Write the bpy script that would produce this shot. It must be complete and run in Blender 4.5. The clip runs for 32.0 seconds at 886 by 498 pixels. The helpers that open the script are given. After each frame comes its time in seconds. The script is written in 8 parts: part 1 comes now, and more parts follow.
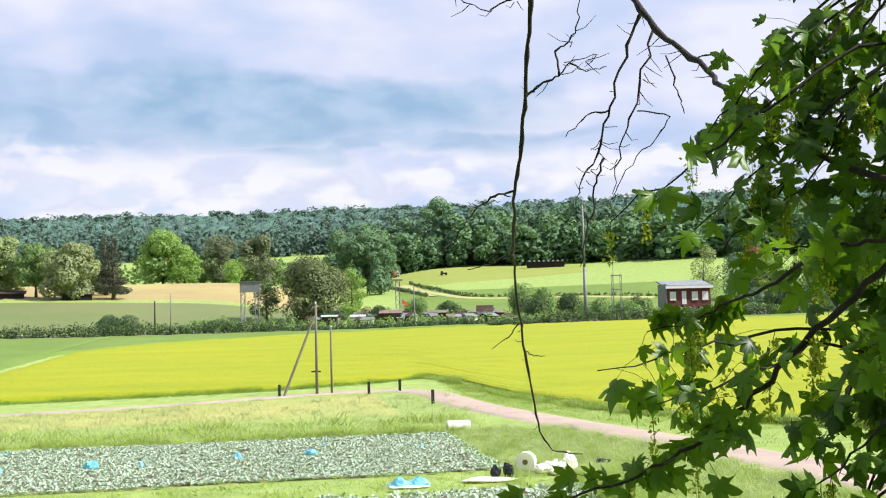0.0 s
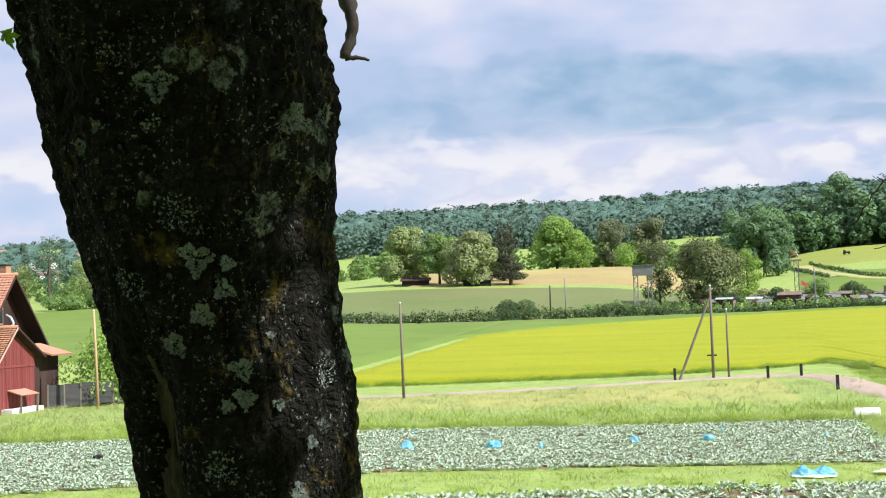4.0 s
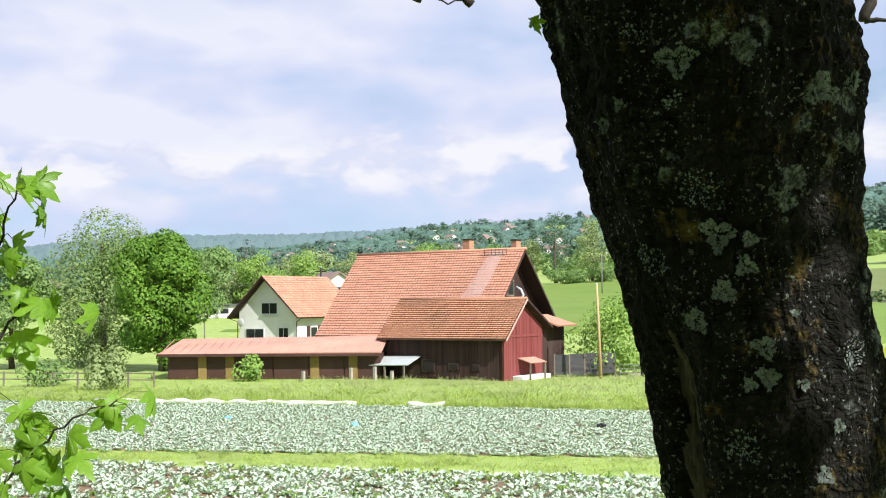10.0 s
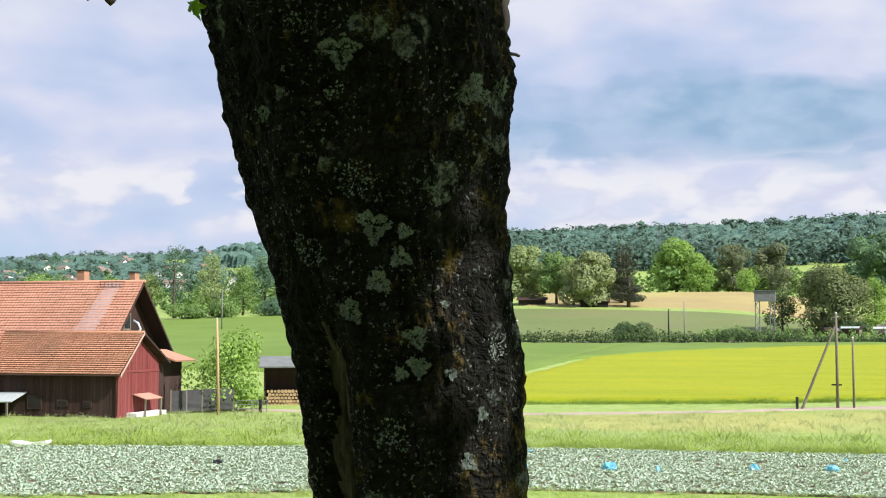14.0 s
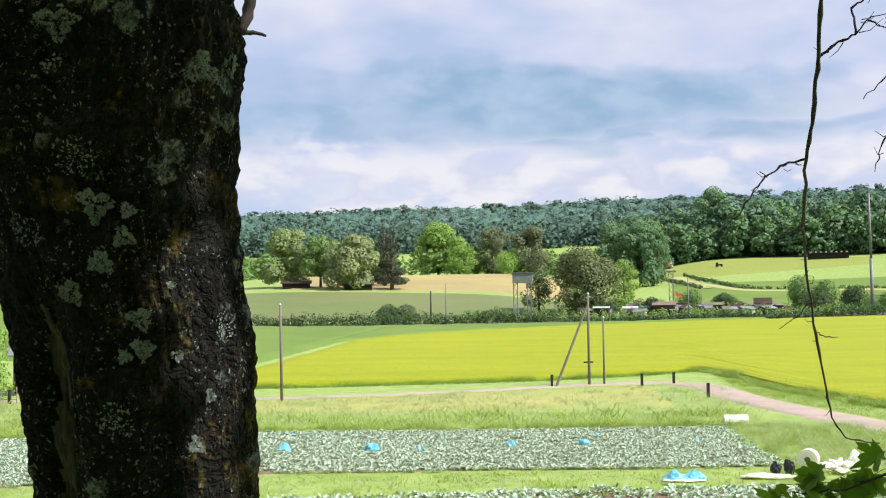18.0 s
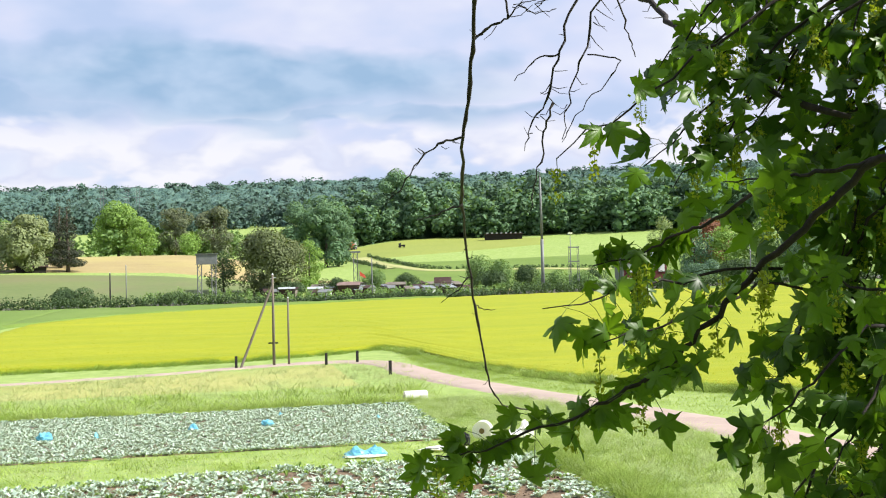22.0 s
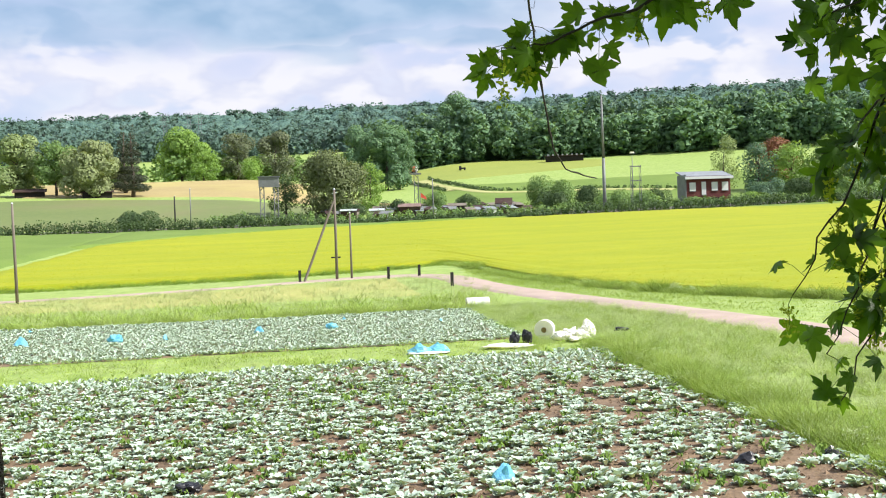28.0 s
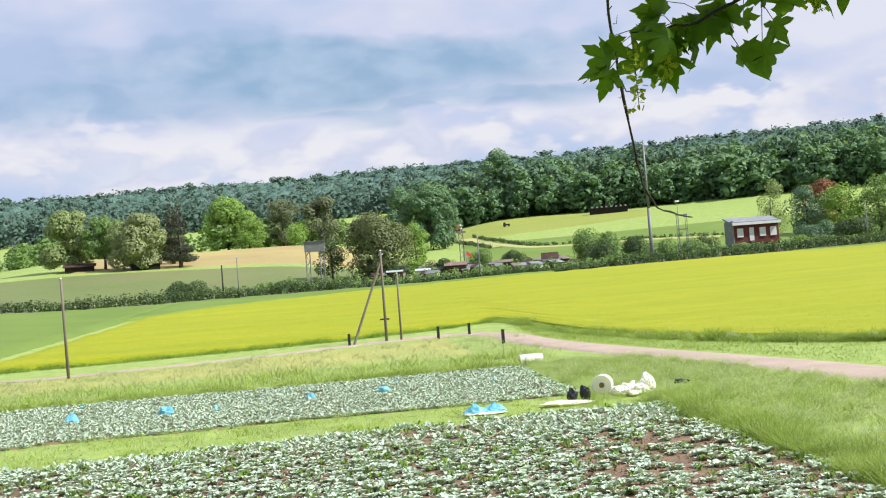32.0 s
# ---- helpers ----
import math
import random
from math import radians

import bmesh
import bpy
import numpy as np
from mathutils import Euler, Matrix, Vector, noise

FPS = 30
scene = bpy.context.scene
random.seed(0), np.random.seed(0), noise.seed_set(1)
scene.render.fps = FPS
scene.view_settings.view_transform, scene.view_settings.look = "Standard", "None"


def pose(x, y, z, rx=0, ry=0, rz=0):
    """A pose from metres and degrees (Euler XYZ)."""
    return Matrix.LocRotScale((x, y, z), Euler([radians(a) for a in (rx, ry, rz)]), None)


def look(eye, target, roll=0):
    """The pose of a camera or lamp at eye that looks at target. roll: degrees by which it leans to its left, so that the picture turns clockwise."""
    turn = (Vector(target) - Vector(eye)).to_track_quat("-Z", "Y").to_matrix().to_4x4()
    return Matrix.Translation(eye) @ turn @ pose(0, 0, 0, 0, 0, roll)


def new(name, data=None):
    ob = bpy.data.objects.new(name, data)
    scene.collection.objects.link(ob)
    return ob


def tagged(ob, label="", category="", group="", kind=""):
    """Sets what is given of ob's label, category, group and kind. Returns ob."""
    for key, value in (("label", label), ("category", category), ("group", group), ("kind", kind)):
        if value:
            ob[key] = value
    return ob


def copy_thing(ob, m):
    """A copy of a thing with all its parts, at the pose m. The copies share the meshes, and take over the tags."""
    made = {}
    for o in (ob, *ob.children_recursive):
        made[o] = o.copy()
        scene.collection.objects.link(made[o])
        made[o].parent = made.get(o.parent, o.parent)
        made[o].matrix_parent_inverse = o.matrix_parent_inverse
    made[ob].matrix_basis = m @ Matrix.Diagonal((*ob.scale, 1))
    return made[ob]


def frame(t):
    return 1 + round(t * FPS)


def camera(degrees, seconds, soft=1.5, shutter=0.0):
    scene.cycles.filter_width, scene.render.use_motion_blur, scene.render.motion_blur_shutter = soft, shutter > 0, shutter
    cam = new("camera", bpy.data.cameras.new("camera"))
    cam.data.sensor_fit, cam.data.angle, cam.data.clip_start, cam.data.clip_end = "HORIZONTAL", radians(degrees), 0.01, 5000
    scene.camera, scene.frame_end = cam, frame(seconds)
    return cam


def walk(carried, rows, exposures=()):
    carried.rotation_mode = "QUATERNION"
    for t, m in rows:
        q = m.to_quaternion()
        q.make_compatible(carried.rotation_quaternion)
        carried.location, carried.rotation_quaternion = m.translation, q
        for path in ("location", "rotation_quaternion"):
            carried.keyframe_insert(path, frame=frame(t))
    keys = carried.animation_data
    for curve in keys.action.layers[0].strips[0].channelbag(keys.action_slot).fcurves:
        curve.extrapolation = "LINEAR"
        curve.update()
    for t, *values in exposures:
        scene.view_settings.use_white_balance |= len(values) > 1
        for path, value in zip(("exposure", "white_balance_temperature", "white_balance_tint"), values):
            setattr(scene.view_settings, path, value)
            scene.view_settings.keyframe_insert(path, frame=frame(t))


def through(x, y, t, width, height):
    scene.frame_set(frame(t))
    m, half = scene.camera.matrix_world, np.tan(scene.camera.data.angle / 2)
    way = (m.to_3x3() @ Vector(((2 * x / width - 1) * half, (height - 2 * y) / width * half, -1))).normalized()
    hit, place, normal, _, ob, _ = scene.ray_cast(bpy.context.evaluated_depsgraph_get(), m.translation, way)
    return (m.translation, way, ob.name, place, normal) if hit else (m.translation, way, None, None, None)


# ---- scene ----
# Camera: seconds, eye, yaw to the left of +y, pitch up, roll.
ROWS = (
    (0, 0.087, -0.539, 5.770, -7.55, 3.52, -1.31),
    (0.5, 0.080, -0.432, 5.763, -6.39, 3.41, -1.58),
    (1, 0.096, -0.346, 5.768, -4.92, 3.41, -1.47),
    (1.5, 0.099, -0.366, 5.778, -2.84, 3.59, -1.37),
    (2, 0.104, -0.417, 5.772, -0.44, 3.87, -1.26),
    (2.5, 0.121, -0.422, 5.776, 2.34, 3.96, -1.10),
    (3, 0.118, -0.432, 5.784, 5.08, 3.77, -1.20),
    (3.5, 0.109, -0.429, 5.777, 8.06, 3.43, -1.41),
    (5.5, 0.065, -0.458, 5.800, 18.29, 3.06, -2.81),
    (6, 0.052, -0.453, 5.801, 20.74, 3.22, -2.96),
    (6.5, 0.048, -0.447, 5.803, 23.08, 3.28, -3.04),
    (7, 0.062, -0.442, 5.805, 25.46, 3.30, -3.04),
    (7.5, 0.068, -0.438, 5.809, 27.78, 3.32, -2.97),
    (8, 0.066, -0.428, 5.807, 29.80, 3.32, -2.85),
    (8.5, 0.065, -0.430, 5.809, 31.82, 3.18, -2.69),
    (9, 0.062, -0.434, 5.807, 33.22, 2.90, -2.36),
    (9.5, 0.056, -0.433, 5.796, 34.05, 2.63, -1.50),
    (10, 0.059, -0.440, 5.783, 34.19, 2.52, -0.60),
    (10.5, 0.048, -0.443, 5.775, 33.47, 2.73, 0.13),
    (11, 0.030, -0.450, 5.767, 31.56, 3.25, 0.71),
    (11.5, 0.007, -0.452, 5.746, 28.82, 3.76, 0.79),
    (12, -0.011, -0.446, 5.724, 25.64, 4.10, 0.66),
    (12.5, -0.019, -0.439, 5.706, 22.77, 4.17, 0.49),
    (13, -0.021, -0.436, 5.699, 20.17, 4.16, 0.31),
    (13.5, -0.016, -0.436, 5.695, 18.06, 4.15, 0.20),
    (14, -0.012, -0.441, 5.696, 16.40, 4.18, 0.13),
    (14.5, -0.008, -0.448, 5.695, 14.92, 4.14, 0.00),
    (16.5, 0.021, -0.441, 5.680, 9.55, 2.71, -0.40),
    (17, 0.028, -0.434, 5.684, 8.20, 2.69, -0.53),
    (17.5, 0.033, -0.438, 5.684, 6.88, 2.91, -0.62),
    (18, 0.053, -0.432, 5.689, 5.27, 3.34, -0.67),
    (18.5, 0.077, -0.432, 5.692, 3.61, 3.82, -0.80),
    (19, 0.098, -0.439, 5.693, 1.83, 4.18, -0.79),
    (19.5, 0.111, -0.437, 5.692, -0.04, 4.29, -1.00),
    (20, 0.133, -0.415, 5.689, -1.87, 4.09, -1.13),
    (20.5, 0.143, -0.411, 5.678, -4.13, 3.67, -1.28),
    (21, 0.149, -0.411, 5.672, -6.29, 3.19, -1.40),
    (21.5, 0.152, -0.395, 5.667, -8.20, 2.69, -1.48),
    (22, 0.156, -0.414, 5.660, -9.50, 2.17, -1.42),
    (22.5, 0.148, -0.432, 5.635, -10.44, 1.52, -0.83),
    (23, 0.139, -0.432, 5.625, -10.99, 0.77, -0.71),
    (23.5, 0.144, -0.384, 5.622, -11.31, 0.10, -0.91),
    (24, 0.141, -0.404, 5.555, -11.61, -0.01, -0.66),
    (24.5, 0.162, -0.399, 5.394, -11.71, 0.36, -0.83),
    (25, 0.176, -0.578, 5.135, -11.33, 1.04, -0.54),
    (25.5, 0.202, -0.551, 4.935, -10.41, 1.34, -0.58),
    (26, 0.211, -0.618, 4.758, -9.00, 1.07, -0.47),
    (26.5, 0.161, -0.643, 4.701, -7.35, 0.04, -0.57),
    (27.5, 0.127, -0.525, 4.702, -7.00, -0.82, -1.36),
    (28.5, 0.099, -0.394, 4.702, -6.28, -1.58, -2.30),
    (29, 0.099, -0.372, 4.697, -7.78, -0.77, -2.98),
    (29.5, 0.098, -0.341, 4.691, -9.06, -0.03, -3.55),
    (29.7, 0.110, -0.220, 4.690, -9.30, 0.25, -3.75),
    (30, 0.085, 0.130, 4.688, -9.46, 0.62, -4.00),
    (30.5, 0.070, 0.340, 4.686, -8.72, 0.92, -4.13),
    (31, 0.060, 0.410, 4.686, -7.27, 1.13, -4.30),
    (31.5, 0.055, 0.440, 4.688, -5.80, 1.36, -4.30),
    (32, 0.050, 0.450, 4.688, -4.50, 1.58, -4.32),
)
cam = camera(40.17, 32.0, soft=1.1)


def aim(x, y, z, yaw, pitch, roll):
    a, b = radians(yaw), radians(pitch)
    ahead = Vector((-math.sin(a) * math.cos(b), math.cos(a) * math.cos(b), math.sin(b)))
    eye = Vector((x, y, z))
    return look(eye, eye + ahead * 10, roll)


walk(cam, [(r[0], aim(*r[1:])) for r in ROWS], [(0, 0.85), (2, 0.82), (3, 0.78), (6, 0.69), (8, 0.73), (9, 0.82), (11, 0.82), (13, 0.71), (14, 0.69), (17, 0.69), (18, 0.71), (19, 0.77), (20.5, 0.84), (29.5, 0.84), (30.2, 0.70), (32, 0.67)])

# ---- light: bright broken cloud, sun high on the right and a little beyond ----
SUN = Vector((0.70, -0.20, 0.68)).normalized()
lamp = new("sun", bpy.data.lights.new("sun", "SUN"))
lamp.data.energy, lamp.data.angle, lamp.data.color = 5.0, radians(0.6), (1.0, 0.96, 0.90)
lamp.matrix_world = look(SUN * 50, (0, 0, 0))

world = bpy.data.worlds.new("sky")
scene.world = world
world.use_nodes = True


class Graph:
    """Short hand for node trees."""

    def __init__(self, tree):
        self.tree = tree
        tree.nodes.clear()

    def add(self, kind, ins=None, **props):
        n = self.tree.nodes.new(kind)
        for k, v in props.items():
            if k == "ramp":
                el = n.color_ramp.elements
                while len(el) < len(v):
                    el.new(0.5)
                for e, (p, c) in zip(el, v):
                    e.position, e.color = p, (c if len(c) == 4 else (*c, 1)) if isinstance(c, tuple) else (c, c, c, 1)
            elif k == "operation":
                n.operation = v
            elif k == "blend_type":
                n.blend_type = v
            elif k == "data_type":
                n.data_type = v
            elif k == "sky_type":
                n.sky_type = v
            elif k == "feature":
                n.feature = v
            elif k == "distance":
                n.distance = v
            elif k == "wave_type":
                n.wave_type = v
            elif k == "bands_direction":
                n.bands_direction = v
        for k, v in (ins or {}).items():
            s = n.inputs[k]
            if isinstance(v, bpy.types.NodeSocket):
                self.tree.links.new(v, s)
            else:
                s.default_value = v
        return n

    def math(self, op, a, b=0.0, c=0.0):
        return self.add("ShaderNodeMath", {0: a, 1: b, 2: c}, operation=op).outputs[0]

    def mix(self, f, a, b, blend="MIX"):
        return self.add("ShaderNodeMix", {"Factor": f, 6: a, 7: b}, data_type="RGBA", blend_type=blend).outputs[2]

    def noise(self, vec, scale, detail=5.0, rough=0.55, dist=0.0):
        return self.add("ShaderNodeTexNoise", {"Vector": vec, "Scale": scale, "Detail": detail, "Roughness": rough, "Distortion": dist}).outputs[0]

    def ramp(self, f, stops):
        return self.add("ShaderNodeValToRGB", {0: f}, ramp=stops).outputs[0]


g = Graph(world.node_tree)
sky = g.add("ShaderNodeTexSky", sky_type="NISHITA")
sky.sun_disc, sky.sun_elevation, sky.sun_rotation = False, math.asin(SUN.z), math.atan2(SUN.x, SUN.y)
sky.air_density, sky.dust_density, sky.ozone_density = 1.0, 1.0, 1.5
gen = g.add("ShaderNodeTexCoord").outputs["Generated"]


sep = g.add("ShaderNodeSeparateXYZ", {0: gen})
turn = g.math("ARCTAN2", sep.outputs[0], sep.outputs[1])
rise = sep.outputs[2]


across = g.math("MULTIPLY", turn, 57.3)
up = g.math("MULTIPLY", g.math("ARCSINE", g.math("MAXIMUM", rise, -0.2)), 57.3)


def layer(a, e, shift, detail, rough, warp):
    """Cloud noise over turn and height, both in degrees; low clouds are drawn out along the horizon."""
    v = g.add("ShaderNodeCombineXYZ", {0: g.math("MULTIPLY", across, a), 1: g.math("MULTIPLY", up, e), 2: shift}).outputs[0]
    return g.noise(v, 1.0, detail, rough, warp)


def shifted(base, noise_out, amount):
    return g.math("MULTIPLY_ADD", g.math("SUBTRACT", noise_out, 0.5), amount, base)


def cloud_mass(at_a, at_e, wide, tall, edge):
    """A long cloud with ragged edges: 1 inside, 0 outside."""
    a = g.math("DIVIDE", g.math("SUBTRACT", wild_a, at_a), wide)
    e = g.math("DIVIDE", g.math("SUBTRACT", wild_e, at_e), tall)
    d = g.math("ADD", g.math("MULTIPLY", a, a), g.math("MULTIPLY", e, e))
    return g.ramp(g.math("MULTIPLY", d, 0.5), [(0.5 - edge, 1.0), (0.5 + edge * 0.5, 0.0)])


bank = layer(0.045, 0.20, 3.4, 3.0, 0.5, 0.3)
mid = layer(0.15, 0.34, 1.7, 3.0, 0.42, 0.2)
puff = layer(0.32, 0.62, 5.0, 3.5, 0.46, 0.15)
wild_a = shifted(shifted(across, bank, 22.0), mid, 9.0)
wild_e = shifted(shifted(shifted(up, bank, 3.0), mid, 3.4), puff, 1.1)
tone = g.math("ADD", g.math("ADD", g.math("MULTIPLY", bank, 0.40), g.math("MULTIPLY", mid, 0.46)), g.math("MULTIPLY", puff, 0.14))
body = g.ramp(tone, [(0.38, (0.47, 0.58, 0.81)), (0.45, (0.57, 0.65, 0.86)), (0.50, (0.645, 0.69, 0.875)), (0.57, (0.76, 0.785, 0.90))])
slate = g.math("MAXIMUM", cloud_mass(-2.0, 10.1, 15.0, 1.5, 0.34), g.math("MULTIPLY", cloud_mass(-12.0, 8.7, 9.0, 0.8, 0.34), 0.7))
slate = g.math("MAXIMUM", slate, g.math("MULTIPLY", cloud_mass(6.0, 8.6, 8.0, 0.55, 0.34), 0.75))
slate = g.math("MAXIMUM", slate, g.math("MULTIPLY", cloud_mass(-50.0, 17.0, 26.0, 3.0, 0.4), 0.25))
seen = g.mix(g.math("MULTIPLY", slate, 0.92), body, g.mix(g.ramp(puff, [(0.40, 0.0), (0.62, 1.0)]), (0.30, 0.465, 0.67, 1), (0.43, 0.575, 0.77, 1)))
# heaped white tops in a belt above the horizon, with blue in the gaps below them
belt = g.math("MULTIPLY", g.ramp(g.math("MULTIPLY", wild_e, 0.1), [(0.50, 0.0), (0.60, 1.0)]), g.ramp(g.math("MULTIPLY", wild_e, 0.1), [(0.76, 1.0), (0.86, 0.0)]))
heap = g.math("MULTIPLY", belt, g.ramp(g.math("ADD", g.math("MULTIPLY", puff, 0.65), g.math("MULTIPLY", mid, 0.35)), [(0.45, 0.0), (0.50, 0.95)]))
blue = g.mix(0.8, g.mix(1.0, sky.outputs[0], (0.12, 0.12, 0.12, 1), "MULTIPLY"), (0.50, 0.66, 0.90, 1))
low = g.ramp(g.math("MULTIPLY", up, 0.1), [(0.30, 1.0), (0.72, 0.0)])
gap = g.math("MULTIPLY", low, g.ramp(g.math("ADD", g.math("MULTIPLY", mid, 0.5), g.math("MULTIPLY", puff, 0.5)), [(0.42, 0.8), (0.54, 0.0)]))
seen = g.mix(gap, seen, blue)
seen = g.mix(heap, seen, g.mix(g.ramp(puff, [(0.46, 0.0), (0.60, 1.0)]), (0.66, 0.695, 0.855, 1), (0.85, 0.85, 0.91, 1)))
back = g.add("ShaderNodeBackground", {0: seen, 1: 0.62})
g.tree.links.new(back.outputs[0], g.add("ShaderNodeOutputWorld").inputs[0])


# ---- materials ----
def material(name, build):
    m = bpy.data.materials.new(name)
    m.use_nodes = True
    gr = Graph(m.node_tree)
    shader = build(gr)
    gr.tree.links.new(shader, gr.add("ShaderNodeOutputMaterial").inputs[0])
    return m


def surface(name, dark, light, scale=3.0, rough=0.8, bump=0.3, fine=30.0, metal=0.0, depth=0.02, spread=None, per_piece=0.0, stain=None, spec=0.3, stretch=(1, 1, 1), leafy=0.0, skyward=0.0):
    """Two-scale variation between two colours, with fine relief; per_piece varies each object."""

    def build(gr):
        pos = gr.add("ShaderNodeTexCoord").outputs["Object"]
        vec = gr.add("ShaderNodeVectorMath", {0: pos, 1: stretch}, operation="MULTIPLY").outputs[0]
        a, b = gr.noise(vec, scale, 4.0, 0.6), gr.noise(vec, fine, 3.0, 0.6)
        f = gr.math("ADD", gr.math("MULTIPLY", a, 0.6), gr.math("MULTIPLY", b, 0.4))
        col = gr.ramp(f, [(0.34, dark), (0.66, light)])
        if stain:
            col = gr.mix(gr.ramp(gr.noise(vec, scale * 0.4, 6.0, 0.65, 0.4), [(0.5, 0.0), (0.68, 0.85)]), col, (*stain, 1))
        if per_piece:
            r = gr.add("ShaderNodeObjectInfo").outputs["Random"]
            col = gr.mix(per_piece, col, gr.ramp(r, [(0.0, dark), (1.0, light)]))
        if spread:
            r = gr.add("ShaderNodeNewGeometry").outputs["Random Per Island"]
            col = gr.mix(spread, col, gr.ramp(r, [(0.0, dark), (1.0, light)]))
        bm = gr.add("ShaderNodeBump", {"Strength": bump, "Distance": depth, "Height": f}).outputs[0]
        if skyward:
            own = gr.add("ShaderNodeNewGeometry").outputs["Normal"]
            half = gr.add("ShaderNodeVectorMath", {0: own, 1: (1 - skyward,) * 3, 2: (0.0, 0.0, skyward)}, operation="MULTIPLY_ADD").outputs[0]
            bm = gr.add("ShaderNodeVectorMath", {0: half}, operation="NORMALIZE").outputs[0]
        p = gr.add("ShaderNodeBsdfPrincipled", {"Base Color": col, "Roughness": rough, "Metallic": metal, "Normal": bm, "Specular IOR Level": spec})
        if not leafy:
            return p.outputs[0]
        warm = gr.mix(1.0, col, (1.45, 1.35, 0.5, 1), "MULTIPLY")
        t = gr.add("ShaderNodeBsdfTranslucent", {"Color": warm, "Normal": bm})
        return gr.add("ShaderNodeMixShader", {0: leafy, 1: p.outputs[0], 2: t.outputs[0]}).outputs[0]

    return material(name, build)


def foliage(name, dark, light, through=0.35, skyward=0.25, scale=0.25, spread=0.55):
    return surface(name, dark, light, scale=scale, fine=scale * 8, rough=0.6, bump=0.0, spread=spread, leafy=through, spec=0.2, skyward=skyward)


M = {}
M["grass"] = surface("meadow", (0.15, 0.235, 0.042), (0.30, 0.385, 0.105), scale=0.9, fine=14.0, bump=0.4, depth=0.03, stain=(0.29, 0.36, 0.12))
M["lush"] = foliage("lush_grass", (0.20, 0.345, 0.045), (0.54, 0.66, 0.20), 0.45, 0.75, 0.8, 0.4)
M["tall"] = foliage("seeding_grass", (0.27, 0.36, 0.12), (0.50, 0.56, 0.29), 0.3, 0.85)
M["heads"] = foliage("pale_grass_heads", (0.38, 0.51, 0.20), (0.64, 0.73, 0.44), 0.4, 0.85, 0.5, 0.45)
M["verge"] = foliage("verge_grass", (0.13, 0.24, 0.025), (0.29, 0.42, 0.06), 0.35, 0.75)
M["mown"] = foliage("mown_grass", (0.20, 0.31, 0.04), (0.33, 0.45, 0.08), 0.35, 0.85, 0.5, 0.3)
M["soil"] = surface("soil", (0.075, 0.050, 0.030), (0.24, 0.165, 0.10), scale=1.2, fine=14.0, bump=0.8, depth=0.06)
M["ballast"] = surface("railway_ballast", (0.07, 0.062, 0.055), (0.14, 0.125, 0.11), scale=1.0, fine=12.0)
M["road"] = surface("road", (0.30, 0.23, 0.19), (0.42, 0.33, 0.275), scale=0.5, fine=40.0, bump=0.2, stain=(0.30, 0.24, 0.20))
M["cabbage"] = surface("cabbage_leaf", (0.17, 0.285, 0.185), (0.61, 0.695, 0.60), scale=9.0, fine=30.0, rough=0.5, bump=0.25, depth=0.01, spread=0.42, leafy=0.12, spec=0.4)
M["weed"] = foliage("weed_leaf", (0.08, 0.16, 0.025), (0.20, 0.31, 0.06), 0.3, 0.4)
M["rape"] = surface("flowering_crop", (0.195, 0.245, 0.0015), (0.29, 0.30, 0.002), scale=0.08, fine=4.0, bump=0.5, depth=0.12, stretch=(0.5, 2.2, 1.0))
M["crop"] = surface("green_crop", (0.095, 0.162, 0.020), (0.145, 0.215, 0.036), scale=0.06, fine=3.0, bump=0.5, depth=0.1)
M["young"] = surface("young_crop", (0.10, 0.14, 0.04), (0.15, 0.18, 0.06), scale=0.03, fine=0.8, bump=0.2, stain=(0.16, 0.14, 0.075))
M["ripe"] = surface("ripe_field", (0.25, 0.195, 0.08), (0.36, 0.29, 0.125), scale=0.03, fine=1.0, bump=0.2, stain=(0.36, 0.32, 0.10))
M["hayfield"] = surface("hay_meadow", (0.18, 0.225, 0.04), (0.26, 0.29, 0.06), scale=0.02, fine=0.8, bump=0.2, stain=(0.26, 0.29, 0.06))


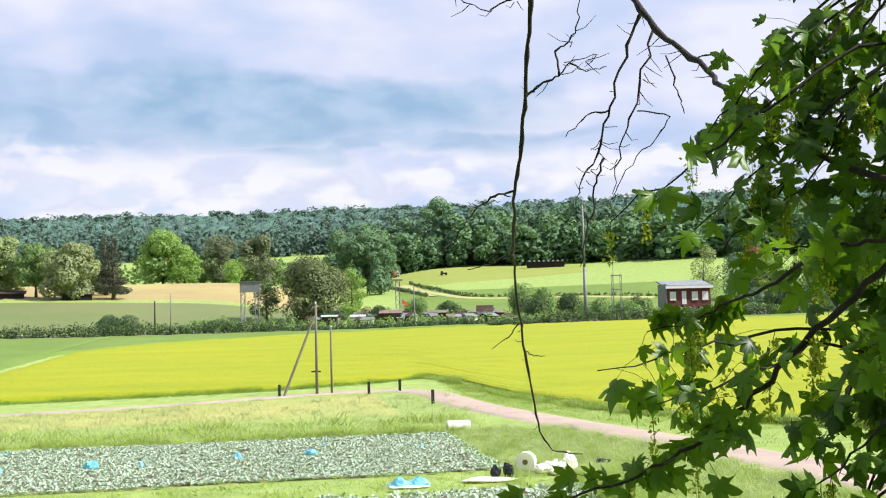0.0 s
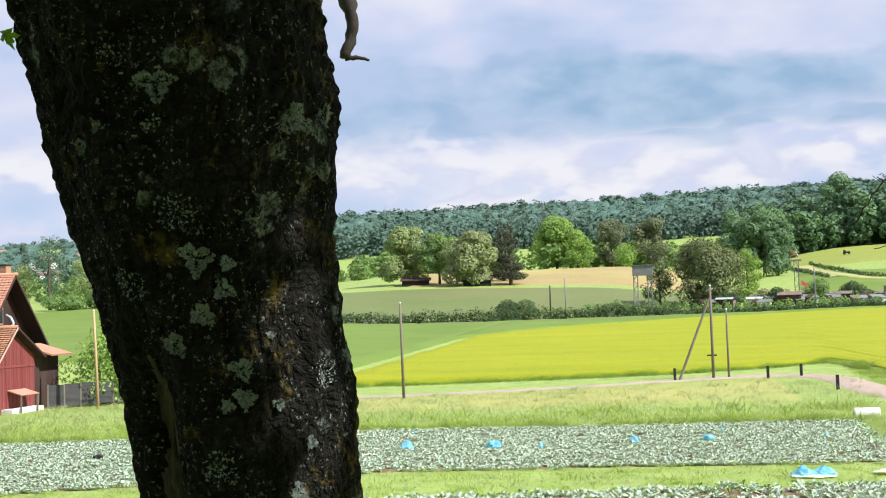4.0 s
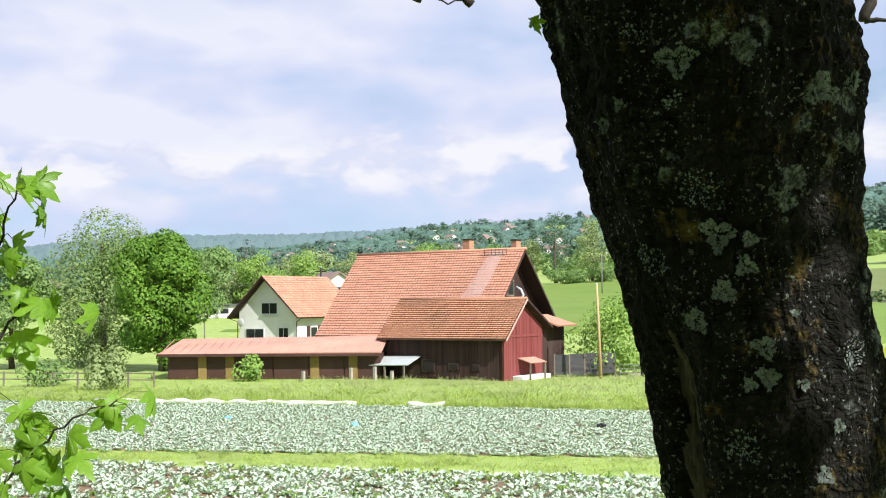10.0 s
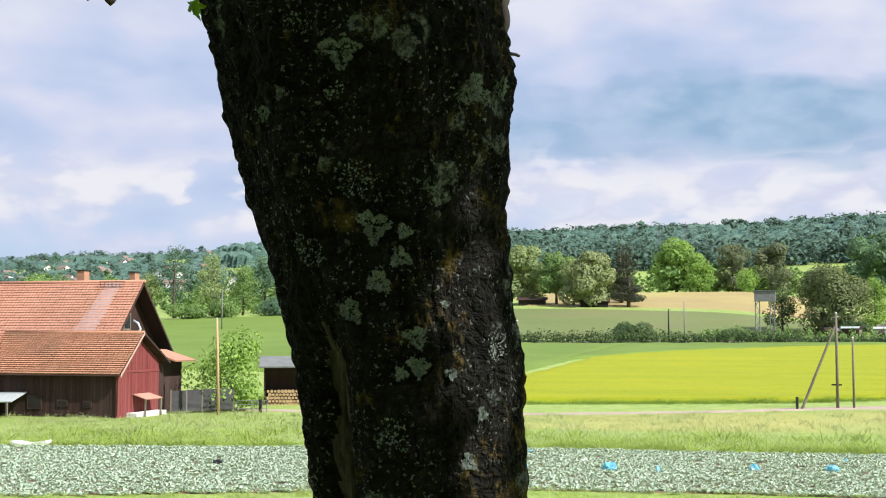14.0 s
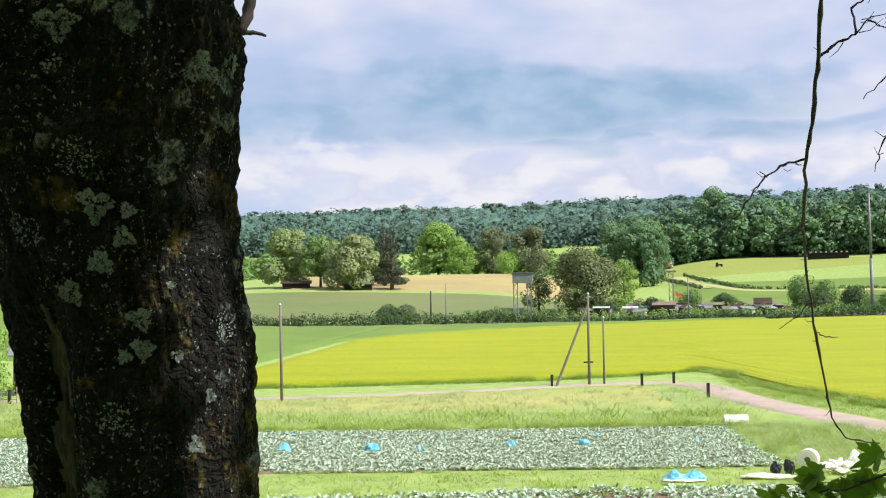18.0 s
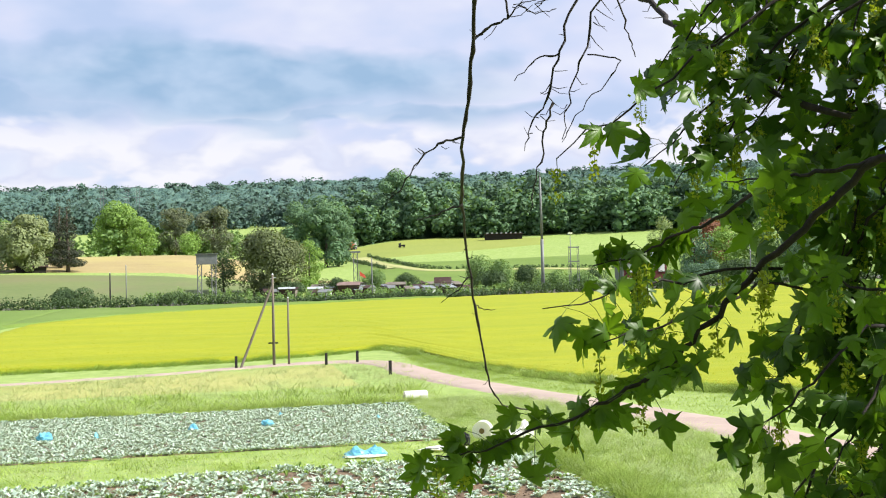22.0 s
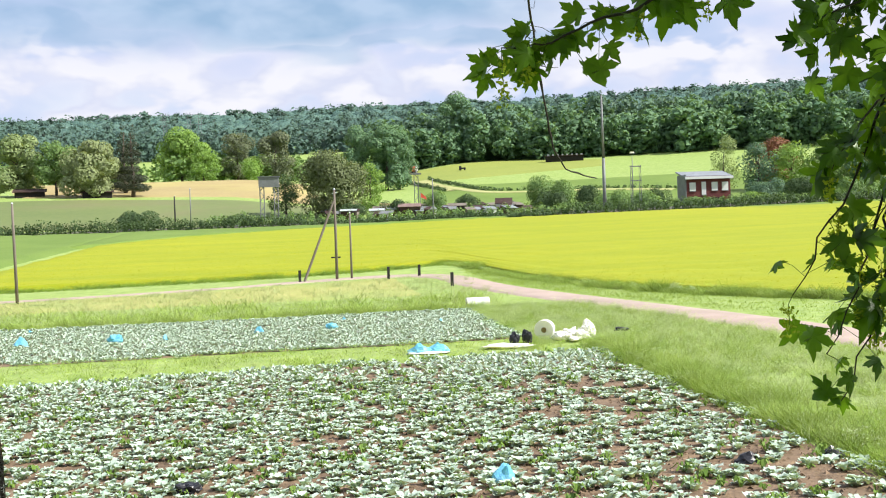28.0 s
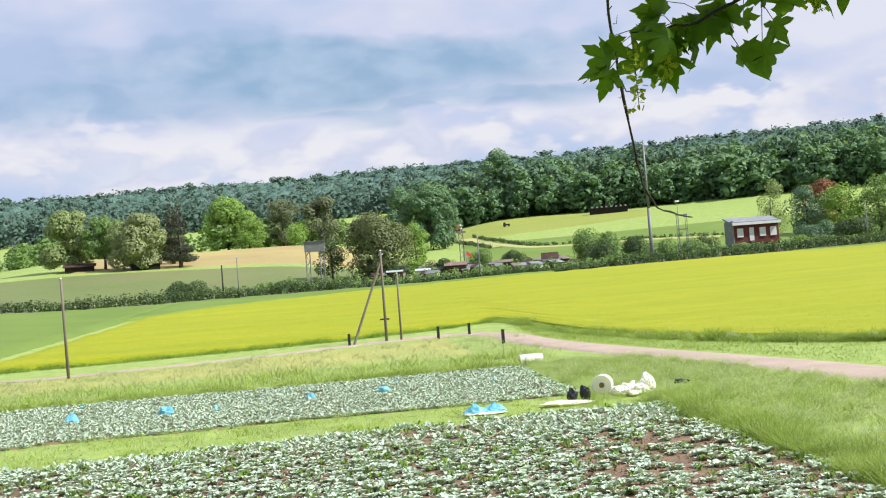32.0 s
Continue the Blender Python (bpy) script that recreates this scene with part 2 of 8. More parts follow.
def bark_nodes(gr):
    pos = gr.add("ShaderNodeTexCoord").outputs["Object"]
    warp = gr.add("ShaderNodeVectorMath", {0: gr.add("ShaderNodeTexNoise", {"Vector": pos, "Scale": 18.0, "Detail": 4.0}).outputs[1], 1: (0.05, 0.05, 0.05), 2: pos}, operation="MULTIPLY_ADD").outputs[0]
    plates = gr.add("ShaderNodeTexVoronoi", {"Vector": warp, "Scale": 48.0, "Randomness": 1.0}, feature="DISTANCE_TO_EDGE").outputs[0]
    crust = gr.ramp(plates, [(0.0, 0.0), (0.22, 1.0)])
    a, b = gr.noise(pos, 14.0, 6.0, 0.7, 0.3), gr.noise(pos, 90.0, 5.0, 0.7)
    f = gr.math("ADD", gr.math("MULTIPLY", a, 0.5), gr.math("MULTIPLY", b, 0.5))
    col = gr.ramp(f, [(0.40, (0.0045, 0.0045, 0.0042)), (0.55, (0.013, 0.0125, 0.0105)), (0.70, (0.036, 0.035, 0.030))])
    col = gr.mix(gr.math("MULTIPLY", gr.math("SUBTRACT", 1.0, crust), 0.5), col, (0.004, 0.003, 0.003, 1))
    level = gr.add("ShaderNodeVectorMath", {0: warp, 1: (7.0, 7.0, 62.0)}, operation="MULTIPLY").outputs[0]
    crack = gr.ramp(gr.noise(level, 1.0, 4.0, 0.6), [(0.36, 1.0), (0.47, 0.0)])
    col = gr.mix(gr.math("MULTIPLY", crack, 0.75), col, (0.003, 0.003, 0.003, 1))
    # algae, with the gold of sunlit bark painted on the right-hand side
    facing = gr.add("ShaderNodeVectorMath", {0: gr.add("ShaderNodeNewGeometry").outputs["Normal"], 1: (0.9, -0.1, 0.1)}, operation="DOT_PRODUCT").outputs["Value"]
    sun_side = gr.math("MULTIPLY", gr.math("MAXIMUM", gr.math("SUBTRACT", facing, 0.45), 0.0), 0.17)
    algae_sun_gold = gr.ramp(gr.math("ADD", gr.noise(pos, 8.0, 6.0, 0.7), sun_side), [(0.60, 0.0), (0.72, 0.8)])
    algae_sun_gold = gr.math("MULTIPLY", algae_sun_gold, gr.ramp(gr.noise(pos, 45.0, 4.0, 0.7), [(0.40, 0.2), (0.56, 1.0)]))
    col = gr.mix(algae_sun_gold, col, (0.15, 0.105, 0.025, 1))
    cell = gr.add("ShaderNodeTexVoronoi", {"Vector": pos, "Scale": 15.0, "Randomness": 1.0}).outputs[0]
    rag = gr.math("MULTIPLY", gr.math("SUBTRACT", gr.noise(pos, 55.0, 6.0, 0.8), 0.5), 0.95)
    ring = gr.math("ADD", cell, rag)
    clump = gr.ramp(gr.noise(pos, 5.0, 2.0), [(0.555, 0.0), (0.60, 1.0)])
    lichen = gr.math("MULTIPLY", gr.ramp(ring, [(0.12, 0.35), (0.22, 1.0), (0.34, 0.9), (0.40, 0.0)]), clump)
    lichen = gr.math("MULTIPLY", lichen, gr.ramp(gr.noise(pos, 120.0, 3.0, 0.7), [(0.40, 0.15), (0.55, 1.0)]))
    speck = gr.ramp(gr.noise(pos, 105.0, 3.0, 0.65), [(0.60, 0.0), (0.64, 0.9)])
    lichen = gr.math("MAXIMUM", lichen, gr.math("MULTIPLY", speck, gr.ramp(gr.noise(pos, 9.0, 3.0), [(0.42, 0.0), (0.55, 1.0)])))
    col = gr.mix(lichen, col, (0.22, 0.245, 0.235, 1))
    h = gr.math("SUBTRACT", gr.math("ADD", gr.math("MULTIPLY", crust, 0.4), gr.math("ADD", f, gr.math("MULTIPLY", lichen, 0.25))), gr.math("MULTIPLY", crack, 0.6))
    bm = gr.add("ShaderNodeBump", {"Strength": 1.0, "Distance": 0.020, "Height": h}).outputs[0]
    return gr.add("ShaderNodeBsdfPrincipled", {"Base Color": col, "Roughness": 0.92, "Normal": bm, "Specular IOR Level": 0.12}).outputs[0]


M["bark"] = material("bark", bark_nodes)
M["twig"] = surface("twig_bark", (0.010, 0.008, 0.007), (0.038, 0.030, 0.025), scale=20.0, fine=120.0, bump=0.4)
M["maple"] = surface("maple_leaf", (0.014, 0.050, 0.009), (0.15, 0.29, 0.02), scale=6.0, fine=60.0, rough=0.42, bump=0.15, depth=0.004, spread=0.8, per_piece=0.45, leafy=0.5, spec=0.4)
# lighter copy of the maple leaf for young shoots, sunlight put into its green
M["young_sunlit_maple"] = surface("young_sunlit_maple_leaf", (0.09, 0.21, 0.014), (0.22, 0.40, 0.04), scale=6.0, fine=60.0, rough=0.42, bump=0.15, depth=0.004, per_piece=0.5, leafy=0.5, spec=0.45, skyward=0.3)
M["flower"] = surface("maple_flower", (0.20, 0.28, 0.02), (0.36, 0.42, 0.05), scale=6.0, fine=60.0, rough=0.6, spread=0.4, leafy=0.4)
# far, wood, cool and shade lean blue: distance haze put into leaf colour
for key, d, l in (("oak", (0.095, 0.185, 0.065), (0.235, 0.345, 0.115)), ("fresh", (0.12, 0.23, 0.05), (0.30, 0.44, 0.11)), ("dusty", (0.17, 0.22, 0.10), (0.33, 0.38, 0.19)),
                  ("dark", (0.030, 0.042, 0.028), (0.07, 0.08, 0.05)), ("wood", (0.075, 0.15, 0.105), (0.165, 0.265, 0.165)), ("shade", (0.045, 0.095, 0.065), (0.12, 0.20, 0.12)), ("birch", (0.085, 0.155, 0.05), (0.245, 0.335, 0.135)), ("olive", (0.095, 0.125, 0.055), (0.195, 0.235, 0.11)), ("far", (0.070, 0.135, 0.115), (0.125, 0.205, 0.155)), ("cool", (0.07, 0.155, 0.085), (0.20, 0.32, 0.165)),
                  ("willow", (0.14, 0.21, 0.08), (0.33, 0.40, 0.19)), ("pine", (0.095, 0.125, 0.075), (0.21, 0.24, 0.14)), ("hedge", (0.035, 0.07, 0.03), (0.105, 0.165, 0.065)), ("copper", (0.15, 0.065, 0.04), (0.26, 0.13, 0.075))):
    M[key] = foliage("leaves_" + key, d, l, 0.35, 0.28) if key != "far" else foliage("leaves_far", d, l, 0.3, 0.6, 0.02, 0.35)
M["linden"] = foliage("leaves_linden", (0.035, 0.10, 0.011), (0.16, 0.30, 0.035), 0.22, 0.12)
M["limb"] = surface("tree_limb", (0.05, 0.04, 0.03), (0.14, 0.11, 0.085), scale=1.0, fine=8.0)
M["pole"] = surface("weathered_pole", (0.10, 0.085, 0.07), (0.22, 0.19, 0.155), scale=1.5, fine=25.0, stretch=(1, 1, 0.1))
M["newpole"] = surface("new_wood_pole", (0.32, 0.22, 0.12), (0.48, 0.34, 0.19), scale=1.5, fine=25.0, stretch=(1, 1, 0.1))
M["darkpost"] = surface("dark_post", (0.012, 0.012, 0.012), (0.04, 0.038, 0.035), scale=3.0, fine=25.0)
M["steel"] = surface("galvanised_steel", (0.13, 0.14, 0.14), (0.22, 0.23, 0.23), scale=1.0, fine=10.0, metal=0.2, rough=0.6)
M["film"] = surface("plastic_film", (0.72, 0.74, 0.76), (0.85, 0.86, 0.87), scale=2.0, fine=12.0, rough=0.35, bump=0.5, depth=0.05, leafy=0.25)
M["bluebag"] = surface("blue_plastic_bag", (0.14, 0.46, 0.74), (0.26, 0.62, 0.88), scale=4.0, fine=20.0, rough=0.3, bump=0.6, depth=0.04, leafy=0.35)
M["blackbag"] = surface("black_plastic_bag", (0.008, 0.009, 0.012), (0.03, 0.03, 0.035), scale=4.0, fine=20.0, rough=0.3, bump=0.6, depth=0.04)


# ---- mesh helpers ----
def mesh_object(name, verts, faces, mat=None, parent=None, label="", smooth=False):
    me = bpy.data.meshes.new(name)
    me.from_pydata([tuple(v) for v in verts], [], faces)
    me.update()
    if mat:
        me.materials.append(mat)
    if smooth:
        me.polygons.foreach_set("use_smooth", [True] * len(me.polygons))
    ob = new(name, me)
    if parent:
        ob.parent = parent
    return tagged(ob, label)


def quads(name, V, mat, parent=None, label="", mats=None, index=None):
    """A mesh of loose quads from an array (n, 4, 3)."""
    V = np.asarray(V, np.float32)
    n = len(V)
    me = bpy.data.meshes.new(name)
    me.vertices.add(4 * n)
    me.vertices.foreach_set("co", V.ravel())
    me.loops.add(4 * n)
    me.loops.foreach_set("vertex_index", np.arange(4 * n, dtype=np.int32))
    me.polygons.add(n)
    me.polygons.foreach_set("loop_start", np.arange(0, 4 * n, 4, dtype=np.int32))
    for m in mats or [mat]:
        me.materials.append(m)
    if index is not None:
        me.polygons.foreach_set("material_index", np.asarray(index, np.int32))
    me.update()
    me.validate()
    ob = new(name, me)
    if parent:
        ob.parent = parent
    return tagged(ob, label)


def part(name, bm, mat, parent=None, label="", smooth=False):
    me = bpy.data.meshes.new(name)
    if smooth:
        for f in bm.faces:
            f.smooth = True
    bm.to_mesh(me)
    bm.free()
    if mat:
        me.materials.append(mat)
    ob = new(name, me)
    if parent:
        ob.parent = parent
    return tagged(ob, label)


def empty(name, m, label, category, group="", kind=""):
    ob = new(name)
    ob.empty_display_size = 0.2
    ob.matrix_world = m
    return tagged(ob, label, category, group, kind)


def box(x0, y0, z0, x1, y1, z1, bevel=0.0, bm=None):
    b = bm or bmesh.new()
    r = bmesh.ops.create_cube(b, size=1.0, matrix=Matrix.Translation(((x0 + x1) / 2, (y0 + y1) / 2, (z0 + z1) / 2)) @ Matrix.Diagonal((x1 - x0, y1 - y0, z1 - z0, 1)))
    if bevel:
        es = {e for v in r["verts"] for e in v.link_edges}
        bmesh.ops.bevel(b, geom=list(es), offset=bevel, segments=2, affect="EDGES", profile=0.6)
    return b


def tube(points, radii, sides=8, bm=None):
    """A tapered tube along points, closed at both ends."""
    b = bm or bmesh.new()
    pts = [Vector(p) for p in points]
    rings = []
    side = None
    for i, p in enumerate(pts):
        d = (pts[min(i + 1, len(pts) - 1)] - pts[max(i - 1, 0)]).normalized()
        ref = side if side is not None else (Vector((1, 0, 0)) if abs(d.x) < 0.9 else Vector((0, 1, 0)))
        u = (ref - d * ref.dot(d)).normalized()
        side = u
        w = d.cross(u)
        r = radii[i] if hasattr(radii, "__len__") else radii
        rings.append([b.verts.new(p + (u * math.cos(k * math.tau / sides) + w * math.sin(k * math.tau / sides)) * r) for k in range(sides)])
    for a, c in zip(rings, rings[1:]):
        for k in range(sides):
            b.faces.new((a[k], a[(k + 1) % sides], c[(k + 1) % sides], c[k]))
    b.faces.new(rings[0][::-1])
    b.faces.new(rings[-1])
    return b


def smooth01(t):
    t = np.clip(t, 0, 1)
    return t * t * (3 - 2 * t)


# ---- the lie of the land: heights along rays from the tree's foot ----
RADII = (0, 98, 255, 266, 350, 450, 540, 700, 1100, 1600, 2600, 4600)
TURNS = (-60, -20, -8, -3, 3, 12, 22, 32, 45, 60, 100)
HEIGHTS = (
    (0, 0, 5.4, 5.4, 9, 20, 31, 45, 88, 152, 152, 60),
    (0, 0, 5.4, 5.4, 9, 21, 32, 45, 88, 154, 160, 60),
    (0, 0, 5.0, 5.2, 10.5, 19, 31, 42, 84, 148, 155, 60),
    (0, 0, 4.7, 4.9, 10.5, 18, 26, 38, 80, 147, 150, 60),
    (0, 0, 4.6, 4.6, 13.5, 22.5, 25, 36, 76, 141, 145, 60),
    (0, 0, 4.4, 4.4, 14.5, 22, 24, 33, 72, 134, 136, 60),
    (0, 0, 5.6, 6.2, 12.6, 14, 17, 28, 64, 122, 126, 60),
    (0, 0, 5.0, 5.2, 10.5, 13, 16, 24, 54, 104, 138, 60),
    (0, 0, 1.5, 1.6, 4, 7, 10, 16, 34, 58, 132, 60),
    (0, 0, 0.0, 0.0, 1, 3, 5, 9, 20, 35, 88, 50),
    (0, 0, 0.0, 0.0, 1, 3, 5, 9, 16, 25, 40, 30),
)
TABLE = np.array(HEIGHTS, float)


def land(x, y):
    x, y = np.asarray(x, float), np.asarray(y, float)
    r = np.hypot(x, y)
    a = np.degrees(np.arctan2(-x, y))
    a = np.where(a > 100, 100, np.where(a < -60, -60, a))
    i = np.clip(np.searchsorted(TURNS, a, side="right") - 1, 0, len(TURNS) - 2)
    ta = np.array(TURNS, float)
    f = smooth01((a - ta[i]) / (ta[i + 1] - ta[i]))
    tr = np.array(RADII, float)
    j = np.clip(np.searchsorted(tr, r, side="right") - 1, 0, len(RADII) - 2)
    w = (r - tr[j]) / (tr[j + 1] - tr[j])
    z0 = TABLE[i, j] * (1 - w) + TABLE[i, j + 1] * w
    z1 = TABLE[i + 1, j] * (1 - w) + TABLE[i + 1, j + 1] * w
    z = z0 * (1 - f) + z1 * f
    bank = 3.0 * (1 - smooth01((r - 2.5) / 14.0))
    side = np.where(y < 0, 3.0 * smooth01(-y / 6.0) - bank * 0 + 0, 0)
    return z + np.maximum(bank, np.minimum(side, 3.0))


def land_at(x, y):
    return float(land(x, y))


def sheet(name, xs, lo, hi, rows, lift, mat, label, category, kind="structure", rough=0.0, seed=0):
    """Ground cover between two edges y = lo(x) and y = hi(x), lying on the land."""
    xs = np.asarray(xs, float)
    t = np.linspace(0, 1, rows)
    X = np.repeat(xs[:, None], rows, 1)
    Y = np.asarray(lo)[:, None] * (1 - t) + np.asarray(hi)[:, None] * t
    Z = land(X, Y) + lift
    if rough:
        Z[:, 0] -= 0.12
        Z[:, -1] -= 0.12
        Z = Z + np.random.default_rng(seed).normal(0, rough, Z.shape)
    V = np.stack([X, Y, Z], -1).reshape(-1, 3)
    n = rows
    F = [(i * n + j, (i + 1) * n + j, (i + 1) * n + j + 1, i * n + j + 1) for i in range(len(xs) - 1) for j in range(n - 1)]
    ob = mesh_object(name, V, F, mat, smooth=True)
    return tagged(ob, label, category, kind=kind)


# the ground: one sheet from the tree to the far hills
rr = np.concatenate([[0.02], np.arange(0.5, 20, 1.5), np.arange(20, 120, 4), np.arange(120, 560, 8), np.geomspace(560, 4900, 60)])
aa = np.concatenate([np.arange(-180, -45, 5), np.arange(-45, 66, 1.0), np.arange(66, 180, 5)])
A, R = np.meshgrid(np.radians(aa), rr, indexing="ij")
GX, GY = -np.sin(A) * R, np.cos(A) * R
GV = np.stack([GX, GY, land(GX, GY)], -1).reshape(-1, 3)
nr, na = len(rr), len(aa)
GF = [(i * nr + j, i * nr + j + 1, ((i + 1) % na) * nr + j + 1, ((i + 1) % na) * nr + j) for i in range(na) for j in range(nr - 1)]
tagged(mesh_object("ground", GV, GF, M["grass"], smooth=True), "wide green meadow ground running out to wooded hills", "ground", kind="structure")

# beds, road and fields
BX = np.arange(-75, 10.6, 1.0)
nb_top = np.interp(BX, [-75, -60, -36, -26, -17, -9, 3, 10.4], [19, 23, 29.4, 32.6, 35.8, 37.8, 40.6, 41])
fb_bot = np.interp(BX, [-75, -60, -38, -28, -18.5, -10.8, 7.3], [20.5, 25, 31.8, 36.2, 40.5, 44, 46])
fb_top = np.interp(BX, [-75, -60, -42, -27, -15, -7, 9], [42, 47, 53.3, 57.5, 61, 61.5, 63])
nb_bot = np.full_like(BX, 16.5)
sheet("soil_bed", BX[BX <= 10.3], np.minimum(nb_bot, nb_top - 3)[BX <= 10.3], nb_top[BX <= 10.3], 30, 0.035, M["soil"], "dry brown soil bed under young cabbages", "soil", rough=0.012, seed=1)
sheet("soil_bed", BX[BX <= 8.8], fb_bot[BX <= 8.8], fb_top[BX <= 8.8], 24, 0.035, M["soil"], "dry brown soil bed under young cabbages", "soil", rough=0.012, seed=2)

ROAD = [(-62, 84), (-45, 86.5), (-21, 87.6), (-10, 93.5), (-2, 99.2), (5, 103.2), (9.6, 104.0), (12.0, 101.5), (12.6, 96), (12.7, 88), (13.6, 79), (15.4, 69), (17.4, 59), (19.2, 49.5), (20.3, 40), (20.2, 31), (19.0, 20), (17.5, 8), (16, -6), (14, -25)]


def along(points, n):
    """An even, rounded line through points."""
    P = np.array(points, float)
    s = np.r_[0, np.cumsum(np.hypot(*np.diff(P, axis=0).T))]
    for _ in range(3):
        t = np.linspace(0, s[-1], len(s) * 3)
        P = np.stack([np.interp(t, s, P[:, 0]), np.interp(t, s, P[:, 1])], -1)
        k = P.copy()
        k[1:-1] = (P[:-2] + 2 * P[1:-1] + P[2:]) / 4
        P, s = k, np.r_[0, np.cumsum(np.hypot(*np.diff(k, axis=0).T))]
    t = np.linspace(0, s[-1], n)
    return np.stack([np.interp(t, s, P[:, 0]), np.interp(t, s, P[:, 1])], -1)


def ribbon(name, points, n, width, lift, mat, label, category, cross=9, crown=0.03, narrow=1.0):
    P = along(points, n)
    D = np.gradient(P, axis=0)
    D /= np.linalg.norm(D, axis=1)[:, None]
    N = np.stack([-D[:, 1], D[:, 0]], -1)
    t = np.linspace(-0.5, 0.5, cross)
    edge = 1 + 0.04 * np.sin(np.arange(n) * 1.7)[:, None] * np.abs(t) * 2
    span = width * np.interp(P[:, 0], [2, 13], [narrow, 1.0])[:, None]
    XY = P[:, None] + N[:, None] * (t[None] * edge * span)[..., None]
    Z = land(XY[..., 0], XY[..., 1]) + lift + crown * (1 - (2 * t) ** 2)
    Z[:, 0] -= 0.14
    Z[:, -1] -= 0.14
    V = np.concatenate([XY, Z[..., None]], -1).reshape(-1, 3)
    F = [(i * cross + j, (i + 1) * cross + j, (i + 1) * cross + j + 1, i * cross + j + 1) for i in range(n - 1) for j in range(cross - 1)]
    return tagged(mesh_object(name, V, F, mat, smooth=True), label, category, kind="structure")


ribbon("road", ROAD, 160, 3.7, 0.05, M["road"], "narrow pale pinkish gravel and asphalt farm road", "road", narrow=0.62)

M["pasture"] = surface("dry_pasture", (0.27, 0.28, 0.07), (0.38, 0.37, 0.12), scale=0.25, fine=6.0, bump=0.4, depth=0.04, stain=(0.25, 0.32, 0.08))
PX = np.arange(-30, 9, 1.5)
sheet("pasture", PX, np.interp(PX, BX, fb_top) + 13, np.interp(PX, [-70, -62, -45, -21, -10, -2, 5, 9], [81, 82.5, 85, 86.2, 92, 97.6, 101.4, 102.2]), 16, 0.03, M["pasture"], "dry yellowish pasture strip before the farm road", "pasture", rough=0.01, seed=6)

# crop canopies stand above the ground with a steep front edge
YX = np.arange(-120, 140, 2.0)
y_near = np.interp(YX, [-120, -40, -26, -1, 8, 14.5, 15.5, 18, 20.5, 25, 30, 40, 60, 140], [96, 97.5, 99.5, 107, 112, 117, 112, 92, 76, 65, 58, 48, 40, 30])
y_far = np.interp(YX, [-34, -32, -19, 0, 20, 44], [180, 183, 214, 233, 246, 251])


def canopy(name, xs, lo, hi, rows, height, mat, label, category, seed):
    xs = np.asarray(xs, float)
    t = np.r_[0, np.linspace(0, 1, rows - 1) ** 1.5]
    X = np.repeat(xs[:, None], rows, 1)
    Y = np.asarray(lo)[:, None] * (1 - t) + np.asarray(hi)[:, None] * t
    H = np.full(X.shape, height)
    H[:, 0] = -0.3
    Y[:, 1:] += (1.3 * (1 - t[1:]))[None]
    rng = np.random.default_rng(seed)
    H[:, 1:] += rng.normal(0, 0.05, H[:, 1:].shape)
    H[[0, -1], :] = -0.3
    H[:, -1] = -0.3
    V = np.stack([X, Y, land(X, Y) + H], -1).reshape(-1, 3)
    F = [(i * rows + j, (i + 1) * rows + j, (i + 1) * rows + j + 1, i * rows + j + 1) for i in range(len(xs) - 1) for j in range(rows - 1)]
    return tagged(mesh_object(name, V, F, mat, smooth=True), label, category, kind="structure")


split = np.interp(np.linspace(97, 262, 60), [97, 120, 156, 230, 262], [-24, -29, -35.5, -33, -32])


def polar_patch(name, a0, a1, r0, r1, lift, mat, label, category, na=30, nr=14, wob=0.0):
    """A field that lies on the land between two turns and two distances (functions of the turn)."""
    t = np.linspace(0, 1, na)
    az = np.radians(a0 + (a1 - a0) * t)
    lo = np.array([r0(math.degrees(a)) if callable(r0) else r0 for a in az])
    hi = np.array([r1(math.degrees(a)) if callable(r1) else r1 for a in az])
    u = np.linspace(0, 1, nr)
    Rr = lo[:, None] * (1 - u) + hi[:, None] * u
    Aa = az[:, None] + wob * np.sin(Rr * 0.05)
    X, Y = -np.sin(Aa) * Rr, np.cos(Aa) * Rr
    Z = land(X, Y) + lift
    Z[[0, -1], :] -= lift + 0.3
    Z[:, [0, -1]] -= lift + 0.3
    V = np.stack([X, Y, Z], -1).reshape(-1, 3)
    F = [(i * nr + j, i * nr + j + 1, (i + 1) * nr + j + 1, (i + 1) * nr + j) for i in range(na - 1) for j in range(nr - 1)]
    return tagged(mesh_object(name, V, F, mat, smooth=True), label, category, kind="structure")


polar_patch("field", 16.5, -1.0, 272, lambda a: 349 - 22 * float(smooth01((5 - a) / 6)), 0.25, M["young"], "grey-green young crop on a low hill", "field")
polar_patch("field", 13.0, -1.2, lambda a: 352 - 22 * float(smooth01((5 - a) / 6)), 452, 0.3, M["ripe"], "sandy yellow ripe field", "field", wob=0.004)
polar_patch("field", -5.0, -30.0, lambda a: 300 + 3 * (a + 5), 440, 0.3, M["crop"], "bright green meadow below the wood", "field")
polar_patch("field", -4.2, -14.5, lambda a: 447 - 4 * (a + 4), lambda a: 540 - 3.5 * abs(a + 9), 0.35, M["hayfield"], "yellowish hay meadow below the wood", "field")
polar_patch("field", 20.0, 40.0, 200, 348, 0.2, M["crop"], "green meadow rising behind the barn", "field")
polar_patch("farm_track", -2.0, -13.0, lambda a: 352 + 7 * (a + 2), lambda a: 360 + 7 * (a + 2), 0.36, M["ripe"], "pale earth track across the meadows", "track")
yellow = YX >= -32
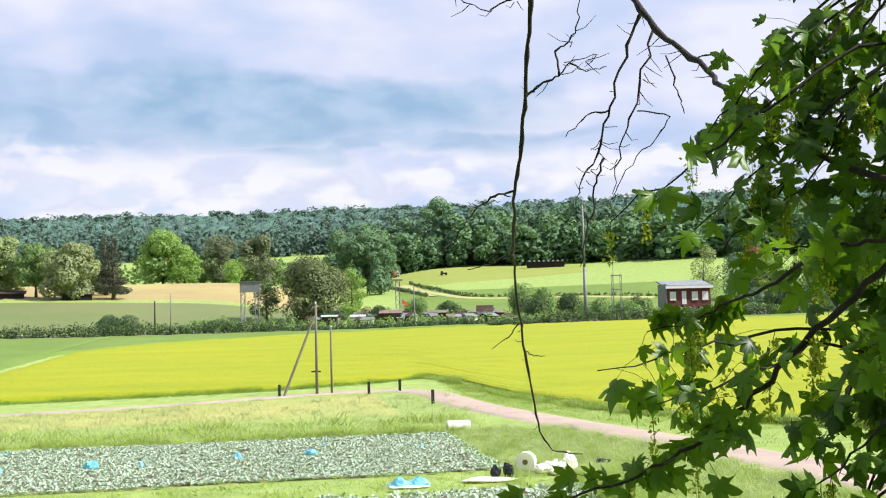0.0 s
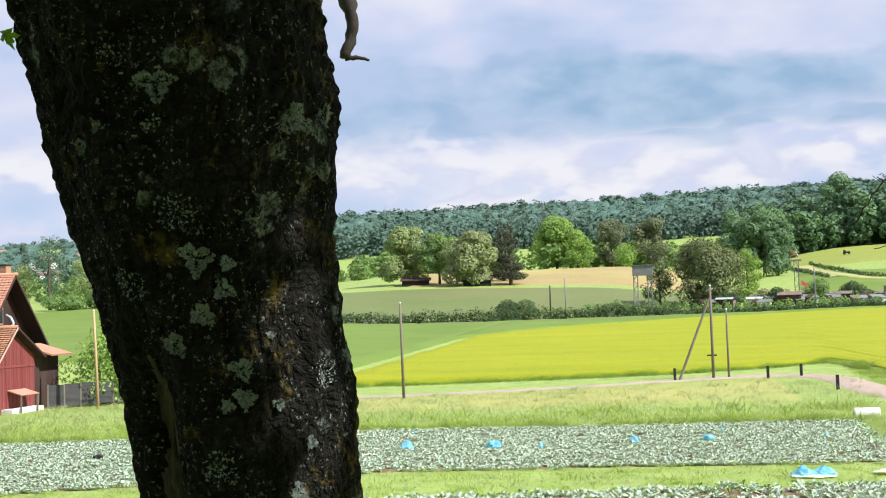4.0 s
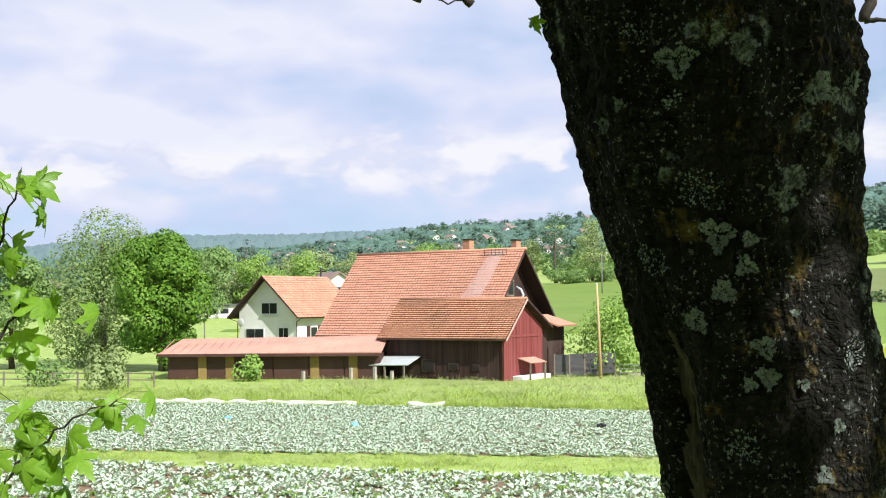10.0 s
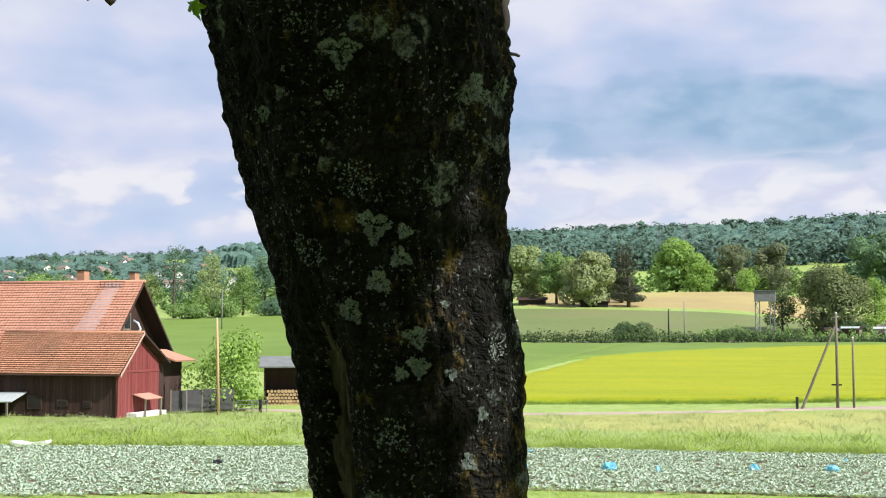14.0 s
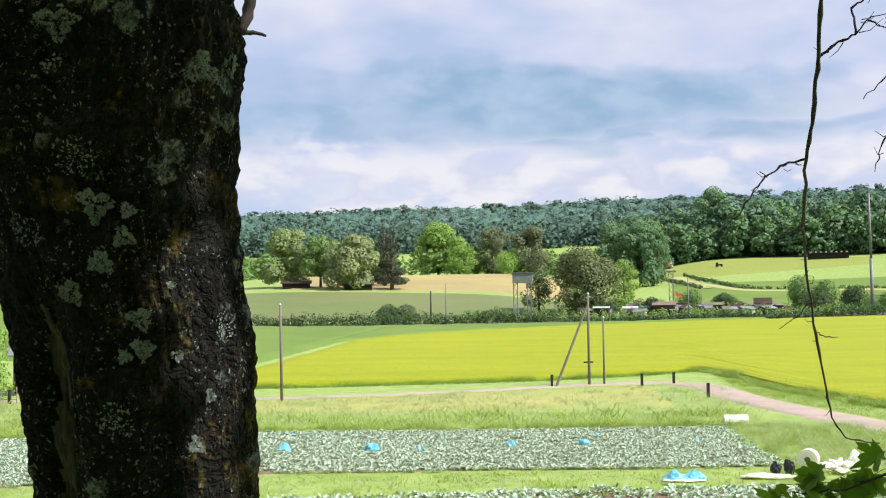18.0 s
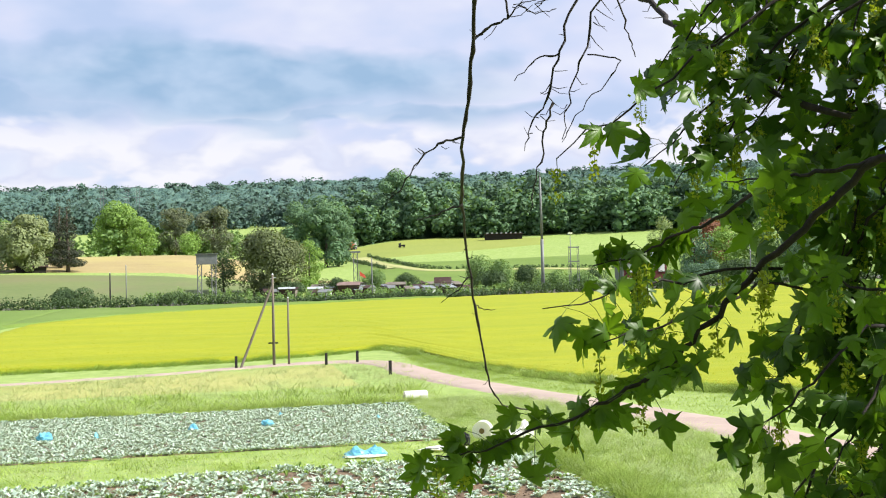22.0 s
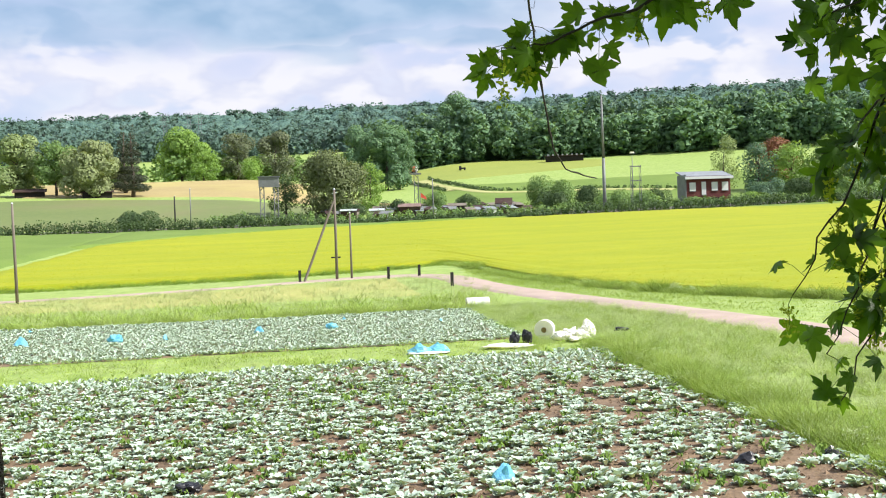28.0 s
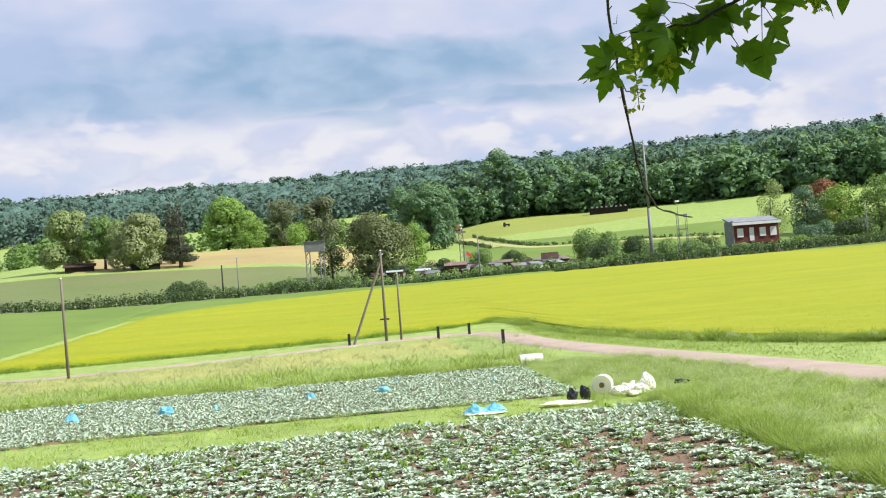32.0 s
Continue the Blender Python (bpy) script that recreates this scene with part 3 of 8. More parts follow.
canopy("crop_field", YX[yellow], y_near[yellow], y_far[yellow], 70, 0.34, M["rape"], "bright yellow-green flowering crop field", "field", 3)
SX = np.arange(-36, 46, 2.0)
canopy("crop_field", SX, np.interp(SX, YX, y_far) - 1.0, 251 + 0.04 * SX, 30, 0.42, M["crop"], "green cereal strip between the yellow crop and the railway", "field", 5)
GXs = np.arange(-150, -31, 2.0)
canopy("crop_field", GXs, np.interp(GXs, [-150, -60, -42, -32], [150, 130, 112, 103]), 250 + 0.04 * GXs, 50, 0.45, M["crop"], "even green cereal field beside the yellow crop", "field", 4)


# ---- trees ----
def crown_quads(rng, blobs, n, size, flat=0.0):
    """Leaf clumps: small quads on the shells of several blobs (x, y, z, rx, rz)."""
    B = np.array(blobs, float)
    wgt = B[:, 3] ** 1.4
    k = rng.choice(len(B), n, p=wgt / wgt.sum())
    d = rng.normal(size=(n, 3))
    d /= np.linalg.norm(d, axis=1)[:, None]
    s = rng.uniform(0.84, 1.04, n)
    C = B[k, :3] + d * s[:, None] * np.stack([B[k, 3], B[k, 3], B[k, 4]], -1)
    nrm = d + rng.normal(0, 0.30, (n, 3)) + (0, 0, 0.2)
    nrm /= np.linalg.norm(nrm, axis=1)[:, None]
    u = np.cross(nrm, rng.normal(size=(n, 3)))
    u /= np.linalg.norm(u, axis=1)[:, None] + 1e-9
    w = np.cross(nrm, u)
    a = (size * rng.uniform(0.6, 1.4, n))[:, None]
    b = a * rng.uniform(0.5, 0.9, (n, 1))
    return np.stack([C - u * a - w * b * 0.3, C + u * a * 0.2 - w * b, C + u * a + w * b * 0.3, C - u * a * 0.2 + w * b], 1)


def blobs_for(rng, height, width, kind):
    out = []
    if kind == "conifer":
        for i in range(9):
            t = i / 8
            z = height * (0.12 + 0.85 * t)
            r = width * 0.5 * (1 - t) ** 0.9 + 0.011 * height
            for k in range(max(1, int(6 * (1 - t)) + 1)):
                a = rng.uniform(0, math.tau)
                out.append((math.cos(a) * r * 0.55, math.sin(a) * r * 0.55, z + rng.normal(0, 0.15), r * 0.6, height * 0.05))
    elif kind == "column":
        for i in range(16):
            z = height * rng.uniform(0.12, 0.93)
            r = width * 0.5 * (1 - abs(z / height - 0.5) ** 2 * 2.4)
            a = rng.uniform(0, math.tau)
            out.append((math.cos(a) * r * 0.5, math.sin(a) * r * 0.5, z, max(r * 0.55, 0.3), max(r * 0.7, 0.4)))
    elif kind == "oval":
        for i in range(46):
            t = rng.uniform(0, 1)
            a, env = rng.uniform(0, math.tau), width * 0.5 * math.sqrt(max(0.0, 1 - (2 * t - 0.95) ** 2 / 1.15))
            r, br = env * rng.uniform(0.45, 0.82), width * rng.uniform(0.11, 0.17)
            out.append((math.cos(a) * r, math.sin(a) * r, height * (0.10 + 0.82 * t), br, br * rng.uniform(0.8, 1.1)))
        out.append((0, 0, height * 0.5, width * 0.28, height * 0.33))
    elif kind == "bush":
        for i in range(8):
            a, r = rng.uniform(0, math.tau), width * 0.5 * rng.uniform(0, 0.65)
            out.append((math.cos(a) * r, math.sin(a) * r, height * rng.uniform(0.25, 0.6), width * 0.22, height * 0.38))
    else:
        low = 0.12 if kind == "low" else 0.24
        for i in range(30):
            a = rng.uniform(0, math.tau)
            t = rng.uniform(0, 1)
            z = height * (low + (0.9 - low) * t)
            env = width * 0.5 * math.sqrt(max(0.05, 1 - (2.0 * t - 0.85) ** 2 / 1.4))
            r = env * rng.uniform(0.2, 0.8)
            br = width * rng.uniform(0.12, 0.21)
            out.append((math.cos(a) * r, math.sin(a) * r, z, br, br * rng.uniform(0.65, 0.95)))
    return out


def tree(x, y, height, width, leaf, label, kind="round", n=1600, size=None, category="tree", group="", seed=0, name="tree", sink=0.0, base=None):
    n = n if size else int(n * 3.6)
    rng = np.random.default_rng(seed + int(abs(x) * 7 + abs(y) * 3))
    z0 = (land_at(x, y) if base is None else base) - sink
    t = empty(name, pose(x, y, z0, rz=float(rng.uniform(0, 360))), label, category, group)
    blobs = blobs_for(rng, height, width, kind)
    if kind != "bush":
        b = tube([(0, 0, -0.3), (0.02 * height, 0, height * 0.18), (0, 0.02 * height, height * 0.5), (0, 0, height * 0.8)], [height * 0.028, height * 0.021, height * 0.014, height * 0.004], 8)
        part("trunk", b, M["limb"], t, smooth=True)
        if kind in ("round", "low"):
            b = bmesh.new()
            for bl in blobs[:9]:
                h0 = min(bl[2] * 0.75, height * 0.55)
                mid = (bl[0] * 0.5, bl[1] * 0.5, (h0 + bl[2]) / 2)
                tube([(0, 0, h0), mid, bl[:3]], [height * 0.009, height * 0.006, height * 0.002], 5, b)
            tagged(part("limbs", b, M["limb"], t), kind="stuff")
    quads("crown", crown_quads(rng, blobs, n, size or max(0.11, width * 0.0185)), M[leaf], t)
    return t


def wood(name, spots, leaf, label, category, seed, n=260, conifers=0.0, size=0.11, sink=0.06):
    """Many trees too far off to count, joined: spots are (x, y, height, width)."""
    rng = np.random.default_rng(seed)
    kinds = ["round", "low", "round", "conifer", "column"]
    protos = []
    for i in range(10):
        k = kinds[i % 3] if i < 7 else ("conifer" if i < 9 else "column")
        protos.append(crown_quads(rng, blobs_for(rng, 1.0, 0.62 if k != "conifer" else 0.34, k), n, size * (0.62 if k != "conifer" else 0.45)))
    V = []
    for x, y, h, w in spots:
        i = rng.integers(7, 9) if rng.random() < conifers else rng.integers(0, 7)
        a = rng.uniform(0, math.tau)
        c, s = math.cos(a), math.sin(a)
        P = protos[i] @ np.array([[c, s, 0], [-s, c, 0], [0, 0, 1]])
        z = land_at(x, y)
        V.append(P * (w / 0.62, w / 0.62, h) + (x, y, z - sink * h))
    ob = quads(name, np.concatenate(V), M[leaf], label=label)
    return tagged(ob, label, category, kind="stuff")


def polar(az, r):
    a = radians(az)
    return -math.sin(a) * r, math.cos(a) * r


rng = np.random.default_rng(5)
# farthest hills: air haze mixed into the leaves as blue-grey
M["haze"] = foliage("leaves_painted_haze", (0.13, 0.20, 0.22), (0.17, 0.24, 0.25), 0.3, 0.5)
# far wooded ridge
spots = []
for i in range(4300):
    az = rng.uniform(-32, 62)
    r = 900 + 730 * rng.random() ** 1.25 if az < 24 else rng.uniform(700, 2300)
    if az > 24 and rng.random() < 0.25:
        continue
    x, y = polar(az, r)
    h = rng.uniform(19, 29) if az < 24 else rng.uniform(11, 20)
    spots.append((x, y, h, h * rng.uniform(0.6, 0.95) * (1.3 if r > 1500 else 1.0)))
wood("far_woods", spots, "far", "mixed forest covering the far ridge, tinted blue-green with haze", "forest", 11, n=140, conifers=0.3, size=0.08, sink=0.25)


def treetops(name, a0, a1, r0, r1, na, nr, high, cell, mat, label, gaps=None):
    """The closed, domed canopy of a wood seen from afar."""
    az, rr2 = np.radians(np.linspace(a0, a1, na)), np.linspace(r0, r1, nr)
    A2, R2 = np.meshgrid(az, rr2, indexing="ij")
    X, Y = -np.sin(A2) * R2, np.cos(A2) * R2
    H = np.zeros(X.shape)
    for i in range(na):
        for j in range(nr):
            d = noise.voronoi((X[i, j] / cell, Y[i, j] / cell, 0.0))[0][0]
            big = noise.noise((X[i, j] / 60, Y[i, j] / 60, 3.0))
            H[i, j] = high * (1.0 - 0.8 * min(1.0, d) ** 1.5 + 0.2 * big)
            if gaps is not None and gaps(math.degrees(az[i]), R2[i, j], X[i, j], Y[i, j]):
                H[i, j] = -8.0
    H[[0, -1], :] = -2.0
    H[:, [0, -1]] = -2.0
    V = np.stack([X, Y, land(X, Y) + H], -1).reshape(-1, 3)
    F = [(i * nr + j, i * nr + j + 1, (i + 1) * nr + j + 1, (i + 1) * nr + j) for i in range(na - 1) for j in range(nr - 1)]
    return tagged(mesh_object(name, V, F, mat), label, "forest", kind="stuff")


def clearing(a, r, x, y):
    return a > 22 and noise.noise((x / 110, y / 110, 8.0)) > -0.12


# teal canopy colour, again with the haze of distance in it
M["ridge"] = surface("ridge_canopy_haze", (0.040, 0.088, 0.078), (0.115, 0.185, 0.145), scale=0.07, fine=0.45, rough=0.9, bump=0.9, depth=3.0, spec=0.1)
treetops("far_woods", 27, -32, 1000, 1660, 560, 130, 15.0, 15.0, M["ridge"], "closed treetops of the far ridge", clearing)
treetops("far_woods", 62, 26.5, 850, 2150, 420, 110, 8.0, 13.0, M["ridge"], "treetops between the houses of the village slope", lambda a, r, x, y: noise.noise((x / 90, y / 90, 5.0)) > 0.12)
treetops("far_woods", 64, 22, 2150, 2650, 460, 60, 24.0, 17.0, M["haze"], "treetops of the farthest hills, coloured haze-blue")
treetops("wood_edge", -3.0, -34, 556, 705, 300, 60, 17.0, 12.0, M["wood"], "closed treetops of the hillside wood")
# middle woods behind the fields
spots = []
for i in range(300):
    az = rng.uniform(-4, 30)
    r = rng.uniform(470, 640)
    x, y = polar(az, r)
    h = rng.uniform(7, 13)
    spots.append((x, y, h, h * rng.uniform(0.7, 1.0)))
wood("distant_woods", spots, "oak", "loose belt of green trees behind the sandy field", "forest", 12, n=200, conifers=0.12, size=0.09)
# dense wood on the rise to the right
spots = []
for i in range(260):
    az = rng.uniform(-34, -3.2)
    r = 548 + 120 * rng.random() ** 1.4
    x, y = polar(az, r)
    h = rng.uniform(20, 30)
    spots.append((x, y, h, h * rng.uniform(0.55, 0.8)))
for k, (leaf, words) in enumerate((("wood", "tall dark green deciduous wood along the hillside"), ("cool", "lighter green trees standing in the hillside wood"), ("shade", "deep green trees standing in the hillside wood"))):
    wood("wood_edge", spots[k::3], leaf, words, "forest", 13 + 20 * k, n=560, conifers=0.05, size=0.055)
spots = []
for i in range(150):
    az = rng.uniform(-30, -4)
    x, y = polar(az, rng.uniform(536, 550))
    h = rng.uniform(10, 24)
    spots.append((x, y, h, h * rng.uniform(0.6, 0.9)))
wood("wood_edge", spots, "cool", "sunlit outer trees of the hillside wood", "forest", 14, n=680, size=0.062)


# single trees and clumps in the middle distance
def spot_tree(x, y, h, w, leaf, label, kind="round", **kw):
    return tree(x, y, h, w, leaf, label, kind, **kw)


spot_tree(-81, 361, 19, 17, "willow", "pale green broad tree at the field's edge", "low", n=3400)
spot_tree(-70, 358, 17, 12, "oak", "round green tree on a bare trunk", n=3000)
spot_tree(-58.5, 350, 17, 18, "dusty", "large rounded dusty-green tree", "low", n=4200)
spot_tree(-48.0, 354, 23, 9, "dark", "dark brown-green conifer beside the round trees", "conifer", n=2200)
spot_tree(-52.5, 372, 23, 10, "dark", "dark brown-green conifer with ragged boughs", "conifer", n=2000)
spot_tree(-35.2, 265, 5.0, 10, "hedge", "dark green bush beside the railway", "bush", n=1600, category="bush")
spot_tree(6.8, 289, 15, 20, "olive", "large domed olive-green tree above the allotments", "low", n=15000, size=0.27)
spot_tree(-4, 296, 10, 9, "hedge", "green bush tree beside the olive tree", "low", n=1200)
spot_tree(17, 300, 13, 9, "fresh", "fresh green tree behind the olive tree", "low", n=1400)
spot_tree(-46, 478, 22, 20, "fresh", "bright green sunlit tree behind the fields", "low", n=3600)
spot_tree(-37, 470, 15, 14, "fresh", "bright yellow-green tree behind the fields", "low", n=1600)
spot_tree(-25, 485, 20, 15, "pine", "brownish pine with an open crown", "low", n=2400)
spot_tree(-10, 490, 20, 18, "pine", "brownish pine with an open crown", "low", n=2400)
spot_tree(-19, 468, 10, 12, "fresh", "low green bush behind the fields", "bush", n=1000)
spot_tree(30, 429, 24, 19, "cool", "tall green oak at the meadow corner", "low", n=4000)
spot_tree(22, 432, 24, 17, "cool", "tall green oak at the meadow corner", "low", n=3600)
spot_tree(34, 427, 22, 14, "cool", "tall green oak at the meadow corner", "low", n=3400)
spot_tree(71, 548, 32, 23, "cool", "very tall tree standing over the wood's edge", "low", n=3600)

# scrub along the railway
rng = np.random.default_rng(21)
V = []
for x in np.arange(-88, 150, 0.8):
    y = 252.5 + 0.04 * x + rng.normal(0, 0.8)
    h = (3.0 if not 0 < x < 56 else 1.7) + 0.9 * noise.noise((x * 0.13, 3.1, 0)) + rng.uniform(-0.3, 0.5)
    w = rng.uniform(2.6, 3.8)
    c = crown_quads(rng, blobs_for(rng, h, w, "bush"), 120, 0.19)
    V.append(c + (x, y, land_at(x, y) - 0.1))
tagged(quads("railway_hedge", np.concatenate(V), M["hedge"]), "low dark green scrub hedge along the railway", "hedge", kind="stuff")

# ---- the barn ----
M["tile"] = surface("roof_tile", (0.36, 0.165, 0.11), (0.52, 0.275, 0.195), scale=0.5, fine=9.0, rough=0.85, spread=0.45, stain=(0.30, 0.16, 0.11), bump=0.2)
M["oldtile"] = surface("mossy_roof_tile", (0.33, 0.155, 0.095), (0.50, 0.27, 0.175), scale=0.7, fine=9.0, rough=0.9, spread=0.5, stain=(0.22, 0.14, 0.09), bump=0.2)
M["paletile"] = surface("pale_roof_tile", (0.32, 0.20, 0.175), (0.43, 0.31, 0.29), scale=0.5, fine=9.0, rough=0.85, stretch=(1, 0.2, 0.2))
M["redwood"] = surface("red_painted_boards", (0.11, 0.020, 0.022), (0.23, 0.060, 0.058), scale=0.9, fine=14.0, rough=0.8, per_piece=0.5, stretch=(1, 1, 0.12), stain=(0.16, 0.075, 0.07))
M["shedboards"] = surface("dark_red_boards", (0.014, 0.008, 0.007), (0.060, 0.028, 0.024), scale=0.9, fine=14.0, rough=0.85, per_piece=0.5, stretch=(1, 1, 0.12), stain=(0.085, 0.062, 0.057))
M["darkwood"] = surface("dark_weathered_boards", (0.020, 0.011, 0.010), (0.065, 0.036, 0.030), scale=0.8, fine=14.0, rough=0.85, per_piece=0.4, stretch=(1, 1, 0.15), stain=(0.10, 0.085, 0.08))
M["brownpanel"] = surface("brown_sheet_panel", (0.042, 0.021, 0.017), (0.075, 0.037, 0.029), scale=0.5, fine=10.0, rough=0.6)
M["wingroof"] = surface("pink_fibre_cement", (0.37, 0.19, 0.145), (0.49, 0.27, 0.21), scale=0.5, fine=8.0, rough=0.85, stain=(0.36, 0.22, 0.18))
M["plaster"] = surface("white_plaster", (0.58, 0.58, 0.58), (0.70, 0.70, 0.70), scale=0.6, fine=20.0, rough=0.9, bump=0.1)
M["glass"] = surface("dark_window_glass", (0.012, 0.014, 0.018), (0.03, 0.034, 0.04), scale=0.5, fine=3.0, rough=0.08, bump=0.02, spec=0.6)
M["inside"] = surface("dark_interior", (0.010, 0.008, 0.007), (0.022, 0.018, 0.015), scale=1.0, fine=6.0)
M["ochre"] = surface("ochre_boards", (0.15, 0.105, 0.035), (0.24, 0.17, 0.06), scale=1.0, fine=14.0, stretch=(1, 1, 0.2))
M["verge_paint"] = surface("pale_verge_paint", (0.34, 0.22, 0.18), (0.50, 0.36, 0.30), scale=1.0, fine=12.0)
M["dishgrey"] = surface("grey_dish", (0.36, 0.37, 0.38), (0.46, 0.47, 0.48), scale=2.0, fine=20.0, rough=0.5)
M["sheetmetal"] = surface("grey_sheet_metal", (0.42, 0.47, 0.48), (0.58, 0.63, 0.64), scale=0.8, fine=8.0, rough=0.45, metal=0.3)


def slab(corners, thick, bm=None):
    """A thick plate from four corners in order; it grows downwards along its normal."""
    b = bm or bmesh.new()
    P = [Vector(c) for c in corners]
    nrm = (P[1] - P[0]).cross(P[3] - P[0]).normalized()
    if nrm.z < 0:
        nrm = -nrm
    top = [b.verts.new(p) for p in P]
    low = [b.verts.new(p - nrm * thick) for p in P]
    b.faces.new(top)
    b.faces.new(low[::-1])
    for i in range(4):
        j = (i + 1) % 4
        b.faces.new((top[i], low[i], low[j], top[j]))
    bmesh.ops.recalc_face_normals(b, faces=b.faces[:])
    return b


def tile_quads(e0, e1, r0, r1, rows, cols, proud=0.06):
    """Overlapping roof tiles from the eave edge e0-e1 up to the ridge r0-r1, each with a raised lower edge."""
    e0, e1, r0, r1 = (np.array(v, float) for v in (e0, e1, r0, r1))
    n = np.cross(e1 - e0, r0 - e0)
    n /= np.linalg.norm(n)
    if n[2] < 0:
        n = -n
    out = []
    rng = np.random.default_rng(rows * 7 + cols)
    for i in range(rows):
        a, b = i / rows, min(1.0, (i + 1.12) / rows)
        L0, R0 = e0 + (r0 - e0) * a, e1 + (r1 - e1) * a
        L1, R1 = e0 + (r0 - e0) * b, e1 + (r1 - e1) * b
        for j in range(cols):
            s, t = j / cols, (j + 0.94) / cols
            lift = proud + rng.uniform(-0.008, 0.012)
            p, q, u, w = L0 + (R0 - L0) * s, L0 + (R0 - L0) * t, L1 + (R1 - L1) * t, L1 + (R1 - L1) * s
            m0, m1 = (p + q) / 2 + n * 0.007, (u + w) / 2 + n * 0.007
            out.append((p + n * lift, m0 + n * lift, m1 + n * 0.008, w + n * 0.008))
            out.append((m0 + n * lift, q + n * lift, u + n * 0.008, m1 + n * 0.008))
            out.append((p, q, q + n * lift, p + n * lift))
    return np.array(out)


barn = empty("barn", pose(0, 0, 0), "old farm barn with orange tiled roof and red boards", "barn")
# walls of the main barn and of the shed before it
part("wall", box(-63.6, 77.2, -0.3, -49.3, 87.2, 4.0), M["darkwood"], barn, "dark weathered board wall")
for x in (-49.3, -63.6):
    b = bmesh.new()
    vs = [b.verts.new(v) for v in ((x, 77.2, 4.0), (x, 87.2, 4.0), (x, 82.0, 9.6))]
    vs2 = [b.verts.new(v.co + Vector((0.15 if x < -60 else -0.15, 0, 0))) for v in vs]
    b.faces.new(vs)
    b.faces.new(vs2[::-1])
    for i in range(3):
        b.faces.new((vs[i], vs2[i], vs2[(i + 1) % 3], vs[(i + 1) % 3]))
    bmesh.ops.recalc_face_normals(b, faces=b.faces[:])
    part("gable", b, M["darkwood"], barn, "dark weathered board gable")
RZ, EZ = 9.9, 3.15
main = part("roof", slab([(-64.8, 76.2, EZ), (-48.1, 76.2, EZ), (-48.1, 82, RZ), (-64.8, 82, RZ)], 0.16), M["darkwood"], barn, "steep tiled main roof")
part("roof", slab([(-64.8, 88.0, EZ), (-48.1, 88.0, EZ), (-48.1, 82, RZ), (-64.8, 82, RZ)], 0.16), M["darkwood"], barn, "dark underside of the back slope")
tagged(quads("tiles", tile_quads((-64.8, 76.2, EZ), (-48.1, 76.2, EZ), (-64.8, 82, RZ), (-48.1, 82, RZ), 34, 56), M["tile"], main), kind="stuff")
part("ridge_cap", tube([(-64.9, 82, RZ + 0.03), (-48.0, 82, RZ + 0.03)], 0.13, 8), M["tile"], barn, smooth=True)
# greyish patch of newer tiles and the little snow-guard ladder
part("patch", slab([(-52.1, 78.6, 6.02), (-50.3, 78.6, 6.02), (-49.9, 81.9, 9.86), (-51.2, 81.9, 9.86)], 0.02), M["paletile"], main, "paler washed streak of tiles")
b = bmesh.new()
for k in range(7):
    tube([(-51.6 + k * 0.34, 81.5, 9.5), (-51.6 + k * 0.34, 81.5, 9.95)], 0.02, 5, b)
for z in (9.7, 9.92):
    tube([(-51.7, 81.5, z), (-49.5, 81.5, z)], 0.02, 5, b)
part("snow_guard", b, M["darkpost"], main, "dark metal snow guard")
# shed: red gable, dark long side
SX0, SX1, SY0, SYR, SY1 = -56.6, -46.0, 75.0, 77.6, 80.7
shed_roof = part("shed_roof", slab([(SX0 - 0.5, 74.5, 3.05), (SX1 + 0.55, 74.5, 3.05), (SX1 + 0.55, SYR, 6.0), (SX0 - 0.5, SYR, 6.0)], 0.14), M["darkwood"], barn, "lower tiled shed roof")
tagged(quads("tiles", tile_quads((SX0 - 0.5, 74.5, 3.05), (SX1 + 0.55, 74.5, 3.05), (SX0 - 0.5, SYR, 6.0), (SX1 + 0.55, SYR, 6.0), 20, 42, 0.11), M["oldtile"], shed_roof), kind="stuff")
part("shed_roof", slab([(SX0 - 0.5, 81.4, 3.85), (SX1 + 0.55, 81.4, 3.85), (SX1 + 0.55, SYR, 6.0), (SX0 - 0.5, SYR, 6.0)], 0.14), M["darkwood"], barn, "dark underside of the shed roof")
part("ridge_cap", tube([(SX0 - 0.5, SYR, 6.03), (SX1 + 0.55, SYR, 6.03)], 0.11, 8), M["oldtile"], barn, smooth=True)
core = bmesh.new()
vs = [(SX0, SY0, -0.3), (SX0, SY1, -0.3), (SX0, SY1, 3.95), (SX0, SYR, 5.75), (SX0, SY0, 3.2)]
A1 = [core.verts.new(v) for v in vs]
B1 = [core.verts.new((SX1, v[1], v[2])) for v in vs]
core.faces.new(A1)
core.faces.new(B1[::-1])
for i in range(5):
    core.faces.new((A1[i], A1[(i + 1) % 5], B1[(i + 1) % 5], B1[i]))
bmesh.ops.recalc_face_normals(core, faces=core.faces[:])
part("wall", core, M["inside"], barn)


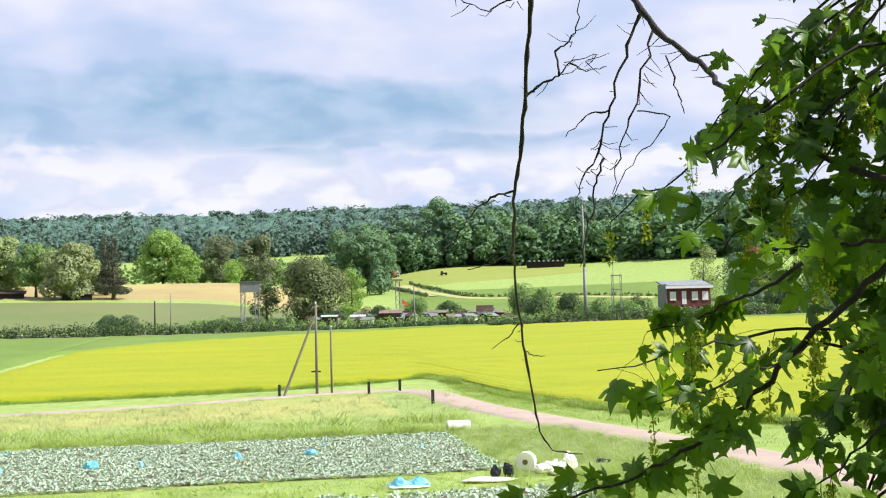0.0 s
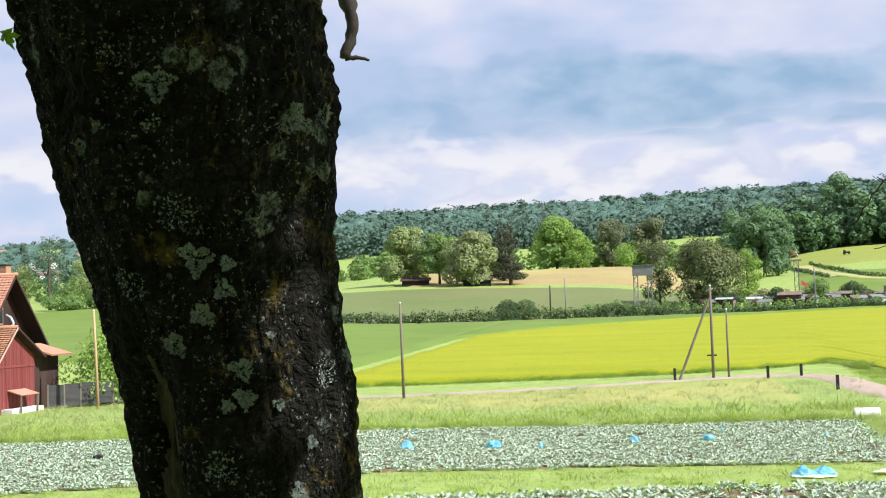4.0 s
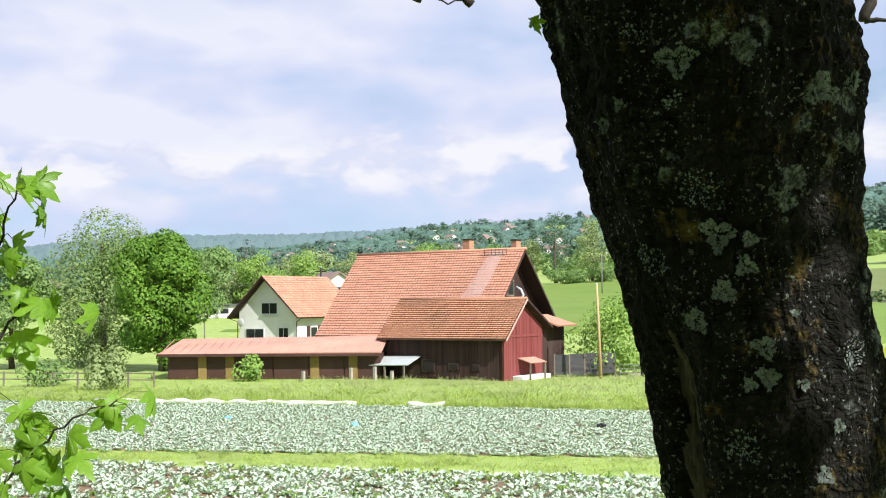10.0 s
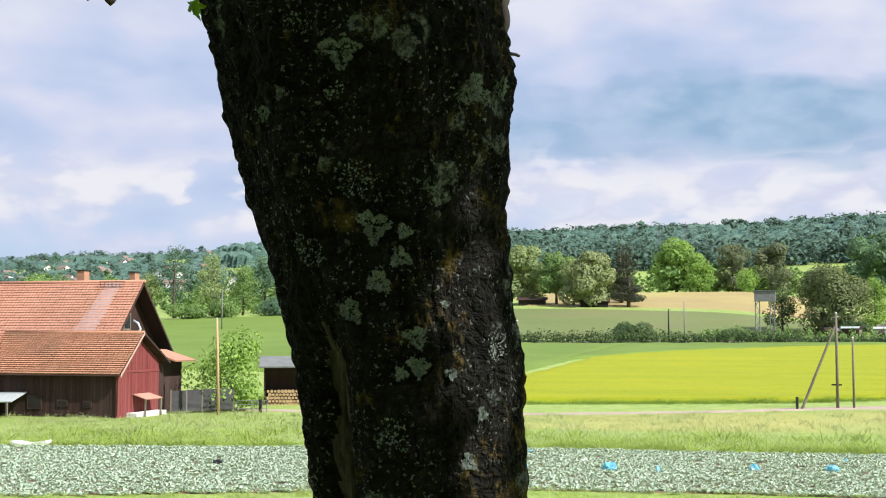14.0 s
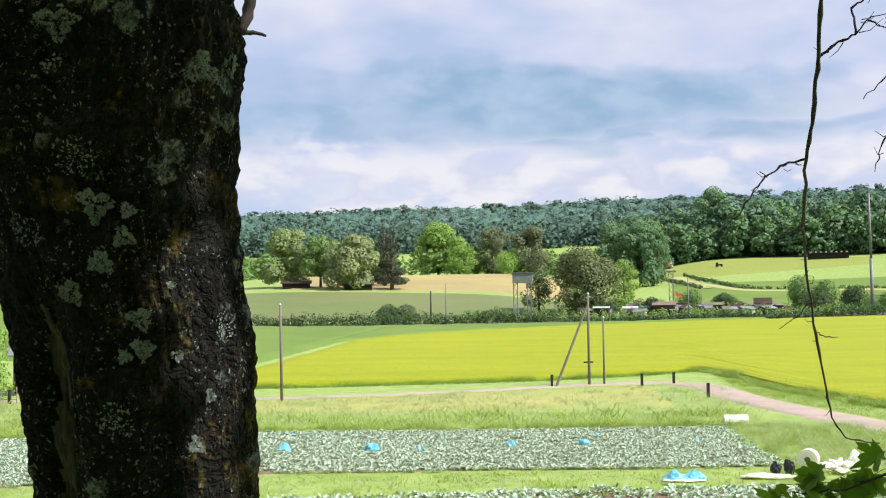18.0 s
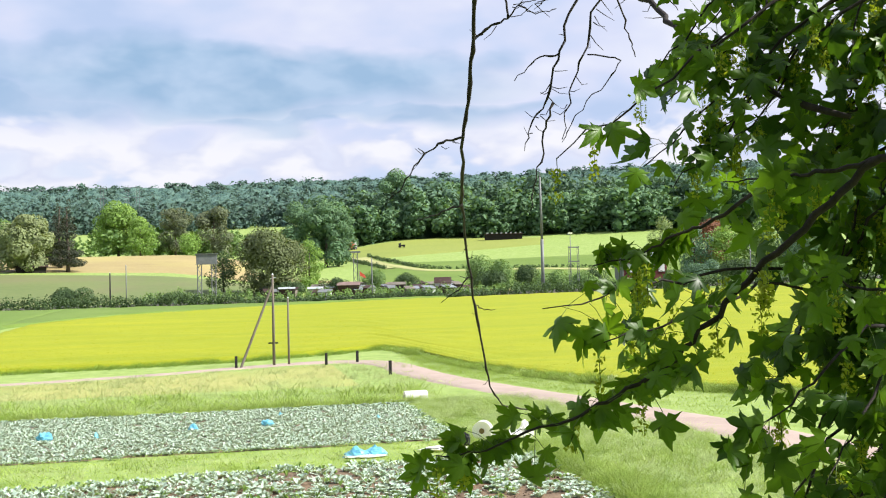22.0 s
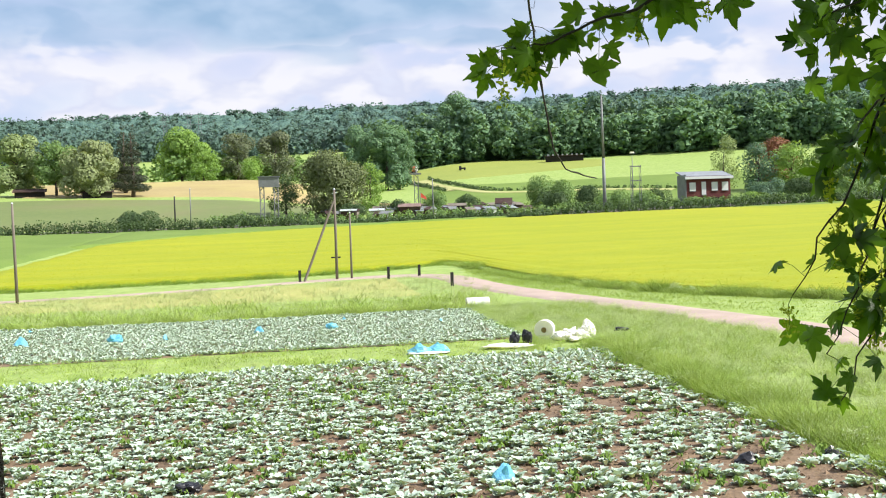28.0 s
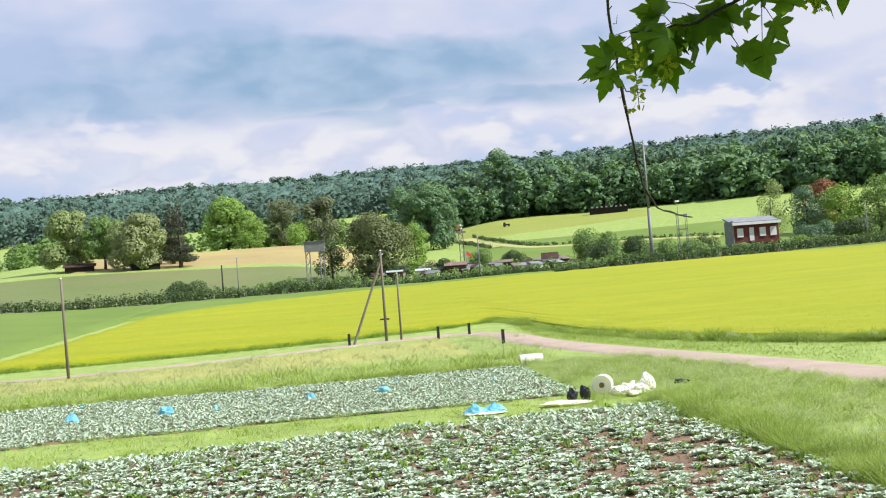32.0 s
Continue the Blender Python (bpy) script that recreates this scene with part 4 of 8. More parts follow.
def boards(parent, p0, p1, z0, top, width, mat, out, gap=0.012, thick=0.03):
    """Upright boards from p0 to p1; top(s) gives the height along the wall."""
    p0, p1 = Vector((*p0, 0)), Vector((*p1, 0))
    L = (p1 - p0).length
    d, n = (p1 - p0).normalized(), Vector((*out, 0))
    k = max(1, round(L / width))
    rng = random.Random(int(L * 100))
    for i in range(k):
        s0, s1 = i * L / k + gap / 2, (i + 1) * L / k - gap / 2
        bm = bmesh.new()
        th = thick + rng.uniform(-0.006, 0.01)
        zb = z0 + rng.uniform(-0.03, 0.03)
        P = [(s0, zb), (s1, zb), (s1, top(s1)), (s0, top(s0))]
        f = [bm.verts.new(p0 + d * s + n * th + Vector((0, 0, z))) for s, z in P]
        r = [bm.verts.new(p0 + d * s + Vector((0, 0, z))) for s, z in P]
        bm.faces.new(f)
        for a in range(4):
            bm.faces.new((f[a], r[a], r[(a + 1) % 4], f[(a + 1) % 4]))
        bmesh.ops.recalc_face_normals(bm, faces=bm.faces[:])
        part("board", bm, mat, parent)


gable_top = lambda s: (3.2 + (5.75 - 3.2) * s / 2.6) if s < 2.6 else 5.75 - (5.75 - 3.95) * (s - 2.6) / 3.1
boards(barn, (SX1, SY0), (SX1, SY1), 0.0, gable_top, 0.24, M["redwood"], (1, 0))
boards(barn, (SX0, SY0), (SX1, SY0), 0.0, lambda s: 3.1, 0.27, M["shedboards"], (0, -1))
part("corner_post", box(SX1 - 0.06, SY0 - 0.06, -0.1, SX1 + 0.07, SY0 + 0.07, 3.25, 0.01), M["redwood"], barn)
part("cross_beam", box(SX1 + 0.03, SY0, 3.15, SX1 + 0.075, SY1, 3.32, 0.01), M["redwood"], barn)
# small lean-to roof and concrete plinth at the red wall
part("awning", slab([(SX1 + 1.15, 77.0, 1.28), (SX1 + 1.15, 79.4, 1.28), (SX1 + 0.05, 79.4, 1.62), (SX1 + 0.05, 77.0, 1.62)], 0.06), M["wingroof"], barn, "small pink awning")
for y in (77.1, 79.3):
    part("awning_post", box(SX1 + 1.0, y - 0.05, -0.1, SX1 + 1.1, y + 0.05, 1.25), M["pole"], barn)
part("plinth", box(SX1 + 0.05, 76.2, -0.2, SX1 + 0.9, 80.4, 0.32, 0.03), M["plaster"], barn, "pale concrete plinth")
# orange canopy roof behind, pipe, gable window, chimneys
part("side_roof", slab([(-47.4, 81.0, 4.75), (-45.0, 81.5, 3.95), (-45.0, 84.6, 3.95), (-47.4, 84.2, 4.75)], 0.12), M["tile"], barn, "small orange tiled side roof")
part("side_wall", box(-48.9, 81.0, -0.2, -46.2, 84.6, 4.0), M["darkwood"], barn)
part("flue", tube([(-48.2, 80.2, 5.6), (-47.5, 80.2, 5.9), (-47.3, 80.2, 6.3), (-47.5, 80.2, 6.7), (-47.9, 80.2, 6.9)], 0.10, 10), M["sheetmetal"], barn, "bent grey metal flue", smooth=True)
gw = part("gable_window", box(-49.32, 80.0, 6.2, -49.12, 81.9, 7.5), M["pole"], barn, "small barn window in the gable")
for y in (80.12, 81.02):
    part("pane", box(-49.15, y, 6.34, -49.10, y + 0.76, 7.36), M["glass"], gw)
for x, w, h in ((-54.6, 0.7, 1.5), (-50.0, 0.5, 1.3)):
    ch = part("chimney", box(x - w / 2, 83.4, 8.2, x + w / 2, 84.1, 9.4 + h, 0.02), M["oldtile"], barn, "brick chimney")
    part("cap", box(x - w / 2 - 0.06, 83.34, 9.4 + h, x + w / 2 + 0.06, 84.16, 9.5 + h, 0.01), M["darkpost"], ch)
# gutter and downpipe along the shed's eave
part("gutter", tube([(SX0 - 0.5, 74.45, 2.98), (SX1 + 0.5, 74.45, 2.98)], 0.055, 6), M["brownpanel"], barn)
part("downpipe", tube([(SX1 + 0.3, 74.5, 2.95), (SX1 + 0.15, 74.85, 2.6), (SX1 + 0.1, 74.9, 0.2)], 0.04, 6), M["brownpanel"], barn)
# hatches in the dark wall; openings are solid plates coloured like an unlit inside
for x, w, z0, z1 in ((-52.6, 1.2, 0.55, 1.5), (-50.3, 0.9, 0.75, 1.25), (-48.3, 0.7, 0.7, 1.2)):
    h = part("hatch", box(x - w / 2, 74.9, z0, x + w / 2, 74.96, z1, 0.01), M["darkwood"], barn)
    part("opening", box(x - w / 2 + 0.1, 74.885, z0 + 0.1, x + w / 2 - 0.1, 74.9, z1 - 0.1), M["inside"], h)
part("lean_to", slab([(-57.6, 72.9, 1.05), (-53.3, 73.2, 1.15), (-53.3, 74.95, 1.75), (-57.6, 74.95, 1.7)], 0.07), M["sheetmetal"], barn, "pale corrugated lean-to roof")
for x in (-57.3, -55.4, -53.6):
    part("lean_to_post", box(x - 0.06, 73.1, -0.2, x + 0.06, 73.22, 1.05), M["pole"], barn)

# ---- the long low wing ----
wing = empty("farm_shed", pose(-56.0, 73.0, 0, rz=27), "long low brown farm shed with a pinkish roof", "shed")
part("wall", box(-16.6, 0.4, -0.3, 0.2, 5.0, 2.0), M["brownpanel"], wing)
part("roof", slab([(-17.2, -0.35, 1.98), (0.4, -0.35, 2.12), (0.4, 3.0, 3.25), (-17.2, 5.6, 3.0)], 0.12), M["wingroof"], wing, "shallow pinkish roof")
for i in range(24):
    x = -17.0 + i * 0.72
    part("roof_batten", slab([(x, -0.36, 2.02 + 0.008 * i * 0.72), (x + 0.05, -0.36, 2.02 + 0.008 * i * 0.72), (x + 0.05, 3.0, 3.05 + 0.008 * i), (x, 3.0, 3.05 + 0.008 * i)], 0.02), M["wingroof"], wing)
part("fascia", box(-17.2, -0.42, 1.78, 0.4, -0.34, 2.0), M["brownpanel"], wing)
for i in range(6):
    x0 = -16.6 + i * 2.8
    part("door_panel", box(x0 + 0.06, 0.32, 0.02, x0 + 2.74, 0.4, 1.86, 0.01), M["brownpanel"], wing)
for x in (-11.6, -4.9, -1.9, -13.8):
    part("ochre_pier", box(x - 0.34, 0.24, -0.1, x + 0.34, 0.34, 1.9, 0.01), M["ochre"], wing, "ochre wooden pier")

# ---- the white farmhouse ----
house = empty("house", pose(-83.6, 91.0, 1.2, rz=3), "white plastered farmhouse with an orange tiled roof", "house")
HW, HL, HE, HR = 7.4, 9.5, 3.9, 7.3
b = bmesh.new()
vs = [(-HW / 2, 0, -1.5), (HW / 2, 0, -1.5), (HW / 2, 0, HE), (0, 0, HR), (-HW / 2, 0, HE)]
A1 = [b.verts.new(v) for v in vs]
B1 = [b.verts.new((v[0], HL, v[2])) for v in vs]
b.faces.new(A1)
b.faces.new(B1[::-1])
for i in range(5):
    b.faces.new((A1[i], A1[(i + 1) % 5], B1[(i + 1) % 5], B1[i]))
bmesh.ops.recalc_face_normals(b, faces=b.faces[:])
part("wall", b, M["plaster"], house, "white plaster wall")
OV = 0.9
for sgn in (-1, 1):
    ex, ez = sgn * (HW / 2 + OV), HE - OV * (HR - HE) / (HW / 2)
    rf = part("roof", slab([(ex, -0.9, ez + 0.15), (ex, HL + 0.6, ez + 0.15), (0, HL + 0.6, HR + 0.15), (0, -0.9, HR + 0.15)], 0.14), M["darkwood"], house)
    tagged(quads("tiles", tile_quads((ex, -0.9, ez + 0.16), (ex, HL + 0.6, ez + 0.16), (0, -0.9, HR + 0.16), (0, HL + 0.6, HR + 0.16), 18, 28), M["tile"], rf), kind="stuff")


def house_window(parent, x, z, w, h, y=0.0, leaves=2):
    f = part("window", box(x - w / 2 - 0.08, y - 0.06, z - 0.08, x + w / 2 + 0.08, y + 0.02, z + h + 0.08), M["plaster"], parent, "dark window in a white frame")
    for i in range(leaves):
        x0 = x - w / 2 + i * w / leaves
        part("pane", box(x0 + 0.04, y - 0.09, z + 0.03, x0 + w / leaves - 0.04, y - 0.055, z + h - 0.03), M["glass"], f)
    part("sill", box(x - w / 2 - 0.15, y - 0.16, z - 0.16, x + w / 2 + 0.15, y - 0.02, z - 0.08), M["sheetmetal"], f)


# verge boards on the shed's red gable, dish, pipes and a shuttered side window on the house
for y0, z0, y1, z1 in ((74.5, 3.0, SYR, 5.97), (81.4, 3.82, SYR, 5.97)):
    b = bmesh.new()
    f = [b.verts.new((SX1 + dx, y, z + dz)) for dx in (0.56, 0.61) for y, z, dz in ((y0, z0, 0.03), (y1, z1, 0.05), (y1, z1, -0.12), (y0, z0, -0.13))]
    b.faces.new(f[:4])
    b.faces.new(f[7:3:-1])
    for i in range(4):
        b.faces.new((f[i], f[i + 4], f[(i + 1) % 4 + 4], f[(i + 1) % 4]))
    bmesh.ops.recalc_face_normals(b, faces=b.faces[:])
    part("verge_board", b, M["verge_paint"] if y0 < 76 else M["darkwood"], barn, "weathered verge board")
b = bmesh.new()
bmesh.ops.create_uvsphere(b, u_segments=16, v_segments=8, radius=0.42, matrix=Matrix.Translation((-3.15, -0.45, 2.75)) @ Matrix.Diagonal((1, 0.25, 1, 1)))
part("satellite_dish", b, M["dishgrey"], house, "grey satellite dish", smooth=True)
part("dish_arm", tube([(-3.15, 0.0, 2.5), (-3.15, -0.4, 2.65)], 0.03, 6), M["darkpost"], house)
for x in (-HW / 2 - 0.12, HW / 2 + 0.12):
    part("downpipe", tube([(x * 1.2, -0.5, HE - 0.75), (x, -0.12, HE - 1.1), (x, -0.1, -1.3)], 0.05, 6), M["brownpanel"], house)
side = part("window", box(HW / 2 - 0.02, 2.2, 0.9, HW / 2 + 0.06, 3.4, 2.3), M["plaster"], house, "side window between brown shutters")
part("pane", box(HW / 2 + 0.05, 2.3, 1.0, HW / 2 + 0.08, 3.3, 2.2), M["glass"], side)
for y in (1.65, 3.45):
    part("shutter", box(HW / 2 + 0.01, y, 0.85, HW / 2 + 0.09, y + 0.5, 2.35, 0.01), M["brownpanel"], side, "brown shutter")
house_window(house, 0.3, 3.6, 2.0, 1.1)
house_window(house, -1.6, 0.9, 2.3, 1.2)
house_window(house, 2.1, 1.0, 1.2, 1.2)


# ---- poles and posts along the farm road ----
def pole_thing(x, y, h, r, mat, label, lean=(0, 0), category="pole", name="wooden_pole", arm=False):
    z = land_at(x, y)
    t = empty(name, pose(x, y, z), label, category)
    part("shaft", tube([(0, 0, -0.4), (lean[0] * 0.5, lean[1] * 0.5, h * 0.5), (lean[0], lean[1], h)], [r * 1.15, r, r * 0.8], 10), mat, t, smooth=True)
    part("cap", tube([(lean[0], lean[1], h), (lean[0], lean[1], h + 0.1)], [r * 0.95, r * 0.3], 8), M["sheetmetal"], t)
    return t


line = pole_thing(2.75, 101.5, 7.6, 0.11, M["pole"], "tall grey wooden line pole with a leaning stay", category="utility pole")
part("stay", tube([(-2.85, -1.3, -0.3), (-0.08, 0, 6.6)], [0.11, 0.09], 8), M["pole"], line, "leaning wooden stay")
part("insulator", tube([(-0.18, 0, 7.25), (0.25, 0, 7.35)], 0.05, 6), M["sheetmetal"], line)
part("crossbar", box(-0.45, -0.05, 1.85, 0.35, 0.05, 1.97), M["darkpost"], line, "dark short crossbar")
pole_thing(4.0, 102.0, 5.6, 0.085, M["pole"], "thinner grey wooden pole beside the line pole")
pole_thing(-19.6, 85.5, 6.9, 0.10, M["pole"], "lone grey wooden pole by the farm road", lean=(-0.1, 0))
pole_thing(-40.9, 80.5, 7.0, 0.10, M["newpole"], "yellow-brown wooden pole before the barnyard", lean=(-0.25, 0))


def road_post(x, y, label):
    t = empty("road_post", pose(x, y, land_at(x, y)), label, "post", "posts along the farm road")
    part("post", box(-0.11, -0.09, -0.3, 0.11, 0.09, 1.02, 0.02), M["darkpost"], t)
    return t


for x, y in ((7.0, 100.4), (9.7, 101.7), (10.7, 87.0), (-0.35, 100.0), (-39.2, 84.0)):
    road_post(x, y, "short dark wooden road post")

# ---- the near tree ----
TRUNK = [(-0.50, 1.70, 2.6, 0.30), (-0.55, 1.62, 3.2, 0.235), (-0.60, 1.60, 4.4, 0.19), (-0.645, 1.57, 5.42, 0.187), (-0.672, 1.555, 5.70, 0.208), (-0.71, 1.54, 5.89, 0.224), (-0.742, 1.525, 6.09, 0.247), (-0.765, 1.515, 6.29, 0.262), (-0.80, 1.50, 6.7, 0.29), (-0.84, 1.48, 7.4, 0.31), (-0.9, 1.46, 8.6, 0.30), (-1.0, 1.5, 10.5, 0.22)]
near = empty("near_tree", pose(0, 0, 0), "old lichen-covered tree trunk with bare twigs and leafy hanging limbs", "tree")
TRUNK = [(0.059 + (x - 0.04) * 1.17, -0.44 + (y + 0.44) * 1.17, 5.75 + (z - 5.75) * 1.17, r * 1.155) for x, y, z, r in TRUNK]
tz = np.array([p[2] for p in TRUNK])
# height, lean to the right seen from the field path, change of radius
GIRTH = np.array([(4.9, -0.005, -0.015), (5.44, -0.005, -0.015), (5.53, -0.004, -0.018), (5.64, -0.004, -0.016), (5.75, -0.012, -0.020), (5.865, -0.006, -0.021), (5.975, -0.004, -0.013), (6.085, 0.007, -0.003), (6.2, 0.018, 0.006), (6.31, 0.008, 0.004), (6.42, 0.0, 0.0), (6.8, 0.0, 0.0)])
zs = np.concatenate([np.arange(2.1, 5.15, 0.06), np.arange(5.15, 6.7, 0.009), np.arange(6.7, 11.0, 0.06)])
ks = 220
ang = np.linspace(0, math.tau, ks, endpoint=False)
V, bare = [], []
for z in zs:
    cx, cy, cr = (np.interp(z, tz, [p[i] for p in TRUNK]) for i in (0, 1, 3))
    lean, more = np.interp(z, GIRTH[:, 0], GIRTH[:, 1]), np.interp(z, GIRTH[:, 0], GIRTH[:, 2])
    cx, cy, cr = cx + 0.87 * lean, cy + 0.49 * lean, cr + more
    for a in ang:
        ca, sa = math.cos(a), math.sin(a)
        q = Vector((ca * 2.6, sa * 2.6, z * 2.2))
        d = 0.030 * noise.noise(q * 0.9) + 0.012 * noise.noise(q * 3.7) + 0.007 * noise.noise(Vector((ca * 14, sa * 14, z * 30))) + 0.005 * noise.noise(Vector((ca * 40, sa * 40, z * 60)))
        near_d = noise.voronoi(Vector((cx + ca * cr, cy + sa * cr, z * 0.8)) * 30.0)[0]
        d += 0.016 * min(0.5, near_d[1] - near_d[0]) * (1.0 if 5.1 < z < 6.75 else 0.3)
        # a long healed split on the lower left front
        w = math.atan2(math.sin(a - 4.18), math.cos(a - 4.18))
        deep = math.exp(-((w - (z - 5.5) * 0.55) / 0.19) ** 2) * float(smooth01((5.86 - z) / 0.25))
        r = cr * (1 + d * 3.2) - 0.045 * deep
        bare.append(deep > 0.55 + 0.5 * noise.noise(Vector((w * 22, z * 4, 0))))
        V.append((cx + ca * r, cy + sa * r, z))
F = [(i * ks + k, i * ks + (k + 1) % ks, (i + 1) * ks + (k + 1) % ks, (i + 1) * ks + k) for i in range(len(zs) - 1) for k in range(ks)]
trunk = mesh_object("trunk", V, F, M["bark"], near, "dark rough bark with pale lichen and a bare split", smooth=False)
# pale bare wood in the split
trunk.data.materials.append(surface("bare_split_wood", (0.003, 0.003, 0.003), (0.10, 0.082, 0.070), scale=60.0, fine=190.0, stretch=(1, 1, 0.035), bump=0.8, depth=0.012, stain=(0.008, 0.007, 0.006)))
trunk.data.polygons.foreach_set("material_index", [1 if bare[f[0]] and bare[f[2]] else 0 for f in F])
# leafy lichens on the bark: angle, height, radius; 0 a ragged ring, 1 a closed crust, 2 loose flakes
M["lichen"] = surface("grey_lichen", (0.05, 0.066, 0.062), (0.22, 0.25, 0.235), scale=30.0, fine=160.0, rough=0.95, bump=0.5, depth=0.004, spread=0.7, spec=0.1)
LICHENS = ((-1.4, 6.211, 0.033, 0), (-2.04, 6.114, 0.019, 0), (-1.85, 6.144, 0.013, 0), (-0.49, 6.158, 0.034, 0), (-0.18, 6.178, 0.026, 0), (-1.46, 6.142, 0.015, 2), (-1.39, 5.984, 0.029, 2), (-1.31, 5.9, 0.035, 0), (-1.09, 5.891, 0.016, 0), (-1.15, 5.843, 0.022, 0), (-1.35, 5.797, 0.026, 0), (-1.62, 5.744, 0.027, 0), (-1.16, 5.697, 0.024, 0), (-1.18, 5.642, 0.024, 1), (-0.85, 5.757, 0.009, 1), (-0.63, 5.552, 0.016, 1), (-0.8, 5.465, 0.02, 0))
LICHENS += ((-1.45, 5.513, 0.028, 2), (-1.89, 5.857, 0.025, 2), (-0.91, 5.63, 0.013, 0), (-1.62, 6.269, 0.015, 2), (-1.32, 5.63, 0.015, 1), (-0.41, 5.682, 0.024, 2))
TV = np.array(V)
for i, (a0, z0, rad, habit) in enumerate(LICHENS):
    r = np.random.default_rng(700 + i)
    n = int((330, 340, 90)[habit] * (rad / 0.025) ** 1.7) + 12
    th = r.uniform(0, math.tau, n)
    rim = 0.72 + 0.28 * np.sin(th * 3 + i) * r.uniform(0.4, 1.0) + 0.12 * np.sin(th * 7 + 2 * i)
    rho = rad * (rim * r.random(n) ** 0.30 if habit == 0 else rim * r.random(n) ** 0.5 if habit == 1 else 1.25 * r.random(n) ** 0.6)
    Q = []
    for t, q in zip(th, rho):
        a, z = a0 + q * math.cos(t) / 0.23, z0 + q * math.sin(t)
        k = int(round((a % math.tau) / math.tau * ks)) % ks
        row = TV[int(np.argmin(np.abs(zs - z))) * ks:][:ks]
        mid = row.mean(0)
        far = float(np.hypot(*(row[k] - mid)[:2]))
        at = np.array((mid[0] + far * math.cos(a), mid[1] + far * math.sin(a), z))
        out, side, upw = np.array((math.cos(a), math.sin(a), 0.0)), np.array((-math.sin(a), math.cos(a), 0.0)), np.array((0.0, 0.0, 1.0))
        turn_by, w, h = t + r.normal(0, 0.5), r.uniform(0.0008, 0.0024), r.uniform(0.001, 0.0042)
        u, v = side * math.cos(turn_by) + upw * math.sin(turn_by), upw * math.cos(turn_by) - side * math.sin(turn_by)
        c = at + out * r.uniform(-0.001, 0.004)
        Q.append((c - u * h - v * w * 0.6, c - u * h * 0.2 + v * w + out * 0.001, c + u * h + v * w * 0.5 + out * r.uniform(0.0, 0.004), c + u * h * 0.3 - v * w + out * 0.001))
    tagged(quads("lichen", np.array(Q), M["lichen"], trunk), ("ragged grey-green ring of leafy lichen", "closed grey-green crust of lichen", "loose pale flakes of lichen")[habit], kind="stuff")
TWIG = M["twig"]
M["stalk"] = surface("leaf_stalk", (0.05, 0.09, 0.02), (0.12, 0.17, 0.04), scale=6.0, fine=60.0)


def wander(points, seed, amount, n=5):
    """Points in between, slightly off the line, as a twig grows."""
    r = random.Random(seed)
    P = [Vector(p) for p in points]
    out = [P[0]]
    for a, b in zip(P, P[1:]):
        for k in range(1, n + 1):
            t = k / n
            q = a.lerp(b, t)
            if k < n:
                q += Vector((r.uniform(-1, 1), r.uniform(-1, 1), r.uniform(-1, 1))) * amount * (b - a).length
            out.append(q)
    return out


def twig(points, r0, r1, seed, name="twig", parent=near, amount=0.05, sides=6, knots=True):
    P = wander(points, seed, amount)
    n = len(P)
    rad = [r0 + (r1 - r0) * i / (n - 1) for i in range(n)]
    if knots:
        rr = random.Random(seed + 9)
        rad = [q * rr.choice((0.9, 1.0, 1.0, 1.35)) for q in rad]
    return part(name, tube(P, rad, sides), TWIG, parent, smooth=True)


def drawn(points, k, from_eye=Vector((0.15, -0.41, 5.66))):
    """The same twig nearer or farther along the lines of sight; k is one factor or one for each point."""
    ks = k if hasattr(k, "__len__") else [k] * len(points)
    return [tuple(from_eye + (Vector(p) - from_eye) * q) for p, q in zip(points, ks)]


def hang(points):
    return np.interp([p[2] for p in points], [4.86, 4.92, 5.07, 5.36, 5.64, 5.91, 6.10, 6.28], [0.9, 0.9, 0.92, 0.97, 1.04, 1.13, 1.16, 1.19])


